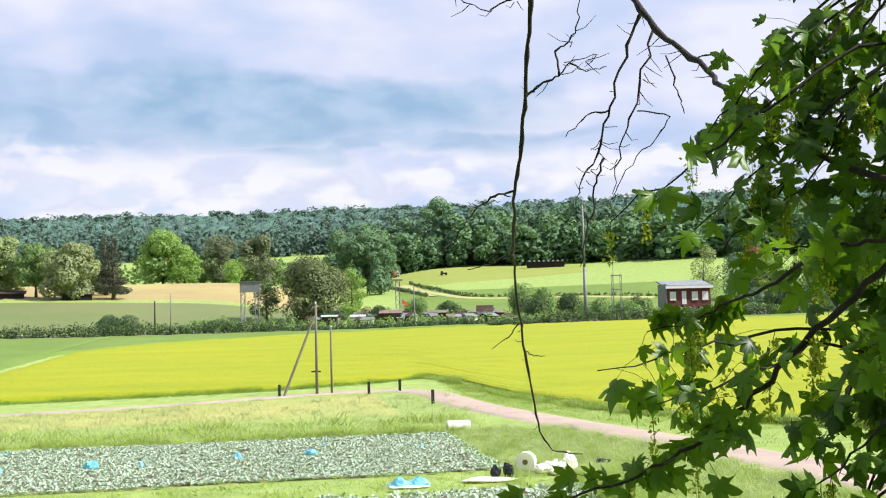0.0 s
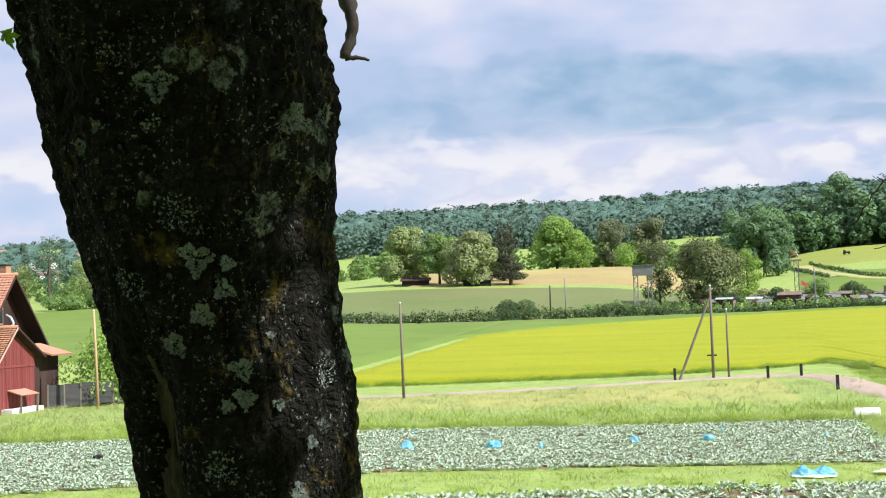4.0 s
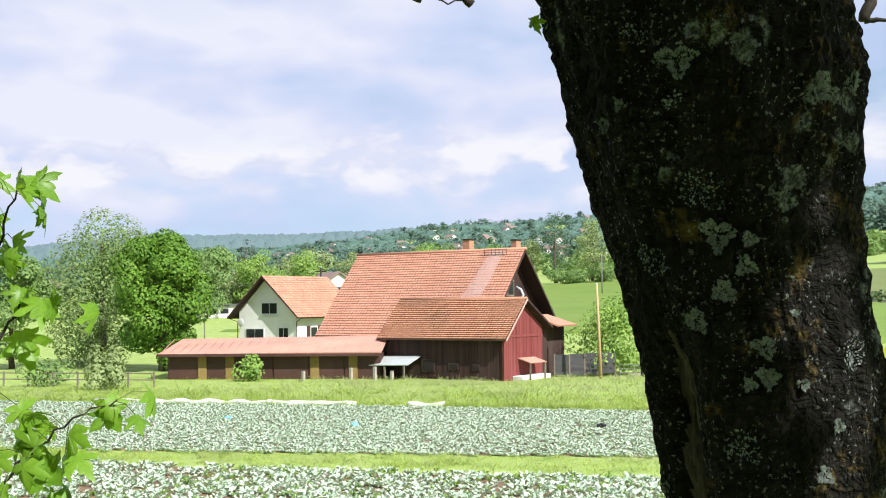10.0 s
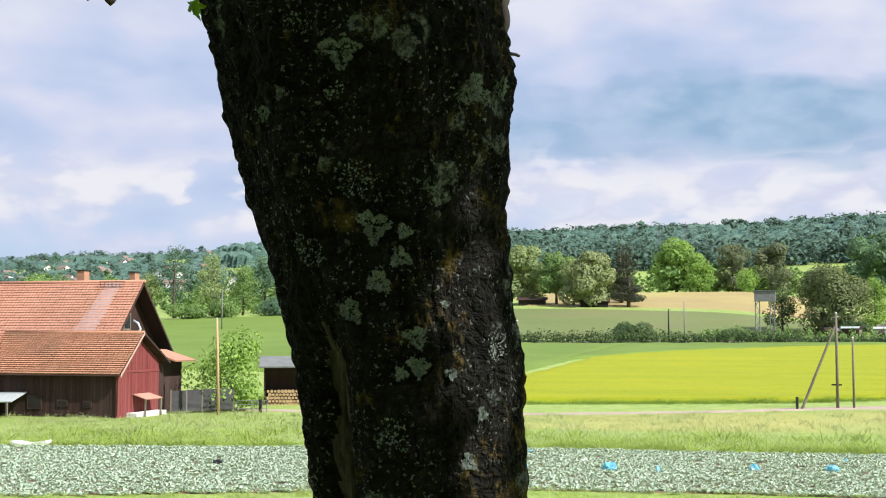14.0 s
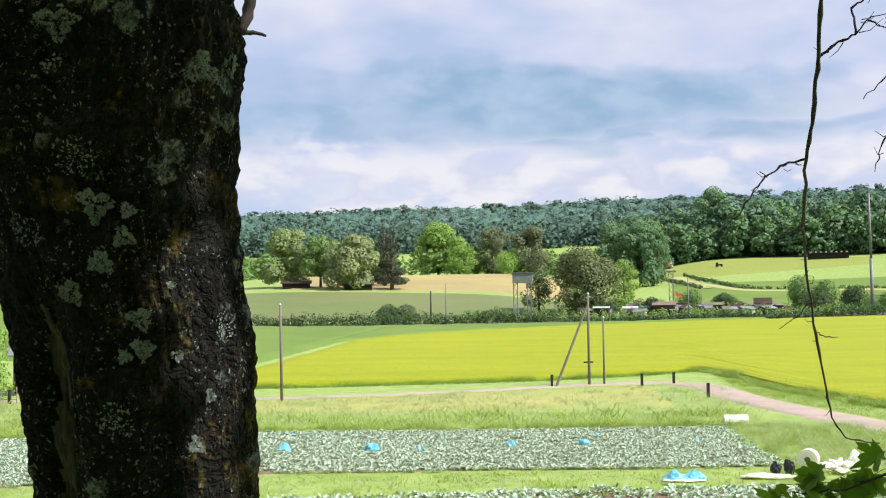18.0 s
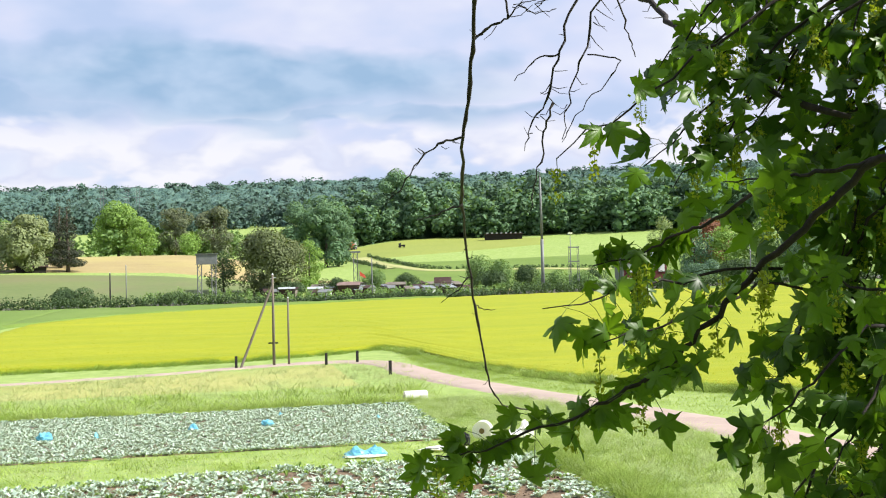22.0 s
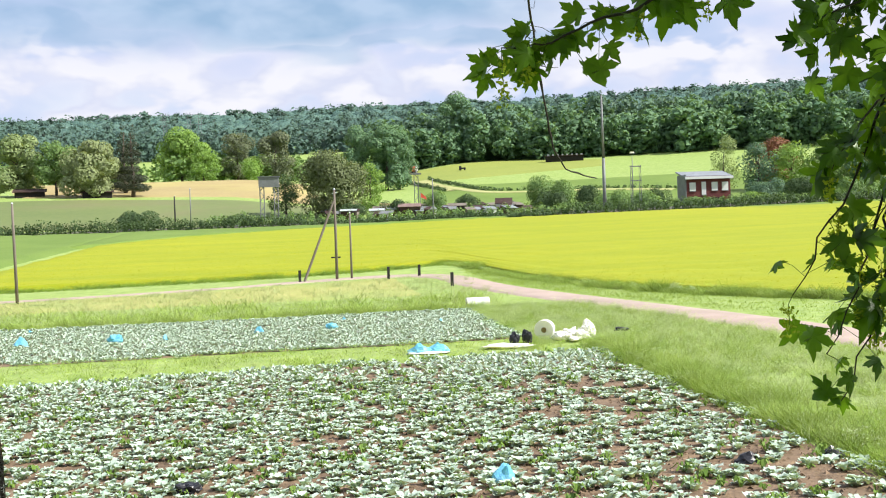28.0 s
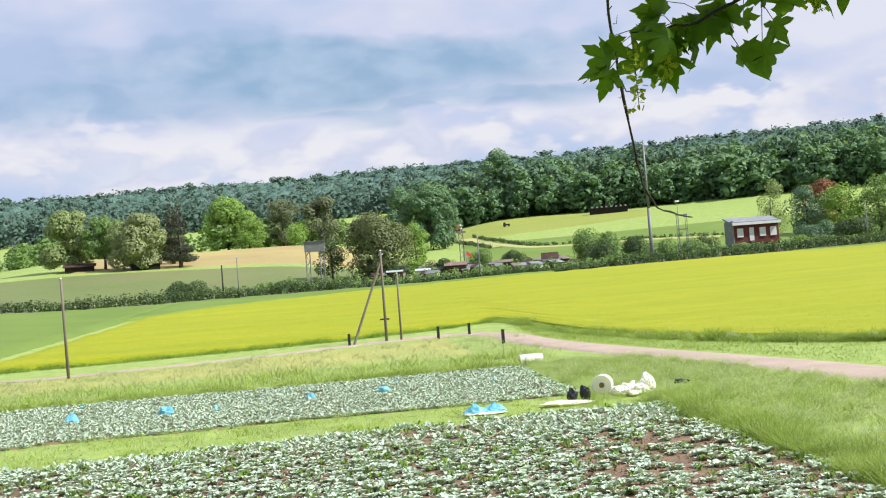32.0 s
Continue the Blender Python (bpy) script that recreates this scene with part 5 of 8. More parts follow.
# bare hanging twigs
MAIN = [(1.00, 3.66, 7.46), (1.03, 3.86, 6.98), (1.03, 3.96, 6.76), (1.04, 4.06, 6.62), (1.04, 4.17, 6.44), (1.03, 4.27, 6.28), (1.13, 4.86, 6.10), (1.25, 5.45, 5.91), (1.41, 6.13, 5.64), (1.57, 6.71, 5.36), (1.71, 7.19, 5.07), (1.85, 7.47, 4.92), (2.12, 7.71, 4.86)]
twig(drawn(MAIN, hang(MAIN)), 0.0105, 0.0042, 1, amount=0.02)
for s, (pts, r) in enumerate((
    ([(1.03, 4.27, 6.28), (0.95, 4.28, 6.26), (0.88, 4.30, 6.22), (0.79, 4.31, 6.09), (0.72, 4.32, 6.02)], 0.006),
    ([(0.86, 4.15, 6.2), (0.83, 4.13, 6.22)], 0.003),
    ([(1.15, 4.96, 6.07), (1.07, 4.97, 6.04), (0.99, 4.99, 6.01), (0.94, 5.00, 6.00)], 0.0045),
    ([(1.33, 5.84, 5.75), (1.28, 5.85, 5.68), (1.19, 5.87, 5.62)], 0.004),
    ([(1.43, 6.23, 5.61), (1.49, 6.22, 5.57), (1.55, 6.20, 5.57)], 0.003),
    ([(1.05, 4.11, 6.63), (1.11, 4.1, 6.68), (1.18, 4.08, 6.71), (1.22, 4.07, 6.76), (1.33, 4.05, 6.79)], 0.006),
    ([(1.18, 4.08, 6.71), (1.17, 4.09, 6.81), (1.25, 4.07, 6.88), (1.27, 4.06, 7.03), (1.30, 4.05, 7.3)], 0.005),
    ([(1.07, 4.11, 7.03), (0.99, 4.12, 7.02), (0.92, 4.14, 6.98), (0.77, 4.16, 7.05)], 0.005),
    ([(0.99, 4.12, 7.02), (0.94, 4.12, 7.12)], 0.004),
    ([(1.50, 4.0, 6.95), (1.44, 4.02, 6.82), (1.37, 4.04, 6.58), (1.32, 4.05, 6.4), (1.26, 4.06, 6.31), (1.23, 4.07, 6.2)], 0.007),
    ([(1.37, 4.04, 6.57), (1.28, 4.06, 6.55), (1.2, 4.08, 6.47)], 0.004),
    ([(1.34, 4.04, 6.38), (1.3, 4.05, 6.27), (1.27, 4.06, 6.09), (1.24, 4.07, 5.96)], 0.005),
    ([(1.54, 3.98, 6.88), (1.47, 4.0, 6.59), (1.4, 4.03, 6.42), (1.37, 4.04, 6.24)], 0.005),
    ([(1.47, 4.01, 6.56), (1.59, 3.97, 6.53), (1.53, 3.99, 6.44), (1.42, 4.02, 6.33), (1.37, 4.04, 6.23)], 0.0035),
    ([(1.58, 3.97, 6.77), (1.62, 3.96, 6.63), (1.64, 3.95, 6.54)], 0.004),
    ([(1.60, 3.74, 6.70), (1.68, 3.7, 6.72), (1.72, 3.7, 6.66)], 0.004),
    ([(1.22, 4.07, 6.76), (1.28, 4.04, 6.72), (1.36, 4.03, 6.74)], 0.003),
)):
    twig(drawn(pts, float(hang(pts)[0])), r * 1.1, 0.0018, 20 + s, amount=0.06)
twig(drawn([(1.2, 4.2, 7.6), (1.40, 3.87, 6.99), (1.52, 3.78, 6.79), (1.64, 3.69, 6.66), (1.69, 3.56, 6.53), (1.80, 3.4, 6.36), (2.1, 3.2, 6.2)], (1.19, 1.19, 1.17, 1.13, 1.08, 1.03, 1.0)), 0.014, 0.009, 3, "limb", amount=0.03, sides=8)


def twiglets(points, n, seed, length=0.09):
    """Short crooked side shoots along a bare twig, in one piece."""
    r = random.Random(seed)
    P = [Vector(p) for p in drawn(points, hang(points) if points[0][2] < 6.2 else float(hang(points)[0]))]
    b = bmesh.new()
    for _ in range(n):
        i = r.randrange(len(P) - 1)
        a = P[i].lerp(P[i + 1], r.random())
        d = Vector((r.choice((-1, 1)) * r.uniform(0.5, 1), r.uniform(-0.5, 0.5), r.uniform(-0.9, 0.5))).normalized()
        L = length * r.uniform(0.3, 1.2)
        tube([a, a + d * L * 0.5 + Vector((0, 0, -0.012)), a + d * L + Vector((r.uniform(-0.015, 0.015), 0, r.uniform(-0.03, 0.02)))], [0.0024, 0.0018, 0.001], 4, b)
    tagged(part("side_shoot", b, TWIG, near), kind="stuff")


twiglets([(1.50, 4.0, 6.95), (1.44, 4.02, 6.82), (1.37, 4.04, 6.58), (1.32, 4.05, 6.4), (1.23, 4.07, 6.2)], 14, 901)
twiglets([(1.54, 3.98, 6.88), (1.47, 4.0, 6.59), (1.4, 4.03, 6.42), (1.37, 4.04, 6.24)], 10, 902)
twiglets([(1.05, 4.11, 6.63), (1.18, 4.08, 6.71), (1.33, 4.05, 6.79)], 9, 903, 0.12)
twiglets([(1.18, 4.08, 6.71), (1.25, 4.07, 6.88), (1.30, 4.05, 7.3)], 10, 904, 0.13)
twiglets([(1.40, 3.87, 6.99), (1.52, 3.78, 6.79), (1.64, 3.69, 6.66), (1.80, 3.4, 6.36)], 12, 905, 0.14)
twiglets([(1.07, 4.11, 7.03), (0.92, 4.14, 6.98), (0.77, 4.16, 7.05)], 6, 906)
twiglets([(1.03, 4.27, 6.28), (0.88, 4.30, 6.22), (0.72, 4.32, 6.02)], 6, 907, 0.05)
twiglets([(1.13, 4.86, 6.10), (1.41, 6.13, 5.64), (1.71, 7.19, 5.07)], 9, 908, 0.06)
# stubs of broken boughs beside the trunk
twig([(-1.14, 3.99, 7.23), (-1.11, 4.00, 7.06), (-1.09, 4.01, 6.98), (-1.08, 4.01, 6.89), (-1.11, 4.00, 6.78)], 0.030, 0.021, 5, "broken_bough", amount=0.04, sides=9)
twig([(-1.11, 4.00, 6.78), (-1.06, 4.01, 6.78), (-1.02, 4.02, 6.77)], 0.012, 0.005, 6)
twig([(-1.3, 2.2, 7.6), (-2.40, 3.16, 7.05), (-2.44, 3.17, 6.98), (-2.49, 3.14, 6.89)], 0.05, 0.026, 7, "broken_bough", amount=0.03, sides=9)
twig([(-2.42, 3.19, 7.0), (-2.37, 3.22, 6.93), (-2.31, 3.25, 6.87)], 0.02, 0.014, 8, "broken_bough", amount=0.04)
twig([(-2.47, 3.15, 6.93), (-2.52, 3.12, 6.91), (-2.58, 3.08, 6.93)], 0.005, 0.002, 9)
twig([(-2.46, 3.15, 6.92), (-2.38, 3.2, 6.87), (-2.28, 3.27, 6.91)], 0.005, 0.002, 10)


# maple leaves: five pointed lobes, folded along the middle rib
def leaf_outline():
    half = [(-0.03, 0.0), (-0.20, -0.12), (-0.40, -0.10), (-0.64, -0.20), (-0.60, -0.03), (-0.50, 0.07), (-0.46, 0.17), (-0.60, 0.20), (-0.76, 0.28), (-1.0, 0.44), (-0.80, 0.52), (-0.68, 0.62), (-0.54, 0.57), (-0.37, 0.50), (-0.39, 0.66), (-0.42, 0.82), (-0.24, 0.88), (-0.16, 1.06), (0.0, 1.30)]
    return half + [(-x, y) for x, y in half[-2::-1]]


LEAF = leaf_outline()


def leaf_arrays(rng, fold, droop):
    V, wide = [(0.0, 0.38, 0.03)], rng.uniform(0.7, 1.0)
    for x, y in LEAF:
        x, y = x * wide + rng.uniform(-0.05, 0.05), y + rng.uniform(-0.05, 0.05)
        V.append((x, y, -fold * abs(x) - droop * max(0.0, y - 0.2) ** 2 + rng.uniform(-0.04, 0.04)))
    n = len(LEAF)
    F = [(0, 1 + i, 1 + (i + 1) % n) for i in range(n)]
    return np.array(V), F


lrng = random.Random(77)
LEAVES = [leaf_arrays(lrng, lrng.uniform(0.2, 0.8), lrng.uniform(0.3, 1.0)) for _ in range(8)]
LEAF_MESH = []
for V, F in LEAVES:
    me = bpy.data.meshes.new("leaf")
    me.from_pydata([tuple(v) for v in V], [], F)
    me.materials.append(M["maple"])
    me.polygons.foreach_set("use_smooth", [True] * len(F))
    LEAF_MESH.append(me)


def leaf_matrix(at, rng, size, outward):
    """A leaf that hangs from `at`, its tip pointing outward and down."""
    tip = Vector((outward.x * 0.8 + rng.uniform(-0.5, 0.5), outward.y * 0.8 + rng.uniform(-0.5, 0.5), -0.95 + rng.uniform(-0.4, 0.4))).normalized()
    nrm = Vector((rng.uniform(-1, 1), rng.uniform(-1, 0.6), 0.45 + rng.uniform(-0.4, 0.4)))
    nrm = (nrm - tip * nrm.dot(tip)).normalized()
    side = tip.cross(nrm)
    s = size * rng.uniform(0.65, 1.25)
    return Matrix(((side.x * s, tip.x * s, nrm.x * s, at.x), (side.y * s, tip.y * s, nrm.y * s, at.y), (side.z * s, tip.z * s, nrm.z * s, at.z), (0, 0, 0, 1)))


def leaf_stuff(name, mats, mat, parent, label=""):
    rng = random.Random(5)
    VV, FF, off = [], [], 0
    for m in mats:
        V, F = LEAVES[rng.randrange(len(LEAVES))]
        A = np.array(m)
        VV.append(V @ A[:3, :3].T + A[:3, 3])
        FF += [tuple(i + off for i in f) for f in F]
        off += len(V)
    ob = mesh_object(name, np.concatenate(VV), FF, mat, parent, label, smooth=True)
    return tagged(ob, kind="stuff")


def spray(points, r0, seed, count, size=0.075, singly=False, start=0.25, spread=0.10, parent=near, flowers=0, meshes=LEAF_MESH, behind=False):
    """A leafy shoot: the shoot itself, stalks, leaves and hanging flower tassels."""
    rng = random.Random(seed)
    P = wander(points, seed, 0.05)
    n = len(P)
    part("shoot", tube(P, [r0 + (0.0018 - r0) * i / (n - 1) for i in range(n)], 6), TWIG, parent, smooth=True)
    mats = []
    stalks = bmesh.new()
    for _ in range(count):
        t = start + (1 - start) * rng.random() ** 0.8
        i = min(int(t * (n - 1)), n - 2)
        base = P[i].lerp(P[i + 1], t * (n - 1) - i)
        out = Vector((rng.uniform(-1, 1), rng.uniform(-1, 1), rng.uniform(-0.8, 0.6)))
        if behind and rng.random() < 0.8:
            out.y = abs(out.y) + 0.35
        out.normalize()
        at = base + out * rng.uniform(0.3, 1.0) * spread
        tube([base, base.lerp(at, 0.5) + Vector((0, 0, 0.01)), at], 0.0011, 3, stalks)
        mats.append(leaf_matrix(at, rng, size, out))
    tagged(part("leaf_stalk", stalks, M["stalk"], parent, "thin green leaf stalks"), kind="stuff")
    if singly:
        for m in mats:
            ob = new("leaf", meshes[rng.randrange(8)])
            ob.parent = parent
            ob.matrix_basis = m
    else:
        leaf_stuff("leaves", mats, M["maple"], parent)
    Q, stems = [], bmesh.new()
    g2 = np.random.default_rng(seed)
    for k in range(flowers):
        root = P[rng.randrange(n // 3, n)]
        b = root + Vector((rng.uniform(-0.03, 0.03), rng.uniform(-0.03, 0.03), -0.03))
        L = rng.uniform(0.07, 0.15)
        m = 60
        zz = -L * g2.random(m)
        tube([root, b, b + Vector((0.004, 0, -L))], [0.0016, 0.0014, 0.0008], 4, stems)
        c = np.array(b) + np.stack([g2.normal(0, 0.011, m), g2.normal(0, 0.011, m), zz], -1)
        u, w = g2.normal(0, 1, (m, 3)), g2.normal(0, 1, (m, 3))
        u *= 0.0075 / np.linalg.norm(u, axis=1)[:, None]
        w *= 0.0075 / np.linalg.norm(w, axis=1)[:, None]
        Q.append(np.stack([c - u, c - w, c + u, c + w], 1))
    if not Q:
        stems.free()
    else:
        tagged(part("tassel_stalk", stems, M["stalk"], parent), kind="stuff")
        tagged(quads("flower_tassels", np.concatenate(Q), M["flower"], parent), "hanging yellow-green flower tassels", kind="stuff")


# the long leafy limb that reaches down to the field side, its leaves singly
NEARER = 0.9
spray(drawn([(2.90, 2.75, 6.15), (2.27, 2.86, 6.06), (2.07, 2.97, 6.04), (1.90, 3.06, 5.88), (1.73, 3.14, 5.70), (1.60, 3.20, 5.55), (1.47, 3.24, 5.42), (1.33, 3.29, 5.33), (1.14, 3.34, 5.24), (0.92, 3.40, 5.16), (0.76, 3.42, 5.15)], NEARER), 0.016, 101, 74, 0.062, True, 0.42, 0.13, flowers=9, behind=True)
spray(drawn([(2.07, 2.97, 6.04), (1.93, 3.05, 6.01), (1.88, 3.19, 6.01), (1.73, 3.36, 6.01)], NEARER), 0.009, 103, 24, 0.062, True, 0.2, 0.12, flowers=3, behind=True)
spray(drawn([(1.73, 3.14, 5.95), (1.60, 3.20, 5.86), (1.51, 3.23, 5.83), (1.40, 3.27, 5.77), (1.26, 3.31, 5.74)], NEARER), 0.007, 102, 26, 0.052, True, 0.3, 0.10, flowers=3, behind=True)
spray(drawn([(2.16, 2.70, 5.65), (2.08, 2.85, 5.64), (2.01, 3.01, 5.65), (1.94, 3.15, 5.70)], NEARER), 0.008, 104, 20, 0.062, True, 0.2, 0.12, flowers=2, behind=True)
ROOTS = ((2.7, 3.3, 6.9), (2.6, 3.6, 7.2), (2.45, 3.2, 6.2), (2.6, 3.4, 5.6))
ENDS = (
    (1.58, 3.52, 6.27, 1, 26),
    (1.71, 3.47, 6.32, 1, 26),
    (1.78, 3.45, 6.12, 0, 26),
    (1.52, 3.54, 6.08, 0, 26),
    (2.03, 3.39, 6.01, 0, 24),
    (2.24, 3.28, 5.87, 1, 24),
    (2.41, 3.19, 6.00, 1, 24),
    (2.39, 3.20, 5.71, 0, 24),
    (2.19, 3.31, 5.67, 0, 24),
    (1.94, 3.43, 5.85, 0, 24),
    (1.19, 3.45, 6.10, 0, 16),
    (1.07, 3.22, 5.61, 3, 18),
    (1.22, 3.13, 5.50, 3, 24),
    (1.55, 3.65, 6.38, 1, 30),
    (1.63, 3.56, 6.01, 0, 34),
    (1.59, 2.89, 5.22, 3, 30),
    (2.00, 3.41, 5.42, 3, 34),
    (1.77, 2.80, 5.10, 3, 34),
    (1.72, 3.48, 6.16, 0, 36),
    (1.91, 3.51, 6.42, 1, 34),
    (2.08, 3.54, 6.61, 1, 34),
    (2.14, 3.29, 6.38, 1, 34),
    (2.20, 3.30, 5.64, 2, 34),
    (2.15, 3.33, 5.28, 3, 34),
    (1.92, 3.44, 5.87, 2, 36),
    (2.08, 3.37, 6.15, 0, 36),
    (1.77, 3.68, 6.55, 1, 30),
    (1.66, 3.28, 4.43, 3, 26),
    (1.75, 3.24, 4.24, 3, 26),
    (1.91, 3.28, 4.34, 3, 30),
    (1.79, 3.23, 4.09, 3, 6),
    (2.00, 3.02, 4.12, 3, 20),
    (2.06, 3.32, 4.47, 3, 34),
    (2.14, 3.06, 4.31, 3, 34),
    (1.82, 3.32, 4.83, 3, 30),
    (2.06, 3.32, 4.80, 3, 34),
    (1.93, 3.27, 4.62, 3, 34),
    (1.90, 3.45, 5.31, 2, 34),
    (1.77, 2.57, 4.95, 3, 30),
    (1.91, 2.50, 4.86, 3, 30),
    (2.09, 2.62, 4.99, 3, 34),
    (2.37, 3.39, 4.72, 3, 34),
    (2.34, 3.40, 5.04, 2, 34),
    (2.25, 3.45, 5.27, 2, 34),
    (2.13, 3.51, 5.41, 2, 34),
    (2.21, 3.13, 4.03, 3, 26),
    (2.22, 3.24, 5.94, 0, 34),
    (2.31, 3.31, 6.23, 1, 34),
    (2.08, 3.32, 5.71, 2, 34),
    (2.22, 3.29, 5.46, 3, 34),
)
for i, (x, y, z, k, n) in enumerate(ENDS):
    rr = random.Random(300 + i)
    a, b = Vector(ROOTS[k]), Vector((x, y, z))
    mid = a.lerp(b, 0.5) + Vector((0, rr.uniform(-0.15, 0.2), 0.12))
    spray([a, mid, a.lerp(b, 0.8) + Vector((0, 0, 0.05)), b], 0.008, 300 + i, int(n * (0.9 if x > 1.75 else 0.8) * (0.68 if z < 5.3 else 0.75 if z > 5.9 else 0.85)), 0.072, False, 0.3, 0.16, flowers=4)

# young leafy shoots to the left of the trunk, in the lighter sunlit green
YOUNG = []
for me in LEAF_MESH:
    c = me.copy()
    c.materials[0] = M["young_sunlit_maple"]
    YOUNG.append(c)
for i, pts in enumerate((
    [(-2.46, 1.20, 5.43), (-2.39, 1.23, 5.66), (-2.33, 1.26, 5.86), (-2.30, 1.27, 5.99), (-2.26, 1.29, 6.08)],
    [(-2.46, 1.20, 5.43), (-2.39, 1.24, 5.51), (-2.32, 1.27, 5.71), (-2.27, 1.30, 5.80), (-2.22, 1.34, 5.78)],
    [(-2.46, 1.22, 5.20), (-2.38, 1.26, 5.33), (-2.27, 1.32, 5.45), (-2.19, 1.37, 5.53), (-2.11, 1.43, 5.57)],
    [(-2.70, 1.20, 5.10), (-2.45, 1.22, 5.22), (-2.30, 1.28, 5.30), (-2.20, 1.30, 5.36)],
)):
    spray(pts, 0.005, 500 + i, (15, 13, 22, 24)[i], 0.056, True, 0.3, 0.10, meshes=YOUNG)
# one small leaf on the trunk's left side
ob = new("leaf", YOUNG[0])
ob.parent = near
ob.matrix_basis = Matrix.Translation((-1.15, 1.67, 6.355)) @ Matrix.Rotation(radians(170), 4, "Y") @ Matrix.Rotation(radians(80), 4, "X") @ Matrix.Scale(0.028, 4)

# the implied crown, plus unseen leaf masses added to shade trunk and limbs
crng = np.random.default_rng(8)
blobs = [(crng.uniform(-6, 4), crng.uniform(-7, -0.6), crng.uniform(6.5, 11.5), crng.uniform(1.2, 2.0), crng.uniform(0.9, 1.5)) for _ in range(46)]
blobs += [(crng.uniform(-7, 7), crng.uniform(-9, -4), crng.uniform(2.5, 8), crng.uniform(1.0, 1.8), crng.uniform(0.9, 1.5)) for _ in range(30)]
blobs += [(crng.uniform(0.5, 1.55), crng.uniform(0.7, 1.9), crng.uniform(7.6, 8.5), 0.42, 0.35) for _ in range(22)]
blobs += [(crng.uniform(1.8, 2.9), crng.uniform(0.7, 1.8), crng.uniform(7.8, 8.6), 0.22, 0.2) for _ in range(9)]
blobs += [(crng.uniform(3.6, 7.0), crng.uniform(1.0, 3.6), crng.uniform(7.0, 10.0), 0.42, 0.35) for _ in range(13)]
shade = crown_quads(crng, blobs, 19000, 0.15)
# leaves taken out along sun lines, so flecks reach trunk and young shoots
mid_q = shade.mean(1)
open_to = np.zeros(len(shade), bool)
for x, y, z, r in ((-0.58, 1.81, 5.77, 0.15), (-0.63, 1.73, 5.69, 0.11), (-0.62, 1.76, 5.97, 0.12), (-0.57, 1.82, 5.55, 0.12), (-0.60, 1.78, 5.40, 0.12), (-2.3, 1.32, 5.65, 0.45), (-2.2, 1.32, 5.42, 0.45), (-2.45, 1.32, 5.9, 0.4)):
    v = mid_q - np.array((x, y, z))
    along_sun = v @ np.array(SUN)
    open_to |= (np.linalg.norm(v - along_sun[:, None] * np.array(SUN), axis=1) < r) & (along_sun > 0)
tagged(quads("crown", shade[~open_to], M["maple"], near), "implied crown and unseen leaf masses added for shade", kind="stuff")
for k, q in enumerate(((3.5, 3.2, 8.2), (-3.5, 0.5, 9.5), (1.5, -3.5, 10.0), (2.7, 3.3, 6.9), (2.6, 3.6, 7.2))):
    twig([(-0.95, 1.55, 9.6), ((q[0] - 0.95) / 2, (q[1] + 1.5) / 2, 9.5), q], 0.10, 0.02, 600 + k, "limb", amount=0.03, sides=8)
twig([(2.7, 3.3, 6.9), (2.6, 3.3, 6.2), (2.6, 3.4, 5.6)], 0.022, 0.012, 610, "limb", sides=7)


# ---- cabbages, weeds and grasses ----
def plant_protos(rng, kinds, leaves, radius, height, width):
    """Small rosettes of bent leaves, as arrays of quads."""
    out = []
    for _ in range(kinds):
        Q = []
        for k in range(leaves):
            a = k * 2.4 + rng.uniform(-0.3, 0.3)
            r, h, w = radius * rng.uniform(0.7, 1.15), height * rng.uniform(0.6, 1.2), width * rng.uniform(0.75, 1.25)
            d, s = np.array([math.cos(a), math.sin(a), 0]), np.array([-math.sin(a), math.cos(a), 0])
            p0, p1, p2 = d * 0.02, d * r * 0.55 + (0, 0, h), d * r + (0, 0, h * rng.uniform(0.35, 0.9))
            tw = np.array([0, 0, rng.uniform(-0.25, 0.25) * w])
            Q.append((p0 - s * w * 0.12, p0 + s * w * 0.12, p1 + s * w * 0.5 + tw, p1 - s * w * 0.5 - tw))
            Q.append((p1 - s * w * 0.5 - tw, p1 + s * w * 0.5 + tw, p2 + s * w * 0.32 + tw, p2 - s * w * 0.32 - tw))
        out.append(np.array(Q))
    return out


def planted(protos, X, Y, S, rng, lift=0.03):
    k = rng.integers(0, len(protos), len(X))
    a = rng.uniform(0, math.tau, len(X))
    Z = land(X, Y) + lift
    V = []
    for i in range(len(protos)):
        m = np.where(k == i)[0]
        if not len(m):
            continue
        c, s = np.cos(a[m]), np.sin(a[m])
        R = np.zeros((len(m), 3, 3))
        R[:, 0, 0], R[:, 0, 1], R[:, 1, 0], R[:, 1, 1], R[:, 2, 2] = c, -s, s, c, 1
        P = np.einsum("nij,qkj->nqki", R, protos[i]) * S[m][:, None, None, None]
        P = P + np.stack([X[m], Y[m], Z[m]], -1)[:, None, None, :]
        V.append(P.reshape(-1, 4, 3))
    return np.concatenate(V)


rng = np.random.default_rng(31)


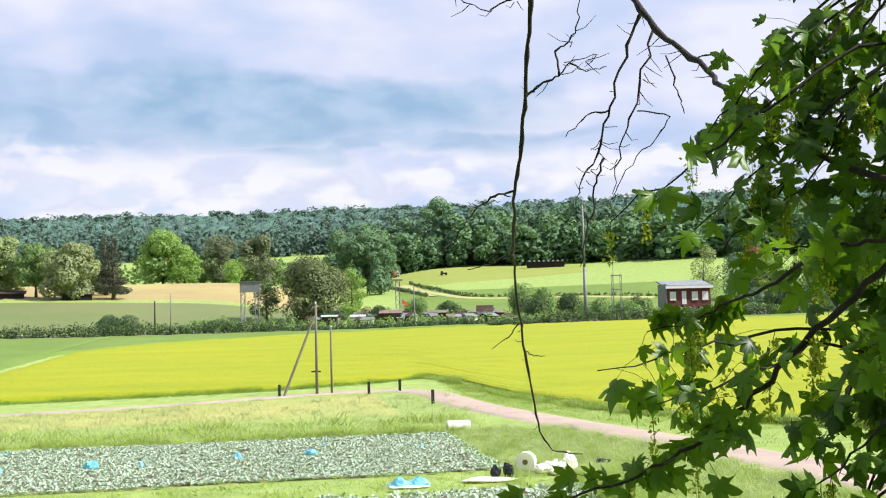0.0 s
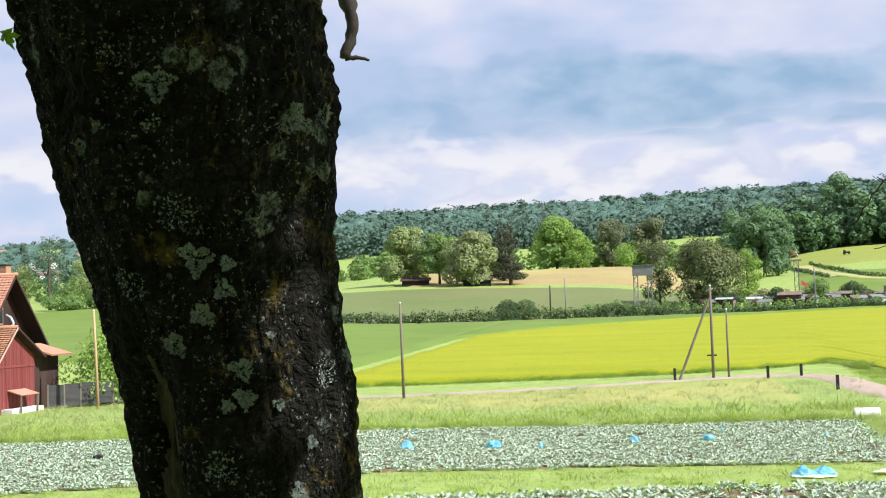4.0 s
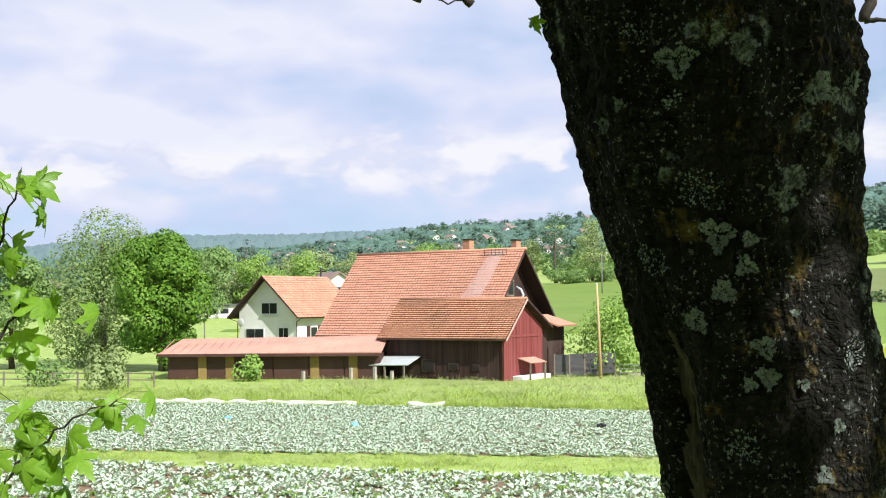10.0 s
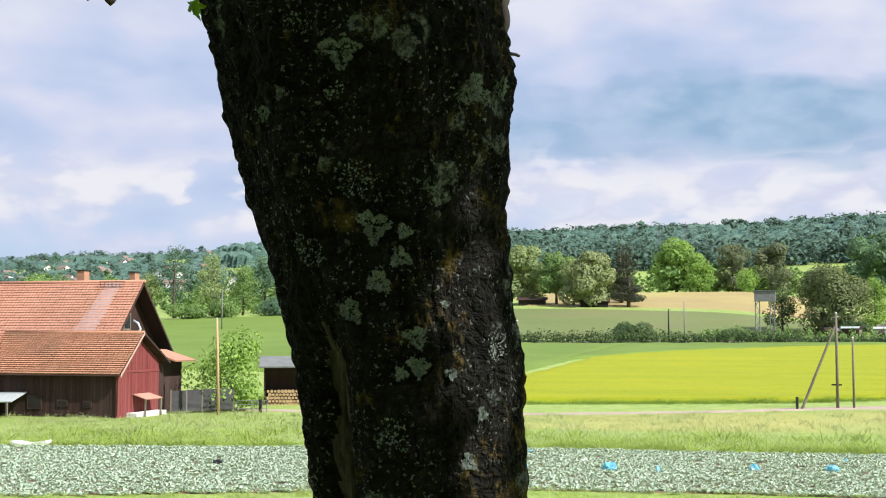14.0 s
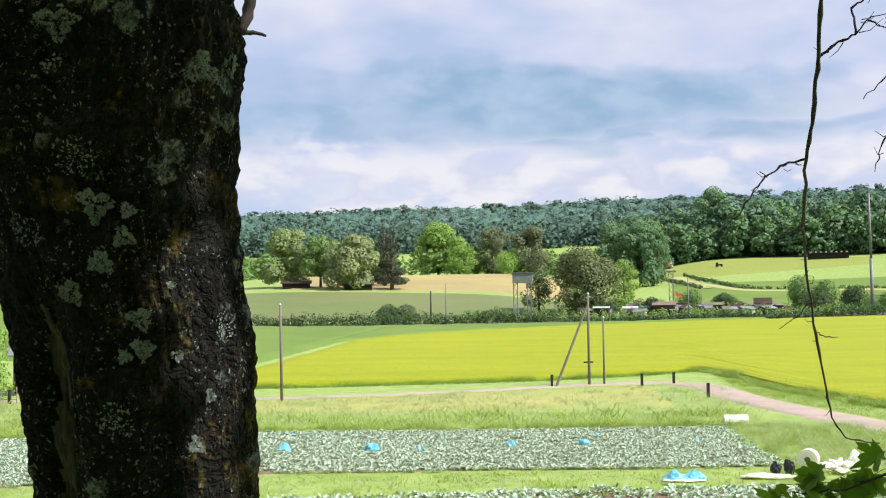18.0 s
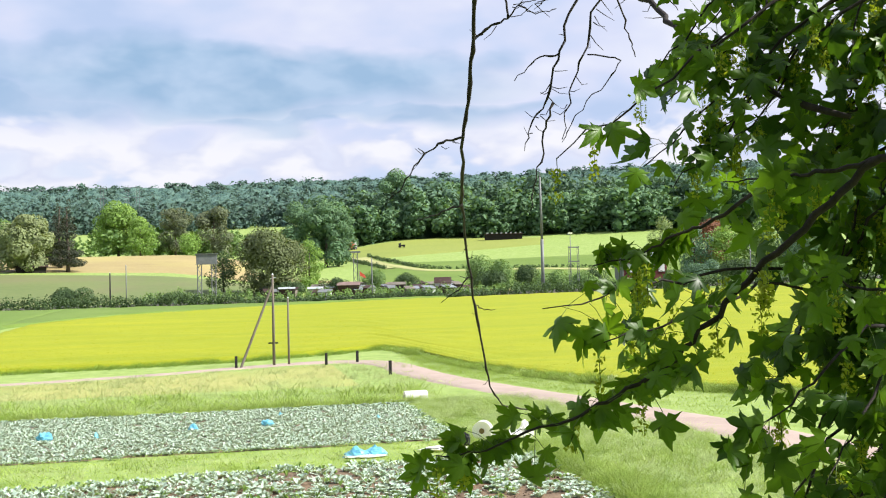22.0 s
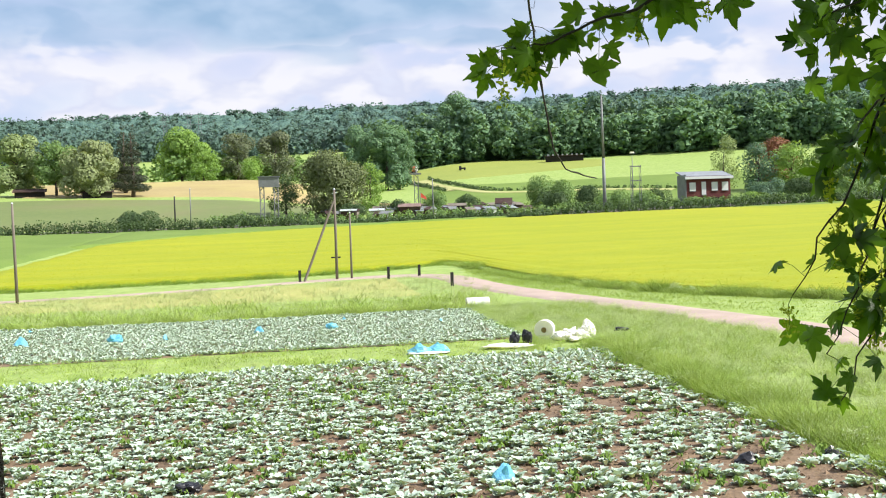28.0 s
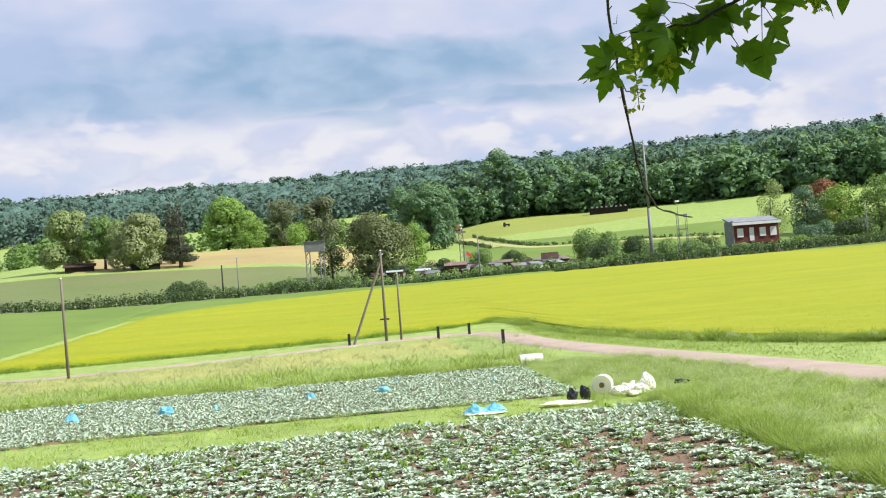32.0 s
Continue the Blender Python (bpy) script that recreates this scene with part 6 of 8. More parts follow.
def cabbage_protos(rng, kinds, leaves, rows=3):
    """Loose cabbages: cupped, wavy leaves of rows x 3 points, the inner ones upright."""
    out = []
    for _ in range(kinds):
        L = []
        for k in range(leaves):
            a = k * 2.4 + rng.uniform(-0.4, 0.4)
            f = k / leaves
            r, w = rng.uniform(0.13, 0.24) * (1 - 0.35 * f), rng.uniform(0.035, 0.085)
            root = np.array([*rng.normal(0, 0.05, 2), 0.0])
            up = 0.05 + 0.10 * f + rng.uniform(-0.02, 0.05)
            d, s = np.array([math.cos(a), math.sin(a), 0]), np.array([-math.sin(a), math.cos(a), 0])
            g = []
            for i in range(rows):
                t = i / (rows - 1)
                for q in (-1, 0, 1):
                    wide = w * (0.35, 1.0, 0.75)[i if rows == 3 else i * 2] * q
                    lift = up * math.sin(t * 1.9) + 0.03 * abs(q) * (1 if t > 0 else 0) + rng.uniform(-0.02, 0.02)
                    g.append(root + d * r * t * 1.05 + s * (wide + rng.uniform(-0.012, 0.012)) + (0, 0, 0.02 + lift * (0.75 if rows == 3 else 0.72)))
            L.append(g)
        out.append(np.array(L))
    return out


def planted_leaves(name, protos, X, Y, S, rng, mat, label, category, lift=0.03):
    """One mesh of connected leaves, each a small grid."""
    k, a = rng.integers(0, len(protos), len(X)), rng.uniform(0, math.tau, len(X))
    Z = land(X, Y) + lift
    V = []
    for i, P in enumerate(protos):
        m = np.where(k == i)[0]
        c, s = np.cos(a[m]), np.sin(a[m])
        R = np.zeros((len(m), 3, 3))
        R[:, 0, 0], R[:, 0, 1], R[:, 1, 0], R[:, 1, 1], R[:, 2, 2] = c, -s, s, c, 1
        V.append((np.einsum("nij,lvj->nlvi", R, P) * S[m][:, None, None, None] + np.stack([X[m], Y[m], Z[m]], -1)[:, None, None, :]).reshape(-1, P.shape[1], 3))
    V = np.concatenate(V)
    n, per = V.shape[:2]
    cell = np.array([(r * 3 + q, r * 3 + q + 1, r * 3 + q + 4, r * 3 + q + 3) for r in range(per // 3 - 1) for q in (0, 1)])
    I = (np.arange(n)[:, None, None] * per + cell[None]).reshape(-1)
    me = bpy.data.meshes.new(name)
    me.vertices.add(n * per)
    me.vertices.foreach_set("co", V.astype(np.float32).ravel())
    me.loops.add(len(I))
    me.loops.foreach_set("vertex_index", I.astype(np.int32))
    me.polygons.add(len(I) // 4)
    me.polygons.foreach_set("loop_start", np.arange(0, len(I), 4, dtype=np.int32))
    me.polygons.foreach_set("use_smooth", np.ones(len(I) // 4, bool))
    me.materials.append(mat)
    me.update()
    me.validate()
    return tagged(new(name, me), label, category, kind="stuff")


CAB, FARCAB = cabbage_protos(rng, 20, 15), cabbage_protos(rng, 20, 12, 2)
bedX, bedY = [], []
for j in range(190):
    y = 15.6 + j * 0.58
    x = np.arange(-75, 10.2, 0.33) + rng.uniform(-0.2, 0.2)
    yy = y + 0.16 * (x + 10) * 0.35 + rng.normal(0, 0.05, len(x))
    bedX.append(x + rng.normal(0, 0.06, len(x)))
    bedY.append(yy)
bedX, bedY = np.concatenate(bedX), np.concatenate(bedY)
top, bot, ftop = (np.interp(bedX, BX, v) for v in (nb_top, fb_bot, fb_top))
inner = (bedY > 16.2) & (bedY < top - 0.2) & (bedX < 10.1 + 0.3 * np.sin(bedY))
outer = (bedY > bot + 0.2) & (bedY < ftop - 0.2) & (bedX < 8.5)
patchy = np.array([noise.noise((x * 0.22, y * 0.22, 7.0)) for x, y in zip(bedX, bedY)])
edge = np.clip((bedX - 4) / 6, 0, 1) * np.clip((41 - bedY) / 10, 0, 1)
keep = rng.random(len(bedX)) > np.clip(0.10 + (patchy - 0.15) * 0.9 + edge * 0.4, 0.05, 0.8)
near_bed, far_bed = inner & keep, outer & (keep | (rng.random(len(bedX)) < 0.7))
size = rng.uniform(0.75, 1.2, len(bedX))
close = near_bed & (bedX > -14) & (bedY < 36)
rest = near_bed & ~close & (bedX > -48)
planted_leaves("cabbage_bed", CAB, bedX[close], bedY[close], size[close] * 0.95, rng, M["cabbage"], "rows of blue-green young cabbage plants on brown soil", "cabbages")
planted_leaves("cabbage_bed", FARCAB, bedX[rest], bedY[rest], size[rest] * 1.2, rng, M["cabbage"], "rows of blue-green young cabbage plants beside the grass strip", "cabbages")
farX = np.concatenate([bedX[far_bed], bedX[far_bed] + 0.16])
farY = np.concatenate([bedY[far_bed], bedY[far_bed] + rng.normal(0, 0.05, far_bed.sum())])
planted_leaves("cabbage_bed", FARCAB, farX, farY, rng.uniform(0.65, 1.05, len(farX)), rng, M["cabbage"], "dense rows of pale blue-green cabbages", "cabbages")
# crumbs and clods on the bare soil
cx, cy = rng.uniform(-5, 10.4, 9000), rng.uniform(16.5, 36, 9000)
ok = cy < np.interp(cx, BX, nb_top)
cx, cy = cx[ok], cy[ok]
cs = rng.uniform(0.025, 0.08, len(cx))[:, None]
cz = np.stack([cx, cy, land(cx, cy) + 0.03], -1)
ca = rng.uniform(0, math.tau, len(cx))
c1, c2 = np.stack([np.cos(ca), np.sin(ca), 0 * ca], -1) * cs, np.stack([-np.sin(ca), np.cos(ca), 0 * ca], -1) * cs
tip = cz + np.stack([0 * cx, 0 * cx, cs[:, 0] * rng.uniform(0.5, 1.0, len(cx))], -1)
tagged(quads("soil_clods", np.concatenate([np.stack([cz - c1, cz - c2, cz + c1, tip], 1), np.stack([cz + c1, cz + c2, cz - c1, tip], 1)]), M["soil"]), "crumbled brown clods of dry soil", "soil", kind="stuff")
WEED = plant_protos(rng, 8, 7, 0.20, 0.22, 0.07)
wx, wy = rng.uniform(-30, 10, 1800), rng.uniform(16.5, 41, 1800)
ok = wy < np.interp(wx, BX, nb_top)
tagged(quads("weeds", planted(WEED, wx[ok], wy[ok], rng.uniform(0.4, 0.9, ok.sum()), rng), M["weed"]), "bright green weeds between the cabbages", "weeds", kind="stuff")


def blades(X, Y, height, width, rng, lift=0.0, bend=0.35):
    n = len(X)
    a = rng.uniform(0, math.tau, n)
    Z = land(X, Y) + lift
    wave = np.array([noise.noise((x * 0.55, y * 0.55, 2.0)) + 0.6 * noise.noise((x * 1.7, y * 1.7, 5.0)) for x, y in zip(X, Y)])
    h = height * rng.uniform(0.5, 1.2, n) * np.clip(1 + 0.9 * wave, 0.35, 1.9)
    w = width * rng.uniform(0.6, 1.3, n)
    s = np.stack([np.cos(a), np.sin(a), np.zeros(n)], -1)
    lean = np.stack([rng.normal(0, bend, n), rng.normal(0, bend, n), np.ones(n)], -1) * h[:, None]
    p = np.stack([X, Y, Z - 0.02], -1)
    return np.stack([p - s * w[:, None] / 2, p + s * w[:, None] / 2, p + lean + s * w[:, None] * 0.12, p + lean - s * w[:, None] * 0.12], 1)


def tufts(rng, n, region, per=7, spread=0.16):
    """Blade feet in tufts; region gives random (x, y)."""
    cx, cy = region(n)
    X = np.repeat(cx, per) + rng.normal(0, spread, n * per)
    Y = np.repeat(cy, per) + rng.normal(0, spread, n * per)
    return X, Y


def grass(name, n, region, height, width, mat, label, seed, per=7, spread=0.16, bend=0.9):
    r = np.random.default_rng(seed)
    X, Y = tufts(r, n, lambda k: region(r, k), per, spread)
    return tagged(quads(name, blades(X, Y, height, width, r, bend=bend), M[mat]), label, "grass", kind="stuff")


def strip_region(r, k):
    x = r.uniform(-70, 9.5, k)
    lo, hi = np.interp(x, BX, nb_top), np.interp(x, BX, fb_bot)
    return x, lo - 0.1 + (hi - lo + 0.2) * r.random(k)


grass("grass_strip", 3000, strip_region, 0.13, 0.016, "lush", "lush grass strip between the two cabbage beds", 41)


def right_region(r, k):
    y = r.uniform(15, 64, k)
    rx = np.interp(y, [8, 20, 31, 40, 49.5, 59, 69], [17.5, 19, 20.2, 20.3, 19.2, 17.4, 15.4]) - 1.8
    lo = np.where(y > 44, 8.8, 10.3)
    return lo + (rx - lo) * r.random(k) ** 1.1, y


grass("grass_bank", 4000, right_region, 0.12, 0.013, "lush", "tall lush grass bank beside the cabbage bed", 42)
grass("grass_bank", 1200, right_region, 0.20, 0.009, "tall", "pale seeding grass heads in the bank", 43)
grass("grass_bank", 900, lambda r, k: (r.normal(10.5, 0.35, k), r.uniform(15, 43, k)), 0.26, 0.018, "verge", "dark grass edge of the cabbage bed", 44)


def beyond_region(r, k):
    x = r.uniform(-75, 11, k)
    return x, np.interp(x, BX, fb_top) + 11 * r.random(k) ** 1.3


grass("tall_grass", 3200, beyond_region, 0.20, 0.02, "tall", "tall pale seeding grass beyond the cabbages", 45, spread=0.25)
grass("tall_grass", 3200, lambda r, k: (lambda x: (x, np.interp(x, BX, fb_top) + np.abs(r.normal(0.3, 0.6, k))))(r.uniform(-75, 10, k)), 0.28, 0.03, "lush", "green grass edge of the far cabbage bed", 46)


def meadow_region(r, k):
    x = r.uniform(-60, 13, k)
    lo = np.interp(x, BX, fb_top) + 10
    hi = np.interp(x, [-62, -45, -21, -10, -2, 5, 9.6], [82, 84.5, 85.6, 91.5, 97, 101, 102])
    return x, lo + (hi - lo) * r.random(k)


grass("meadow_grass", 4000, meadow_region, 0.12, 0.03, "tall", "short dry pasture grass with seed heads", 47, per=6, spread=0.4)


def verge_region(r, k):
    x = r.uniform(-60, 36, k)
    y = np.interp(x, YX, y_near)
    t = r.random(k)
    return x + np.where(x > 15, -0.9 * t, 0), y - 1.3 * t


grass("verge", 2200, verge_region, 0.30, 0.03, "verge", "rough green verge at the crop's edge", 48, spread=0.3)


def wedge_region(r, k):
    y = r.uniform(28, 108, k)
    lo = np.interp(y, [20, 31, 40, 49.5, 59, 69, 79, 88, 104], [19, 20.2, 20.3, 19.2, 17.4, 15.4, 13.6, 12.7, 12.4]) + 1.8
    hi = np.interp(y, [28, 40, 48, 58, 65, 76, 92, 112], [70, 60, 40, 30, 25, 20.5, 18, 15.5])
    return lo + (hi - lo) * r.random(k), y


grass("roadside_grass", 3500, wedge_region, 0.14, 0.025, "mown", "bright mown grass between road and crop", 49, per=6, spread=0.35)


def canopy_quads(n, region, mat, name, label, seed, height, size):
    r = np.random.default_rng(seed)
    X, Y = region(r, n)
    C = np.stack([X, Y, land(X, Y) + height + r.normal(0, 0.06, n)], -1)
    u, w = r.normal(0, 1, (n, 3)), r.normal(0, 1, (n, 3))
    u[:, 2] *= 0.25
    w[:, 2] *= 0.25
    u *= (size * r.uniform(0.6, 1.3, n) / np.linalg.norm(u, axis=1))[:, None]
    w *= (size * r.uniform(0.4, 1.0, n) / np.linalg.norm(w, axis=1))[:, None]
    return tagged(quads(name, np.stack([C - u, C - w, C + u, C + w], 1), M[mat]), label, "crop", kind="stuff")


M["petal"] = foliage("crop_flower", (0.195, 0.245, 0.002), (0.29, 0.30, 0.004), 0.2, 0.9)


def yellow_region(r, k):
    x = r.uniform(-30, 70, k)
    lo = np.interp(x, YX, y_near)
    return x, lo + 0.8 + 75 * r.random(k) ** 1.7


canopy_quads(30000, yellow_region, "petal", "crop_heads", "yellow-green flowering heads of the crop", 51, 0.36, 0.06)


# tussocks that stand out of the even grass
def tussocks(name, n, region, per, height, width, spread, mat, label, seed):
    r = np.random.default_rng(seed)
    X, Y = region(r, n)
    k = r.uniform(0.55, 1.25, n)
    bx = np.repeat(X, per) + r.normal(0, 1, n * per) * np.repeat(k, per) * spread
    by = np.repeat(Y, per) + r.normal(0, 1, n * per) * np.repeat(k, per) * spread
    Q = blades(bx, by, height, width, r, bend=0.95)
    Q[:, 2:, :] = Q[:, 1::-1, :] + (Q[:, 2:, :] - Q[:, 1::-1, :]) * np.repeat(k, per)[:, None, None]
    return tagged(quads(name, Q, M[mat]), label, "grass", kind="stuff")


tussocks("grass_tussocks", 700, right_region, 50, 0.34, 0.012, 0.20, "lush", "thick grass tussocks on the bank", 61)
tussocks("grass_tussocks", 420, lambda r, k: (np.abs(r.normal(0, 0.6, k)) + 10.55, r.uniform(15, 43, k)), 60, 0.40, 0.012, 0.18, "lush", "overhanging grass tussocks at the bed's edge", 62)
tussocks("grass_tussocks", 200, strip_region, 40, 0.28, 0.018, 0.25, "lush", "thick grass tussocks between the beds", 63)
tussocks("grass_tussocks", 240, lambda r, k: (lambda x: (x, np.interp(x, BX, fb_top) + np.abs(r.normal(0.4, 0.7, k))))(r.uniform(-60, 10, k)), 30, 0.42, 0.035, 0.35, "lush", "tall green tussocks beyond the far bed", 64)


def crop_corner(r, k):
    x = r.uniform(14.5, 33, k)
    return x - 0.6 * r.random(k), np.interp(x, YX, y_near) - 0.4 * r.random(k)


tussocks("verge_tussocks", 520, crop_corner, 34, 0.40, 0.035, 0.40, "lush", "rough green tussocks at the crop's corner", 65)
tussocks("verge_tussocks", 300, lambda r, k: (lambda x: (x, np.interp(x, YX, y_near) + r.normal(0.2, 0.3, k)))(r.uniform(-58, 14, k)), 26, 0.36, 0.04, 0.4, "verge", "green tussocks along the crop's edge", 66)


tussocks("grass_tussocks", 420, beyond_region, 34, 0.42, 0.03, 0.40, "lush", "green clumps in the pale grass beyond the far bed", 69)
tussocks("grass_tussocks", 110, beyond_region, 34, 0.50, 0.035, 0.55, "verge", "dark green weed clumps in the pale grass", 70)
tussocks("seed_tussocks", 700, meadow_region, 26, 0.34, 0.03, 0.45, "tall", "pale seeding tussocks of the pasture", 71)


# short leafy growth between the blades
def sward(name, n, region, height, size, mat, label, seed):
    r = np.random.default_rng(seed)
    X, Y = region(r, n)
    lump_h = np.array([max(0.0, noise.noise((x * 0.9, y * 0.9, 1.0)) + 0.5 * noise.noise((x * 2.3, y * 2.3, 4.0))) for x, y in zip(X, Y)])
    thick = r.random(n) < 0.22 + 1.7 * lump_h
    X, Y, lump_h, n = X[thick], Y[thick], lump_h[thick], int(thick.sum())
    C = np.stack([X, Y, land(X, Y) + 0.015 + (0.25 + lump_h) * height * r.uniform(0.4, 1.0, n)], -1)
    u, w = r.normal(0, 1, (n, 3)), r.normal(0, 1, (n, 3))
    u *= (size * r.uniform(0.6, 1.5, n) / np.linalg.norm(u, axis=1))[:, None]
    w *= (size * r.uniform(0.2, 0.5, n) / np.linalg.norm(w, axis=1))[:, None]
    return tagged(quads(name, np.stack([C - u, C - w, C + u, C + w], 1), M[mat]), label, "grass", kind="stuff")


sward("grass_sward", 52000, right_region, 0.28, 0.035, "lush", "dense leafy sward on the bank", 81)
sward("grass_sward", 90000, right_region, 0.52, 0.028, "heads", "pale grass heads over the bank", 82)
sward("grass_sward", 16000, crop_corner, 0.55, 0.06, "heads", "pale grass heads at the crop's corner", 87)
sward("grass_sward", 26000, strip_region, 0.24, 0.045, "lush", "dense leafy sward between the beds", 83)
sward("grass_sward", 30000, beyond_region, 0.34, 0.06, "tall", "pale seeding sward beyond the far bed", 84)
sward("grass_sward", 30000, lambda r, k: (lambda x: (x, np.interp(x, BX, fb_top) + 0.3 + 26 * r.random(k) ** 1.4))(r.uniform(-75, -24, k)), 0.30, 0.07, "mown", "fresh green grass before the barn", 86)
sward("grass_sward", 18000, wedge_region, 0.16, 0.06, "mown", "bright leafy sward beside the road", 85)
# dark and pale clumps put the bank's shade contrast into leaf colour
tussocks("grass_tussocks", 300, right_region, 60, 0.30, 0.013, 0.14, "verge", "grass clumps on the bank, darker green for shaded tussocks", 72)
tussocks("grass_tussocks", 600, right_region, 60, 0.32, 0.012, 0.13, "heads", "pale heading grass clumps on the bank", 73)
tussocks("grass_tussocks", 260, lambda r, k: (np.abs(r.normal(0, 0.5, k)) + 10.3, r.uniform(15, 43, k)), 60, 0.34, 0.013, 0.13, "verge", "dark ragged grass clumps at the bed's edge", 74)
tussocks("verge_tussocks", 160, crop_corner, 40, 0.55, 0.035, 0.30, "verge", "dark green clumps at the crop's corner", 75)
tussocks("seed_tussocks", 320, right_region, 34, 0.34, 0.010, 0.22, "tall", "pale seeding tussocks on the bank", 67)
tussocks("seed_tussocks", 160, strip_region, 30, 0.30, 0.014, 0.25, "tall", "pale seeding tussocks between the beds", 68)


# ---- plastic on the field ----
def lump(name, x, y, sx, sy, sz, mat, label, category, seed, group="", detail=3, rz=0.0, squash=1.0, tent=False):
    """A crumpled plastic thing resting on the ground."""
    b = bmesh.new()
    bmesh.ops.create_icosphere(b, subdivisions=detail, radius=1.0)
    for v in b.verts:
        p = v.co.copy()
        d = 1 + 0.30 * noise.noise(p * 1.5 + Vector((seed * 3.1, 0, 0))) + 0.16 * noise.noise(p * 4.5 + Vector((0, seed * 1.7, 0))) + 0.08 * noise.noise(p * 9.0)
        v.co = Vector((p.x * sx * d, p.y * sy * d, max(-0.02, (p.z * 0.5 + 0.42) * sz * d * squash)))
        if tent:
            rho = math.hypot(p.x, p.y)
            v.co.z = max(-0.02, sz * (1.05 - rho) ** 0.9 * (0.75 + 0.5 * d * noise.noise(p * 2.5 + Vector((seed, 0, 0))) + 0.25)) if p.z > 0 else -0.02
    ob = part(name, b, mat, None)
    ob.matrix_world = pose(x, y, land_at(x, y) + 0.03, rz=rz)
    return tagged(ob, label, category, group)


for i, (x, y, s) in enumerate(((-11.8, 51.7, 1.0), (-7.9, 51.6, 0.95), (-5.9, 51.9, 0.6), (-2.0, 53.5, 0.85), (1.2, 54.0, 0.75), (-35.2, 44.0, 0.7), (-12.9, 58.6, 0.5), (-42.9, 43.6, 0.55), (1.9, 58.5, 0.45), (6.3, 55.5, 0.45))):
    lump("plastic_bag", x, y, 0.36 * s, 0.28 * s, 0.44 * s, M["bluebag"], "crumpled pale blue plastic bag lying among cabbages", "bag", i + 1, "blue bags on the field", rz=i * 47.0, tent=i % 3 != 1)
lump("plastic_bag", 4.1, 42.7, 0.50, 0.34, 0.36, M["bluebag"], "large knotted blue plastic bag, standing upright", "bag", 21, "blue bags on the field", tent=True)
lump("plastic_bag", 4.75, 42.8, 0.46, 0.34, 0.40, M["bluebag"], "large knotted blue plastic bag, standing upright", "bag", 22, "blue bags on the field", tent=True)
lump("plastic_sheet", 4.4, 42.5, 0.75, 0.4, 0.07, M["film"], "white plastic sheet under the blue bags", "plastic sheet", 23)
lump("plastic_bag", 3.5, 20.8, 0.26, 0.2, 0.42, M["bluebag"], "small torn blue plastic bag in the bed", "bag", 24, "blue bags on the field", tent=True)
lump("plastic_bag", -2.1, 21.3, 0.26, 0.2, 0.24, M["blackbag"], "crumpled black plastic bag among cabbages", "bag", 25)
lump("plastic_bag", 8.2, 21.3, 0.3, 0.2, 0.22, M["blackbag"], "crumpled black plastic scrap among cabbages", "bag", 26, tent=True)
lump("plastic_bag", 9.8, 21.2, 0.25, 0.2, 0.26, M["blackbag"], "crumpled black plastic scrap at the bed's edge", "bag", 27, tent=True)
lump("plastic_bag", -25.0, 49.0, 0.22, 0.2, 0.26, M["blackbag"], "small black plastic bag on the far bed", "bag", 28)
lump("plastic_bag", 7.75, 43.9, 0.18, 0.16, 0.5, M["blackbag"], "black plastic bag standing on the sheet", "bag", 29)
lump("plastic_bag", 8.25, 44.0, 0.2, 0.16, 0.55, M["blackbag"], "black plastic bag standing on the sheet", "bag", 30)
lump("plastic_bag", 12.7, 47.3, 0.3, 0.2, 0.2, M["blackbag"], "flat black plastic scrap in the grass", "bag", 31)
lump("plastic_sheet", 7.4, 43.2, 0.95, 0.45, 0.16, M["film"], "crumpled white plastic sheet on the grass", "plastic sheet", 32)
for i, (x, y, sx, sy, sz) in enumerate(((9.75, 45.0, 0.36, 0.28, 0.34), (10.15, 45.3, 0.42, 0.3, 0.46), (10.52, 45.05, 0.34, 0.26, 0.36), (10.85, 45.4, 0.32, 0.3, 0.66), (10.25, 44.8, 0.72, 0.26, 0.18))):
    lump("plastic_sheet", x, y, sx, sy, sz, M["film"], "bunched white plastic film heaped at the bed's edge", "plastic sheet", 33 + i, "heap of white film", rz=i * 63.0, detail=4)
lump("plastic_sheet", 8.6, 64.2, 0.9, 0.5, 0.12, M["film"], "flat strip of white crop fleece", "plastic sheet", 35)


def film_roll(x, y, r, w, rz, label):
    t = empty("film_roll", pose(x, y, land_at(x, y) + r + 0.02, rz=rz), label, "roll")
    b = tube([(-w / 2, 0, 0), (-w / 2 + 0.02, 0, 0), (w / 2 - 0.02, 0, 0), (w / 2, 0, 0)], [r * 0.96, r, r, r * 0.96], 28)
    part("film", b, M["film"], t, smooth=False)
    part("core", tube([(-w / 2 - 0.01, 0, 0), (w / 2 + 0.01, 0, 0)], r * 0.28, 14), M["ochre"], t, "brown cardboard core")


film_roll(9.25, 45.7, 0.38, 0.5, 70, "thick roll of white plastic film on the grass")
film_roll(9.3, 64.4, 0.27, 1.25, 8, "long white roll of crop fleece in the grass")
# pale fleece along the far edge of the bed
fx = np.arange(-58, -36, 0.5)
fy = np.interp(fx, BX, fb_top) + 0.25
for run in (fx[fx < -42.4], fx[(fx > -39.6) & (fx < -37)]):
    P = [(x, float(np.interp(x, BX, fb_top)) + 0.25 + 0.08 * math.sin(x * 2.1), 0.13 + 0.04 * math.sin(x * 3.3)) for x in run]
    tagged(part("crop_fleece", tube(P, [0.15 + 0.05 * math.sin(k * 1.9) for k in range(len(P))], 8), M["film"], None, smooth=True), "gathered white crop fleece along the bed's edge", "fleece")

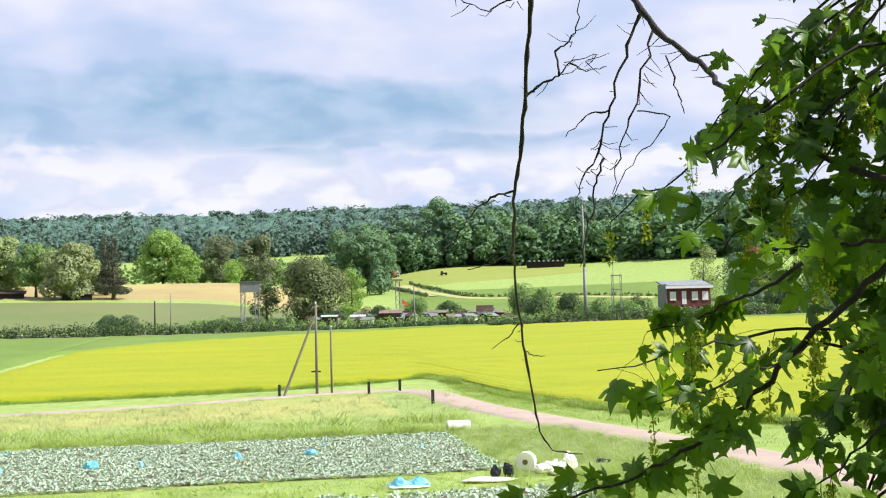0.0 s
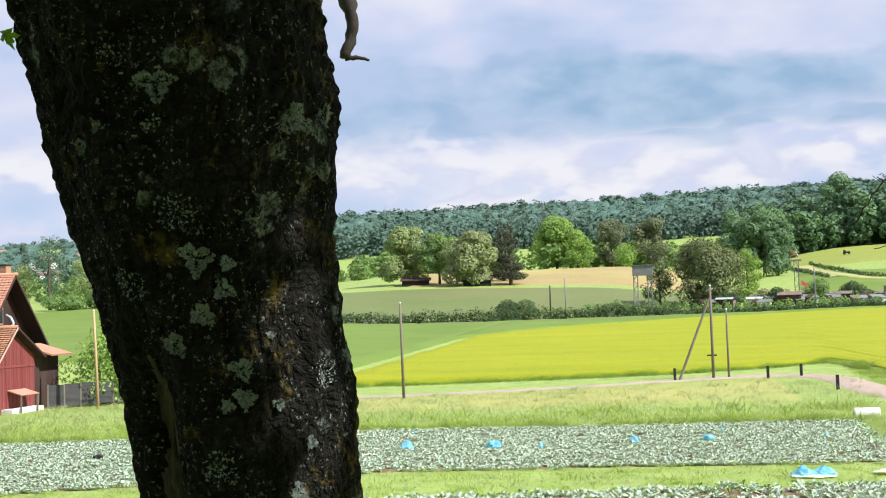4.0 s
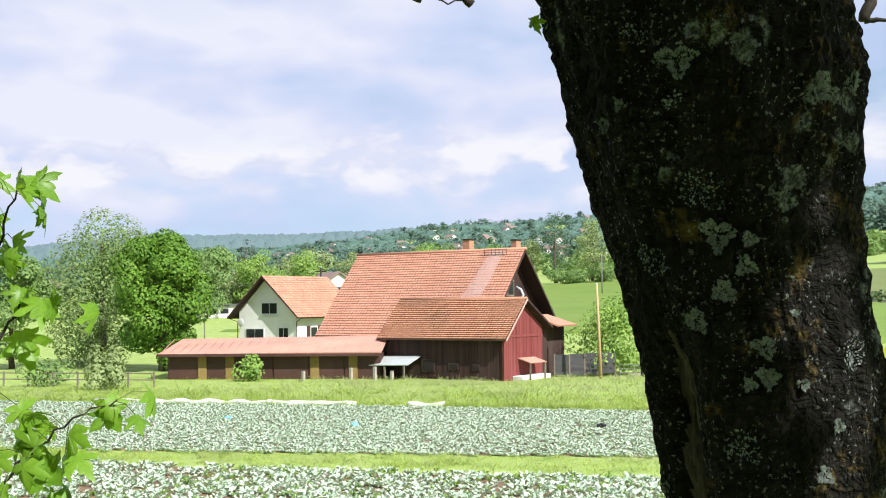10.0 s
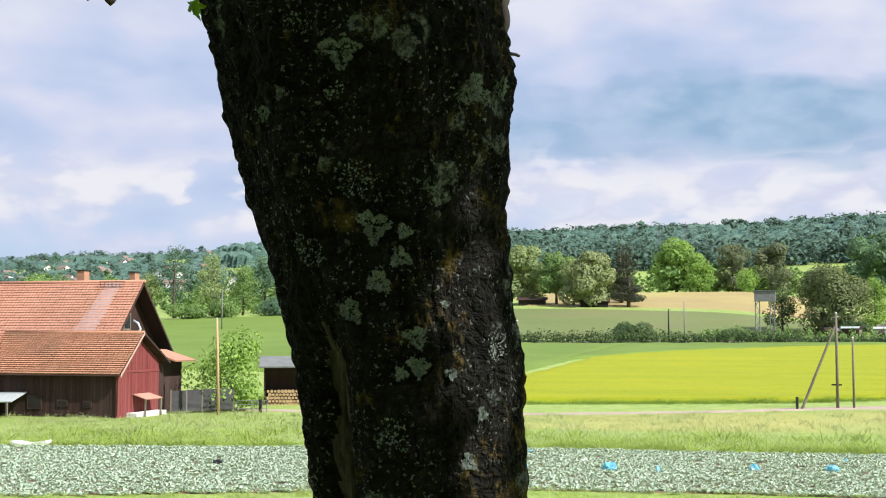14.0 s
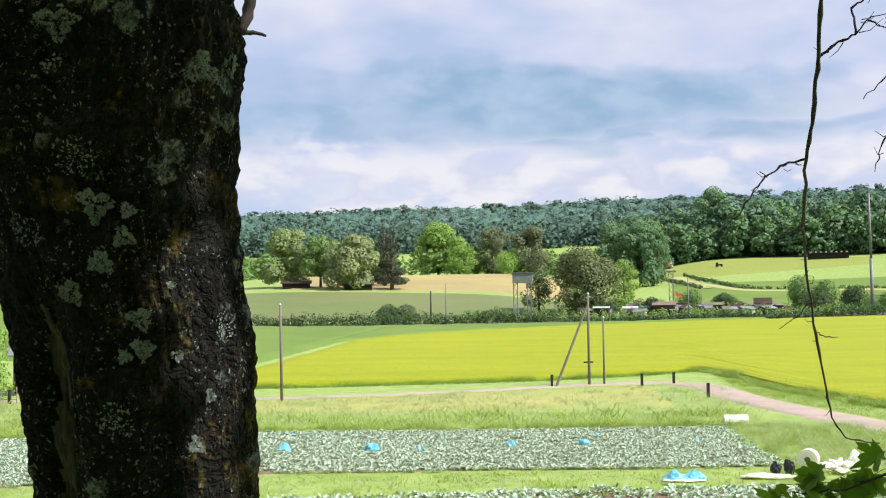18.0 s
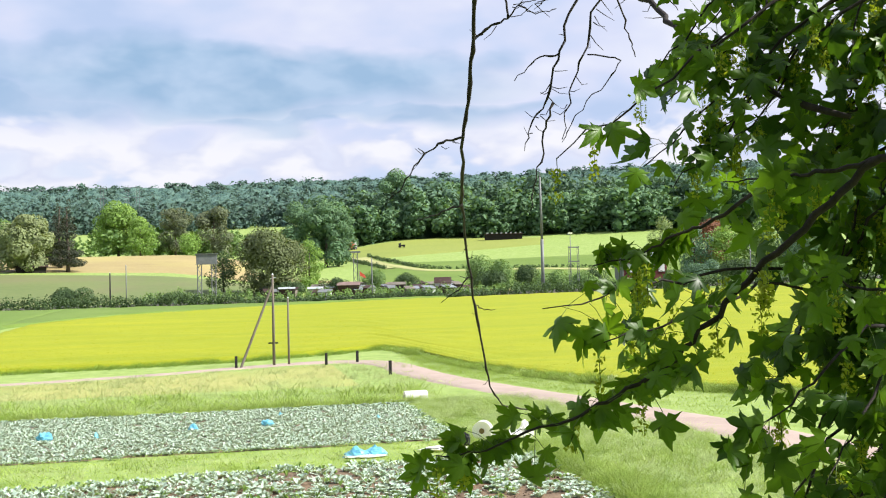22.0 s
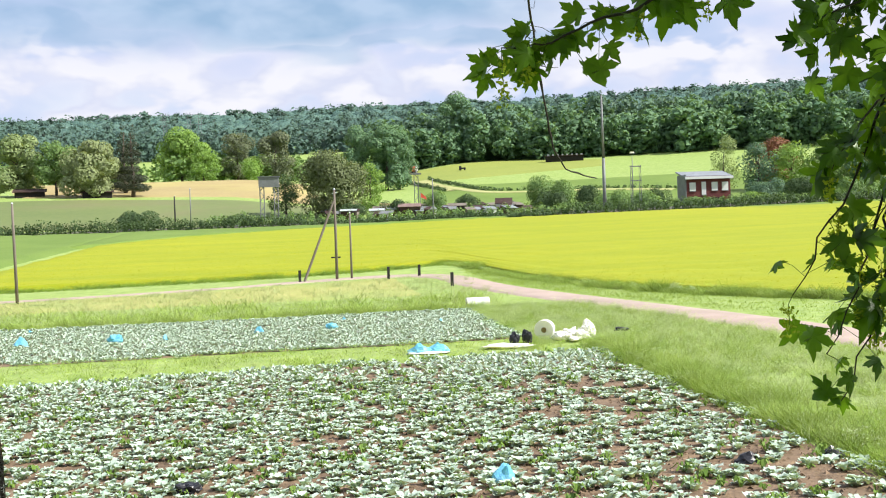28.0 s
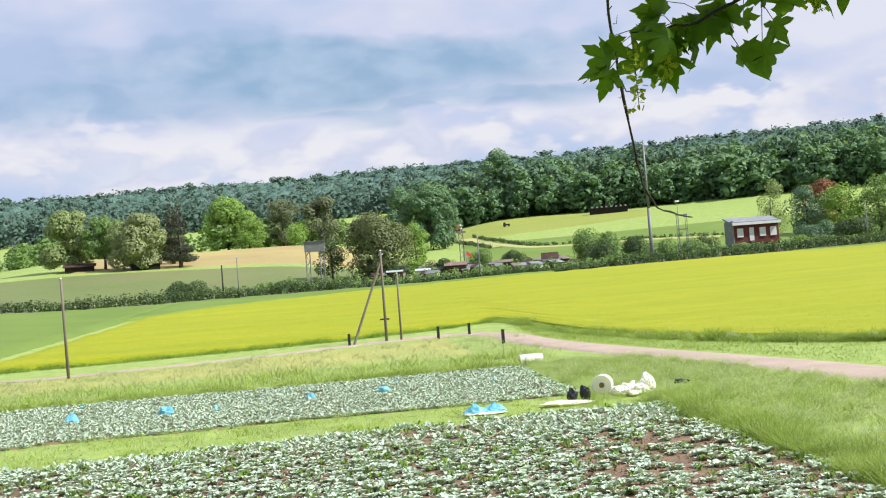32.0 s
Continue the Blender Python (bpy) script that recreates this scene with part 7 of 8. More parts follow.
# ---- yard behind the barn ----
M["concrete"] = surface("weathered_concrete", (0.24, 0.22, 0.19), (0.38, 0.35, 0.31), scale=2.0, fine=25.0)
M["screen"] = surface("dark_woven_screen", (0.040, 0.040, 0.046), (0.085, 0.085, 0.092), scale=2.0, fine=30.0, per_piece=0.4)
fence = empty("privacy_fence", pose(-45.2, 81.2, 0, rz=28), "dark grey woven screen fence by the yard", "fence")
for i in range(5):
    x0 = i * 1.15
    part("fence_post", box(x0 - 0.05, -0.05, -0.2, x0 + 0.05, 0.05, 1.75), M["pole"], fence)
    if i < 4:
        for k in range(6):
            part("slat", box(x0 + 0.05, -0.03 - 0.012 * (k % 2), 0.12 + k * 0.26 + 0.05 * i, x0 + 1.1, 0.02, 0.12 + k * 0.26 + 0.275 + 0.05 * i), M["screen"], fence)
gate = empty("metal_gate", pose(-40.9, 83.6, 0, rz=20), "low grey tubular metal gate beside the fence", "gate")
for z in (0.3, 0.6, 0.9):
    part("rail", tube([(0, 0, z), (2.2, 0, z)], 0.025, 6), M["steel"], gate)
for x in (0, 1.1, 2.2):
    part("upright", tube([(x, 0, -0.1), (x, 0, 0.98)], 0.03, 6), M["steel"], gate)
tree(-42.6, 86.0, 6.2, 7.6, "fresh", "loose pale green orchard tree by the barnyard", "low", n=6500, size=0.11)
store = empty("wood_store", pose(-42.4, 91.5, 0, rz=24), "open dark shed stacked with firewood", "shed")
part("back_wall", box(0, 2.2, -0.2, 6.0, 2.35, 3.4), M["darkwood"], store)
for x in (0.0, 5.9):
    part("side_wall", box(x, 0, -0.2, x + 0.1, 2.2, 3.4), M["darkwood"], store)
part("roof", slab([(-0.4, -0.6, 3.3), (6.4, -0.6, 3.3), (6.4, 2.8, 4.1), (-0.4, 2.8, 4.1)], 0.12), M["steel"], store, "grey sheet roof")
lr = random.Random(4)
for k in range(90):
    row = k // 18
    x = 0.35 + (k % 18) * 0.29 + (row % 2) * 0.14
    r = lr.uniform(0.10, 0.15)
    if 0.2 + row * 0.27 < 1.9:
        part("log", tube([(x, 0.4, 0.14 + row * 0.27), (x, 1.6, 0.14 + row * 0.27)], r, 8), M["newpole"], store)

# ---- round the farm ----
tree(-79.5, 73.0, 12.0, 9.6, "linden", "large dense bright green linden beside the farm", "oval", n=34000, size=0.13)
tree(-91.5, 76.5, 14.5, 11.5, "birch", "tall pale weeping birch", "column", n=20000, size=0.12)
tree(-96, 70, 11, 8.0, "oak", "green tree beside the birch", "low", n=7000, size=0.15)
tree(-101, 66, 8, 9.0, "birch", "pale green bushy tree at the meadow's edge", "low", n=6000, size=0.14)
tree(-65.4, 55.6, 3.5, 3.8, "willow", "pale round shrub by the meadow fence", "bush", n=1400, size=0.12, category="bush")
tree(-73, 56, 2.4, 5.0, "oak", "low green shrub by the meadow fence", "bush", n=900, size=0.12, category="bush")
tree(-63.4, 66.6, 2.3, 2.6, "fresh", "fresh green elder bush against the shed", "bush", n=700, size=0.13, category="bush")
for i, (x, y, h, w, m, k) in enumerate(((-127, 128, 12.5, 12, "oak", "round"), (-135, 136, 11, 12, "fresh", "low"), (-157, 167, 15, 7, "dark", "conifer"), (-120, 140, 10, 13, "willow", "low"), (-140, 120, 10, 14, "fresh", "low"), (-112, 118, 8, 12, "willow", "bush"), (-105, 150, 9, 10, "fresh", "low"), (-150, 112, 12, 12, "oak", "round"), (-88, 122, 7, 8, "fresh", "low"))):
    tree(x * 1.9, y * 1.9, h * 1.5, w * 1.6, m, "garden tree between the farm and the village", k, n=1000, group="garden trees")
for i, (az, r, h, w, m, k) in enumerate(((28.9, 352, 21, 10, "shade", "column"), (27.2, 360, 19, 13, "willow", "round"), (25.8, 352, 15, 12, "oak", "low"), (24.8, 358, 18, 13, "wood", "round"), (23.6, 352, 16, 12, "oak", "low"), (22.0, 356, 17, 13, "wood", "round"), (30.0, 356, 13, 10, "willow", "low"), (20.5, 358, 15, 12, "oak", "low"), (26.5, 344, 6, 12, "oak", "bush"), (24.2, 343, 6, 13, "wood", "bush"), (28.3, 344, 5, 12, "oak", "bush"), (22.6, 344, 6, 13, "oak", "bush"), (31.8, 330, 12, 11, "fresh", "low"), (34.2, 320, 13, 14, "oak", "low"))):
    x, y = polar(az, r)
    tree(x, y, h, w, m, "tree in the belt behind the rising meadow", k, n=1100, group="trees behind the meadow")
rail_fence = empty("paddock_fence", pose(-78, 54, 0, rz=20), "thin weathered paddock fence", "fence")
for k in range(8):
    part("post", box(k * 2.0 - 0.05, -0.05, -0.2, k * 2.0 + 0.05, 0.05, 1.1), M["pole"], rail_fence)
for z in (0.5, 0.95):
    part("rail", box(0, -0.03, z, 14, 0.03, z + 0.08), M["pole"], rail_fence)
for x, y, h in ((-57.4, 71.6, 0.9), (-55.6, 72.2, 1.0), (-54.3, 72.6, 0.7), (-60.4, 69.6, 0.7)):
    t = empty("concrete_post", pose(x, y, 0), "short pale concrete post before the barn", "post", "posts before the barn")
    part("post", box(-0.11, -0.11, -0.2, 0.11, 0.11, h, 0.02), M["concrete"], t)

# ---- village houses ----
M["browntile"] = surface("brown_roof_tile", (0.15, 0.105, 0.095), (0.27, 0.19, 0.17), scale=0.5, fine=6.0)
M["cream"] = surface("cream_plaster", (0.55, 0.50, 0.42), (0.70, 0.66, 0.58), scale=0.4, fine=10.0, bump=0.1)


def village_house(w, d, h, rise, wallm, roofm, label, windows=3):
    t = empty("village_house", pose(0, 0, -200), label, "house", "village houses")
    b = bmesh.new()
    vs = [(-w / 2, -d / 2, -2), (w / 2, -d / 2, -2), (w / 2, -d / 2, h), (0, -d / 2, h + rise), (-w / 2, -d / 2, h)]
    A1 = [b.verts.new(v) for v in vs]
    B1 = [b.verts.new((v[0], d / 2, v[2])) for v in vs]
    b.faces.new(A1)
    b.faces.new(B1[::-1])
    for i in range(5):
        b.faces.new((A1[i], A1[(i + 1) % 5], B1[(i + 1) % 5], B1[i]))
    bmesh.ops.recalc_face_normals(b, faces=b.faces[:])
    part("wall", b, M[wallm], t)
    for sgn in (-1, 1):
        ex = sgn * (w / 2 + 0.6)
        ez = h - 0.6 * rise / (w / 2)
        part("roof", slab([(ex, -d / 2 - 0.6, ez + 0.2), (ex, d / 2 + 0.6, ez + 0.2), (0, d / 2 + 0.6, h + rise + 0.2), (0, -d / 2 - 0.6, h + rise + 0.2)], 0.25), M[roofm], t)
    for k in range(windows):
        for z in (0.9, 3.4):
            if z + 1.2 < h + 0.3:
                x = -w / 2 + (k + 0.5) * w / windows
                part("window", box(x - 0.55, -d / 2 - 0.06, z, x + 0.55, -d / 2 + 0.05, z + 1.2), M["glass"], t)
    return t


HOUSES = [village_house(9, 12, 5.0, 3.0, "plaster", "browntile", "white village house with a brown tiled roof"), village_house(11, 9, 5.0, 3.2, "cream", "browntile", "cream village house with a brown roof"), village_house(8, 10, 4.6, 3.8, "plaster", "browntile", "white village house with a brown roof")]
vr = random.Random(12)
garden = []
for i in range(88):
    az = vr.uniform(26, 56)
    r = vr.uniform(800, 1650) if i < 75 else vr.uniform(380, 700)
    if i >= 75 and az < 36:
        az += 12
    x, y = polar(az, r)
    copy_thing(HOUSES[i % 3], pose(x, y, land_at(x, y), rz=vr.uniform(-60, 80)))
    for k in range(4):
        gx, gy = polar(az + vr.uniform(-1.1, 1.1), r - vr.uniform(9, 45))
        gh = vr.uniform(6, 11)
        garden.append((gx, gy, gh, gh * vr.uniform(0.8, 1.2)))
wood("village_trees", garden, "wood", "green garden trees among the village houses", "trees", 29, n=150, conifers=0.15, size=0.10)
for x, y, rz in ((-211, 253, 40), (-96, 300, 20), (-238, 300, 60), (-196, 300, 30)):
    copy_thing(HOUSES[vr.randrange(3)], pose(x, y, land_at(x, y), rz=rz))
for h in HOUSES:
    x, y = polar(vr.uniform(40, 50), vr.uniform(500, 700))
    h.matrix_world = pose(x, y, land_at(x, y), rz=30)
bx, by = polar(39.6, 285)
copy_thing(HOUSES[0], pose(bx, by, land_at(bx, by) + 1.2, rz=60))
for az, r, h, w, leaf, kind in ((42.9, 300, 16.5, 13, "fresh", "low"), (40.9, 330, 15, 14, "fresh", "low"), (43.5, 335, 22, 9, "dark", "conifer"), (38.6, 330, 14, 11, "willow", "low"), (45.2, 300, 13, 14, "oak", "low")):
    bx, by = polar(az, r)
    tree(bx, by, h, w, leaf, "sunlit garden tree behind the farmhouse", kind, n=1500, group="garden trees")
fbx, fby = polar(41.5, 320)
M["greydark"] = surface("dark_grey_roof", (0.06, 0.065, 0.07), (0.12, 0.125, 0.13), scale=0.5, fine=6.0)
flat = empty("flat_building", pose(fbx, fby, land_at(fbx, fby) - 2.2, rz=42), "white modern flat-roofed building behind the farmhouse", "building")
part("body", box(-9, -4, -1, 9, 4, 10.4), M["plaster"], flat)
part("roof", box(-9.6, -4.6, 10.4, 9.6, 4.6, 10.8), M["steel"], flat)
for k in range(6):
    for z in (4.4, 7.6):
        part("window", box(-8 + k * 2.8, -4.08, z, -8 + k * 2.8 + 2.2, -3.95, z + 1.9), M["glass"], flat)
lbx, lby = polar(43.6, 300)
low = empty("station_building", pose(lbx, lby, land_at(lbx, lby), rz=43), "long low white building behind the farmhouse", "building")
part("body", box(-21, -2, -1, 21, 2, 2.7), M["plaster"], low)
part("roof", box(-21.5, -2.5, 2.7, 21.5, 2.5, 3.2), M["greydark"], low)
for k in range(14):
    part("window", box(-20 + k * 2.9, -2.06, 0.9, -20 + k * 2.9 + 1.9, -1.95, 2.0), M["glass"], low)
vp = pole_thing(-102.7, 122.2, 9.5, 0.14, M["darkpost"], "dark village line pole with a crossarm", category="utility pole")
part("crossarm", box(-0.9, -0.05, 8.9, 0.9, 0.05, 9.05), M["darkpost"], vp)
pole_thing(-85.4, 84.0, 5.6, 0.07, M["pole"], "thin grey pole beside the farmhouse")

# ---- the railway ----
RX = np.arange(-86, 261, 10.0)
ribbon("railway_bed", [(x, 258 + 0.04 * x) for x in RX], 120, 8.0, 0.35, M["ballast"], "grey gravel railway bed", "railway", crown=0.25)
for off in (-2.6, -1.1, 1.1, 2.6):
    P = [(x, 258 + 0.04 * x + off, land_at(x, 258 + 0.04 * x) + 0.72) for x in RX]
    tagged(part("rail", tube(P, 0.06, 4), M["steel"], None), "steel railway rail on its gravel bed", "rail", kind="structure")


def lattice(parent, x0, x1, z0, z1, y=0.0, r=0.06, step=1.1, name="lattice_leg"):
    b = bmesh.new()
    for x in (x0, x1):
        tube([(x, y, z0), (x, y, z1)], r, 5, b)
    n = max(2, int((z1 - z0) / step))
    for k in range(n):
        a, c = z0 + (z1 - z0) * k / n, z0 + (z1 - z0) * (k + 1) / n
        tube([(x0 if k % 2 else x1, y, a), (x1 if k % 2 else x0, y, c)], r * 0.6, 4, b)
    return part(name, b, M["steel"], parent)


gz = land_at(-7.3, 272.6)
gantry = empty("signal_gantry", pose(-7.3, 272.6, gz), "grey steel signal gantry with a closed cabin", "gantry")
for x0, x1, y in ((-2.0, -1.1, -0.8), (-2.0, -1.1, 0.8), (1.1, 2.0, -0.8), (1.1, 2.0, 0.8)):
    lattice(gantry, x0, x1, -0.5, 8.6, y, r=0.10)
part("cabin", box(-2.2, -1.1, 8.4, 2.3, 1.1, 10.6, 0.05), M["steel"], gantry, "grey sheet cabin")
part("roof_plate", box(-2.5, -1.3, 10.6, 2.5, 1.3, 10.75), M["steel"], gantry)
part("railing", tube([(-2.4, -1.4, 8.4), (2.5, -1.4, 8.4)], 0.06, 5), M["steel"], gantry)
mz = land_at(67, 264.5)
mast = empty("radio_mast", pose(67.1, 264.5, mz), "very tall slim grey mast by the railway", "mast")
part("lower_shaft", tube([(0, 0, -0.5), (0, 0, 12)], [0.42, 0.36], 12), M["steel"], mast, smooth=True)
part("upper_shaft", tube([(0, 0, 12), (-0.1, 0, 26.0)], [0.30, 0.22], 12), M["steel"], mast, smooth=True)
part("antenna", tube([(-0.1, 0, 26.0), (-0.1, 0, 27.2)], 0.08, 6), M["steel"], mast)
tz2 = land_at(74.4, 264.6)
truss = empty("catenary_mast", pose(74.4, 264.6, tz2), "grey double catenary mast with crossbars", "mast")
for x in (-1.0, 1.0):
    lattice(truss, x - 0.2, x + 0.2, -0.5, 10.2)
for z in (6.6, 9.8):
    part("crossbar", box(-1.3, -0.1, z, 1.3, 0.1, z + 0.25), M["steel"], truss)
lamp_post = pole_thing(80.4, 288.8, 13.0, 0.10, M["steel"], "slim grey floodlight pole", name="floodlight_pole", category="lamp post")
part("lamp_head", box(-0.5, -0.3, 12.9, 0.5, 0.3, 13.3), M["film"], lamp_post)
pole_thing(-26.8, 260.5, 7.4, 0.16, M["darkpost"], "dark wooden railway pole", name="railway_pole")
pole_thing(-24.7, 273.4, 8.4, 0.12, M["steel"], "slim grey catenary mast", name="catenary_mast", category="mast")
for x in (-78, 28.5, 118, -130):
    m = pole_thing(x, 263 + 0.04 * x, 9.0, 0.14, M["steel"], "grey catenary mast with a bracket", name="catenary_mast", category="mast")
    part("bracket", tube([(0, 0, 7.4), (0, -4.2, 7.9)], 0.05, 5), M["steel"], m)
t = empty("lattice_mast", pose(28.3, 300, land_at(28.3, 300)), "grey lattice mast over the allotments", "mast")
for y in (-0.4, 0.4):
    lattice(t, -0.5, 0.5, -0.5, 9.5, y)
part("platform", box(-1.2, -0.6, 9.3, 1.2, 0.6, 9.7), M["steel"], t)
tree(137, 338, 15, 16, "copper", "broad tree with copper-red leaves", "low", n=1500)

# red building beyond the tracks
M["greyroof"] = surface("grey_sheet_roof", (0.15, 0.17, 0.19), (0.24, 0.26, 0.28), scale=0.6, fine=6.0)
M["barnred"] = surface("dull_red_boards", (0.09, 0.022, 0.022), (0.15, 0.045, 0.042), scale=0.5, fine=6.0, rough=0.8)
red = empty("railway_building", pose(97, 285, land_at(97, 285) - 0.9, rz=0) @ Matrix.Diagonal((0.84, 0.9, 1.2, 1.0)), "two-storey railway building, dark red with a grey roof", "building")
part("body", box(-6.4, -3.5, -1, 6.6, 3.5, 6.4), M["barnred"], red, "dark red front")
part("gable_wall", box(-6.7, -3.55, -1, -6.4, 3.55, 6.7), M["steel"], red, "grey end wall")
part("roof", slab([(-7.0, -4.4, 6.2), (7.2, -4.4, 6.2), (7.2, 4.0, 7.5), (-7.0, 4.0, 7.5)], 0.25), M["greyroof"], red, "grey sheet roof")
part("fascia", box(-7.0, -4.45, 5.75, 7.2, -4.3, 6.2), M["plaster"], red)
for x, w, z, h in ((-4.6, 1.8, 3.4, 1.7), (-1.3, 1.3, 2.6, 2.6), (1.9, 1.8, 3.4, 1.7), (5.0, 1.8, 3.4, 1.7)):
    wd = part("window", box(x - w / 2, -3.62, z, x + w / 2, -3.48, z + h), M["plaster"], red, "pale shuttered window")
    part("sill", box(x - w / 2 - 0.1, -3.7, z - 0.12, x + w / 2 + 0.1, -3.5, z), M["steel"], wd)
part("annex", box(-3.5, -5.2, -1, 3.0, -3.5, 2.0), M["inside"], red, "dark low annexe")

# bushes and trees about the red building and the allotments
for i, (x, y, h, w, m, k) in enumerate(((57, 292, 8.5, 10, "oak", "bush"), (63, 291, 8.0, 10, "oak", "bush"), (68, 285, 6, 9, "hedge", "bush"), (72, 280, 5, 10, "oak", "bush"), (80, 276, 5, 9, "oak", "bush"), (84, 280, 5, 8, "hedge", "bush"), (60, 284, 5, 10, "hedge", "bush"), (112, 312, 17, 9, "willow", "column"), (119, 306, 15, 13, "wood", "low"), (127, 304, 14, 15, "fresh", "low"), (135, 298, 16, 15, "oak", "low"), (142, 290, 15, 15, "wood", "low"), (112, 285, 6, 10, "wood", "bush"), (120, 282, 6, 12, "hedge", "bush"), (133, 279, 6, 12, "oak", "bush"), (150, 300, 16, 14, "willow", "low"), (40, 292, 5, 8, "hedge", "bush"), (32, 291, 6, 8, "oak", "bush"), (22, 286, 4.5, 8, "hedge", "bush"), (12, 283, 4, 9, "hedge", "bush"), (-14, 268, 3.4, 6, "hedge", "bush"), (104, 272, 3.2, 6, "fresh", "bush"), (90, 270, 2.6, 6, "oak", "bush"))):
    tree(x, y, h, w, m, "green bush or tree beside the railway and allotments", k, n=1300, group="railway scrub", category="bush" if k == "bush" else "tree")
rng = np.random.default_rng(71)
V = []
for x in np.arange(-20, 150, 2.2):
    for y0 in (263.5, 267.0, 274.0, 283.0):
        h = rng.uniform(1.6, 3.0)
        c = crown_quads(rng, blobs_for(rng, h, rng.uniform(1.8, 3.2), "bush"), 60, 0.22)
        yy = y0 + 0.04 * x + rng.normal(0, 1.0)
        V.append(c + (x, yy, land_at(x, yy)))
tagged(quads("allotment_shrubs", np.concatenate(V), M["oak"]), "mixed shrubs along the allotments", "shrubs", kind="stuff")
hr = random.Random(9)
for i in range(46):
    x, y = hr.uniform(4, 54), hr.uniform(272, 300)
    w, d, h = hr.uniform(1.5, 3.0), hr.uniform(1.5, 2.4), hr.uniform(1.2, 1.9)
    mat = hr.choice(("darkwood", "darkwood", "plaster", "brownpanel", "pole"))
    word = {"darkwood": "dark wooden", "plaster": "white painted", "brownpanel": "brown panelled", "pole": "grey weathered"}[mat]
    t = empty("garden_hut", pose(x, y, land_at(x, y), rz=hr.uniform(-25, 25)), word + " allotment hut with a low roof", "hut", "allotment huts")
    part("body", box(-w / 2, -d / 2, -0.3, w / 2, d / 2, h), M[mat], t)
    rm = hr.choice(("steel", "pole", "darkwood", "darkwood", "greyroof"))
    part("roof", slab([(-w / 2 - 0.2, -d / 2 - 0.3, h), (w / 2 + 0.2, -d / 2 - 0.3, h), (w / 2 + 0.2, d / 2 + 0.3, h + 0.7), (-w / 2 - 0.2, d / 2 + 0.3, h + 0.7)], 0.1), M[rm], t)
    part("door", box(-0.4, -d / 2 - 0.04, 0, 0.4, -d / 2 + 0.02, h - 0.2), M["brownpanel"], t)

# hedge lines and mown strips across the meadows
def hedge_line(points, height, width, seed, label):
    r = np.random.default_rng(seed)
    V = []
    for x, y in along(points, int(sum(math.dist(p, q) for p, q in zip(points, points[1:])) / 1.6)):
        h = height * r.uniform(0.6, 1.25)
        V.append(crown_quads(r, blobs_for(r, h, width, "bush"), 44, 0.22) + (x + r.normal(0, 0.3), y + r.normal(0, 0.3), land_at(x, y) + 0.15))
    tagged(quads("hedge", np.concatenate(V), M["hedge"]), label, "hedge", kind="stuff")


hedge_line([(36.8, 528), (38.9, 476), (42.4, 440), (46.4, 391)], 1.7, 2.4, 801, "low dark hedge along the field track")
hedge_line([(48.7, 468), (53.6, 432), (58.4, 381), (69.9, 381)], 1.5, 2.2, 802, "low dark hedge at the bend of the meadow")
hedge_line([(74.4, 372), (88.7, 378), (114.2, 361)], 1.3, 2.2, 803, "thin dark hedge along the lower meadow")
M["mown_hay"] = surface("mown_hay", (0.28, 0.29, 0.10), (0.38, 0.38, 0.16), scale=0.1, fine=2.0, bump=0.2)
ribbon("farm_track", [(46.0, 462), (49.6, 415), (57.5, 374), (67, 371), (90, 371), (112, 356)], 60, 4.5, 0.5, M["mown_hay"], "pale mown strip beside the hedge", "track")
ribbon("farm_track", [(40.5, 480), (44.3, 440), (48.4, 392)], 40, 3.5, 0.5, M["mown_hay"], "pale mown strip between two hedges", "track")
M["signal_red"] = surface("red_machine_paint", (0.36, 0.05, 0.025), (0.52, 0.10, 0.05), scale=1.0, fine=8.0, rough=0.5)
mach = empty("farm_machine", pose(46.0, 512, land_at(46.0, 512) + 0.3, rz=25), "red farm machine with a pale cab parked on the track", "vehicle")
part("body", box(-2.2, -1.2, 0.9, 1.6, 1.2, 3.4, 0.25), M["signal_red"], mach)
part("cab", box(1.6, -1.1, 1.2, 2.9, 1.1, 3.6, 0.2), M["plaster"], mach, "pale cab")
for x, r in ((-1.3, 0.8), (1.9, 0.7)):
    for y in (-1.3, 1.3):
        wh = part("wheel", tube([(x, y - 0.22, r), (x, y + 0.22, r)], r, 16), M["darkpost"], mach)
        part("rim", tube([(x, y - 0.24, r), (x, y + 0.24, r)], r * 0.5, 12), M["steel"], wh)
trac = empty("tractor", pose(65.3, 492, land_at(65.3, 492) + 0.35, rz=80) @ Matrix.Scale(0.7, 4), "small dark tractor on the hay meadow", "vehicle")
part("bonnet", box(-0.5, -2.2, 0.8, 0.5, 0.2, 1.7, 0.1), M["darkpost"], trac)
part("cab", box(-0.7, 0.2, 0.8, 0.7, 1.6, 2.6, 0.1), M["glass"], trac)
for x in (-0.9, 0.9):
    part("rear_wheel", tube([(x - 0.2, 1.0, 0.75), (x + 0.2, 1.0, 0.75)], 0.75, 16), M["darkpost"], trac)
    part("front_wheel", tube([(x - 0.15, -1.6, 0.45), (x + 0.15, -1.6, 0.45)], 0.45, 14), M["darkpost"], trac)
flag = pole_thing(28.0, 287.0, 5.4, 0.06, M["steel"], "thin flagpole with an orange pennant among the allotments", name="flagpole", category="flagpole")
part("pennant", slab([(0.05, 0, 4.2), (1.5, 0.2, 3.6), (1.3, 0.25, 4.3), (0.05, 0, 5.3)], 0.03), M["signal_red"], flag, "orange pennant")
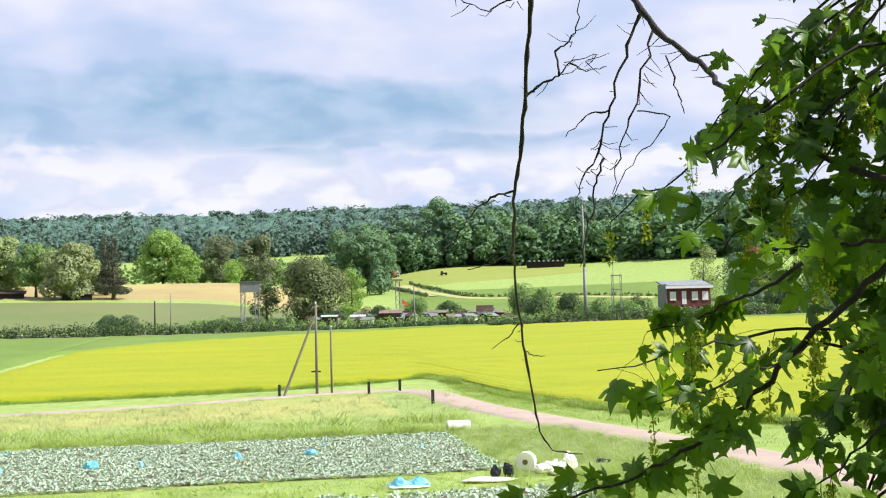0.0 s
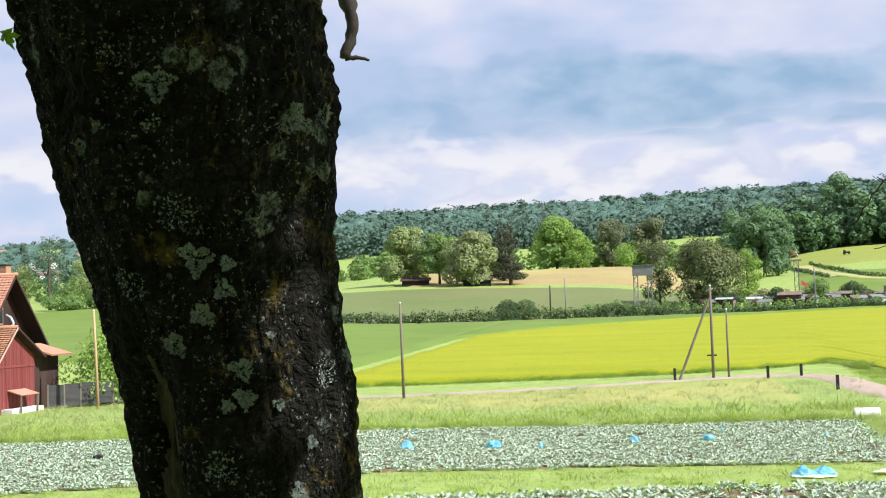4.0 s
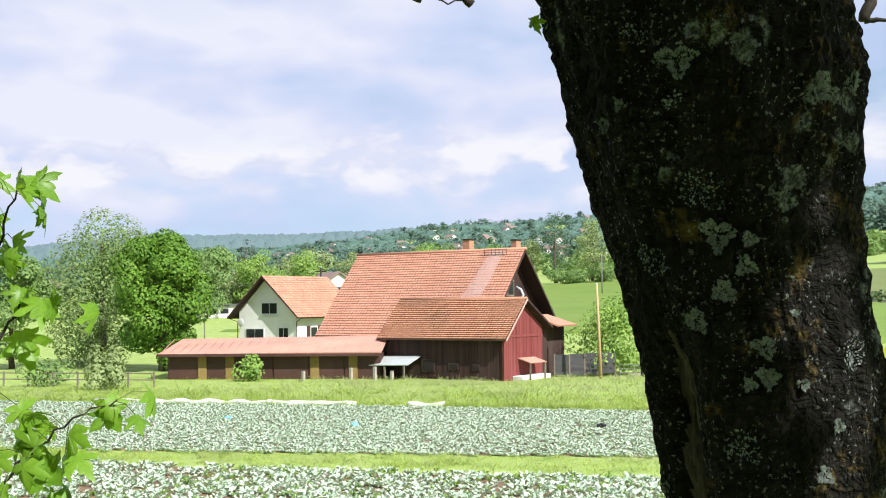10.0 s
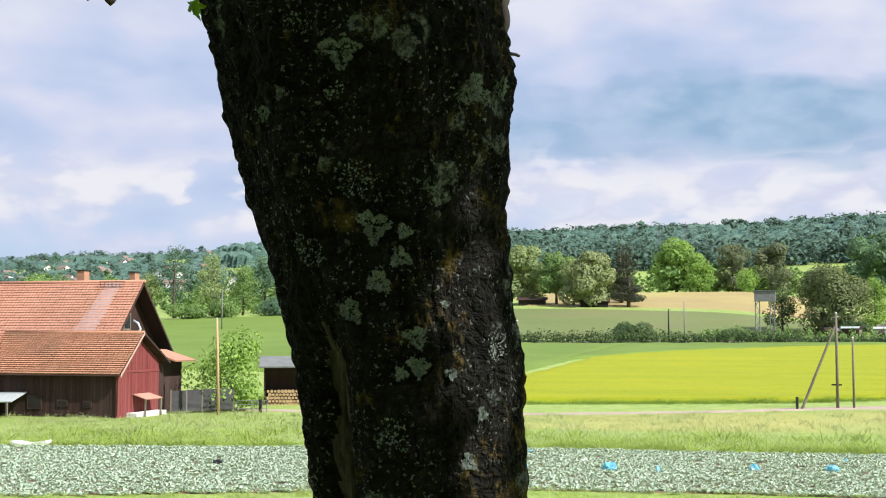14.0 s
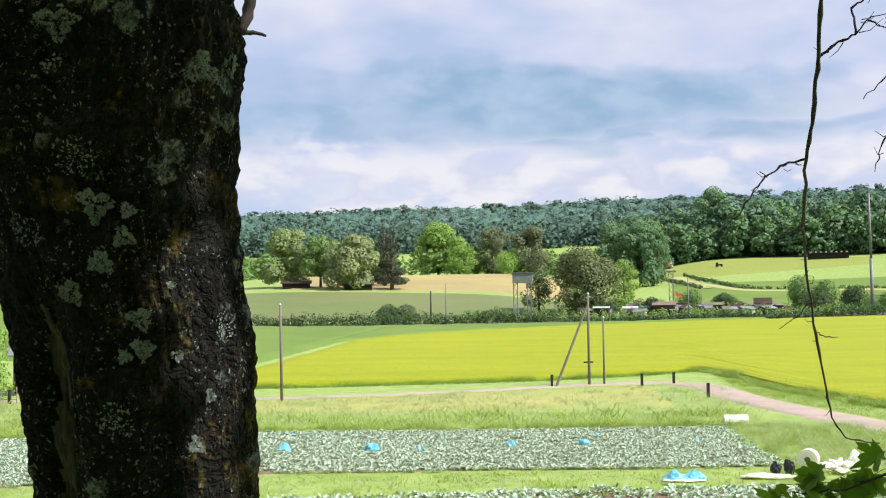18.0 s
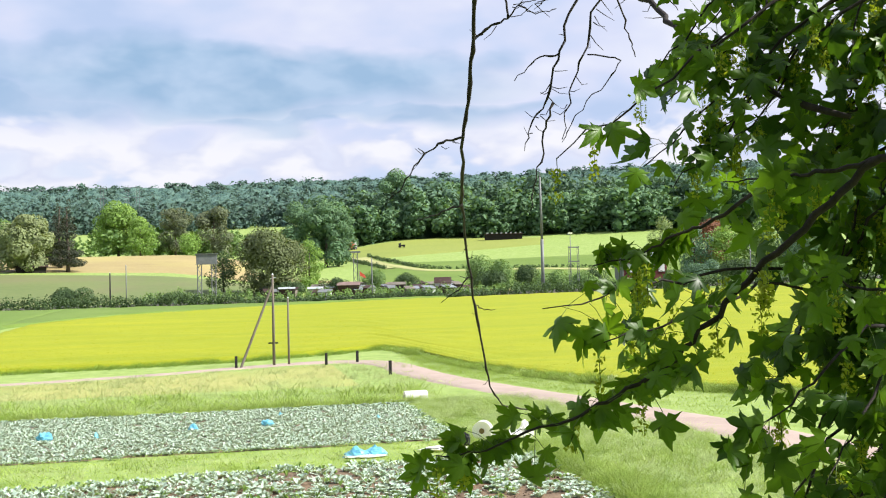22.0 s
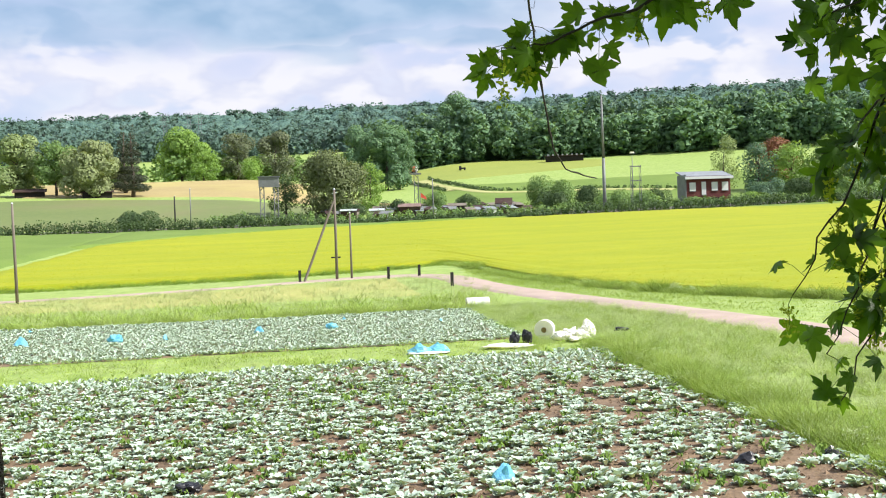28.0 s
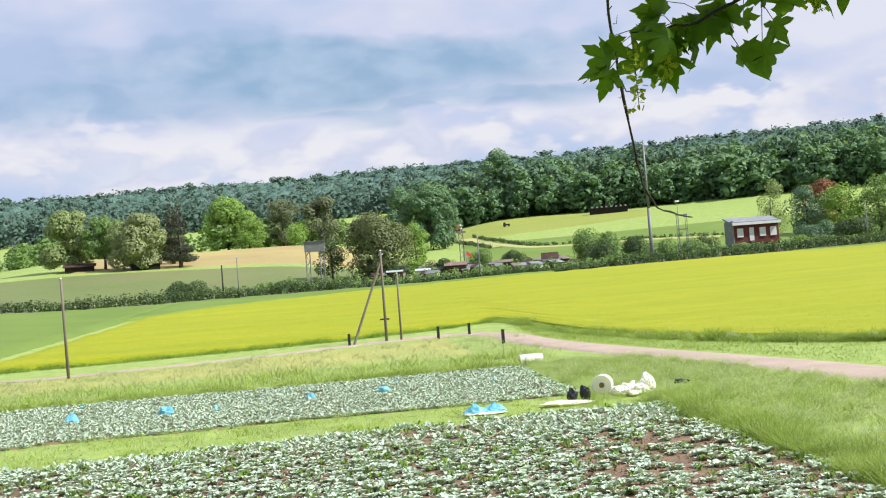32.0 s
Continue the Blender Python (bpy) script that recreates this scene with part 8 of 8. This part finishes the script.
for x, y, w, d, h, rise, wallm, roofm, words in ((25.0, 283, 6.4, 3.0, 2.6, 0.9, "darkwood", "browntile", "long dark allotment hut with a brown roof"), (47.0, 281, 4.6, 3.0, 2.4, 1.6, "plaster", "darkwood", "white gabled allotment hut with a dark roof"), (17.0, 279, 4.0, 2.4, 2.2, 0.5, "cream", "sheetmetal", "low pale allotment hut with a tin roof"), (36.0, 281, 5.0, 2.4, 2.3, 0.7, "darkwood", "pole", "low dark allotment hut with a grey roof"), (10.5, 279, 4.4, 2.2, 2.4, 0.4, "darkwood", "sheetmetal", "dark hut under a pale sheet roof")):
    hut = empty("garden_hut", pose(x, y, land_at(x, y) + 0.35, rz=-8) @ Matrix.Scale(0.78, 4), words, "hut", "allotment huts")
    part("body", box(-w / 2, -d / 2, -1.2, w / 2, d / 2, h), M[wallm], hut)
    for sgn in (-1, 1):
        part("roof", slab([(-w / 2 - 0.3, sgn * (d / 2 + 0.4), h - 0.1), (w / 2 + 0.3, sgn * (d / 2 + 0.4), h - 0.1), (w / 2 + 0.3, 0, h + rise), (-w / 2 - 0.3, 0, h + rise)], 0.12), M[roofm], hut)
    part("door", box(-0.45, -d / 2 - 0.05, -0.1, 0.45, -d / 2 + 0.02, 1.9), M["brownpanel"], hut)
    part("window", box(w * 0.22, -d / 2 - 0.05, 0.8, w * 0.22 + 0.9, -d / 2 + 0.02, 1.6), M["glass"], hut)

# long low dark butts by the wood
butts = empty("long_shelter", pose(111, 505, land_at(111, 505), rz=-11), "long low dark shelter with a row of white panels", "shelter")
part("front", box(-8, -1, -0.5, 8, 1, 2.6), M["inside"], butts)
part("roof", box(-8.4, -1.4, 2.6, 8.4, 1.4, 2.8), M["darkwood"], butts)
for k in range(8):
    part("panel", box(-7.2 + k * 2.0, -1.1, 2.8, -7.2 + k * 2.0 + 0.8, -1.0, 3.4), M["dishgrey"], butts)
for az, r in ((12.2, 362), (9.3, 356)):
    x, y = polar(az, r)
    t = empty("field_barn", pose(x, y, land_at(x, y), rz=10), "small dark wooden field barn with a low roof", "barn")
    part("body", box(-4, -2.5, -0.5, 4, 2.5, 1.6), M["inside"], t)
    part("roof", slab([(-4.6, -3, 1.5), (4.6, -3, 1.5), (4.6, 3, 2.5), (-4.6, 3, 2.5)], 0.15), M["darkwood"], t)
# pylons on the far ridge
for az, r in ((6.2, 1000), (4.6, 1000), (5.1, 1020)):
    x, y = polar(az, r)
    t = empty("power_pylon", pose(x, y, land_at(x, y)), "pale grey power pylon on the far hill", "pylon")
    lattice(t, -1.2, 1.2, 0, 34, r=0.16, step=4)
    for z in (24, 28.5, 32):
        part("arm", box(-4, -0.15, z, 4, 0.15, z + 0.3), M["steel"], t)
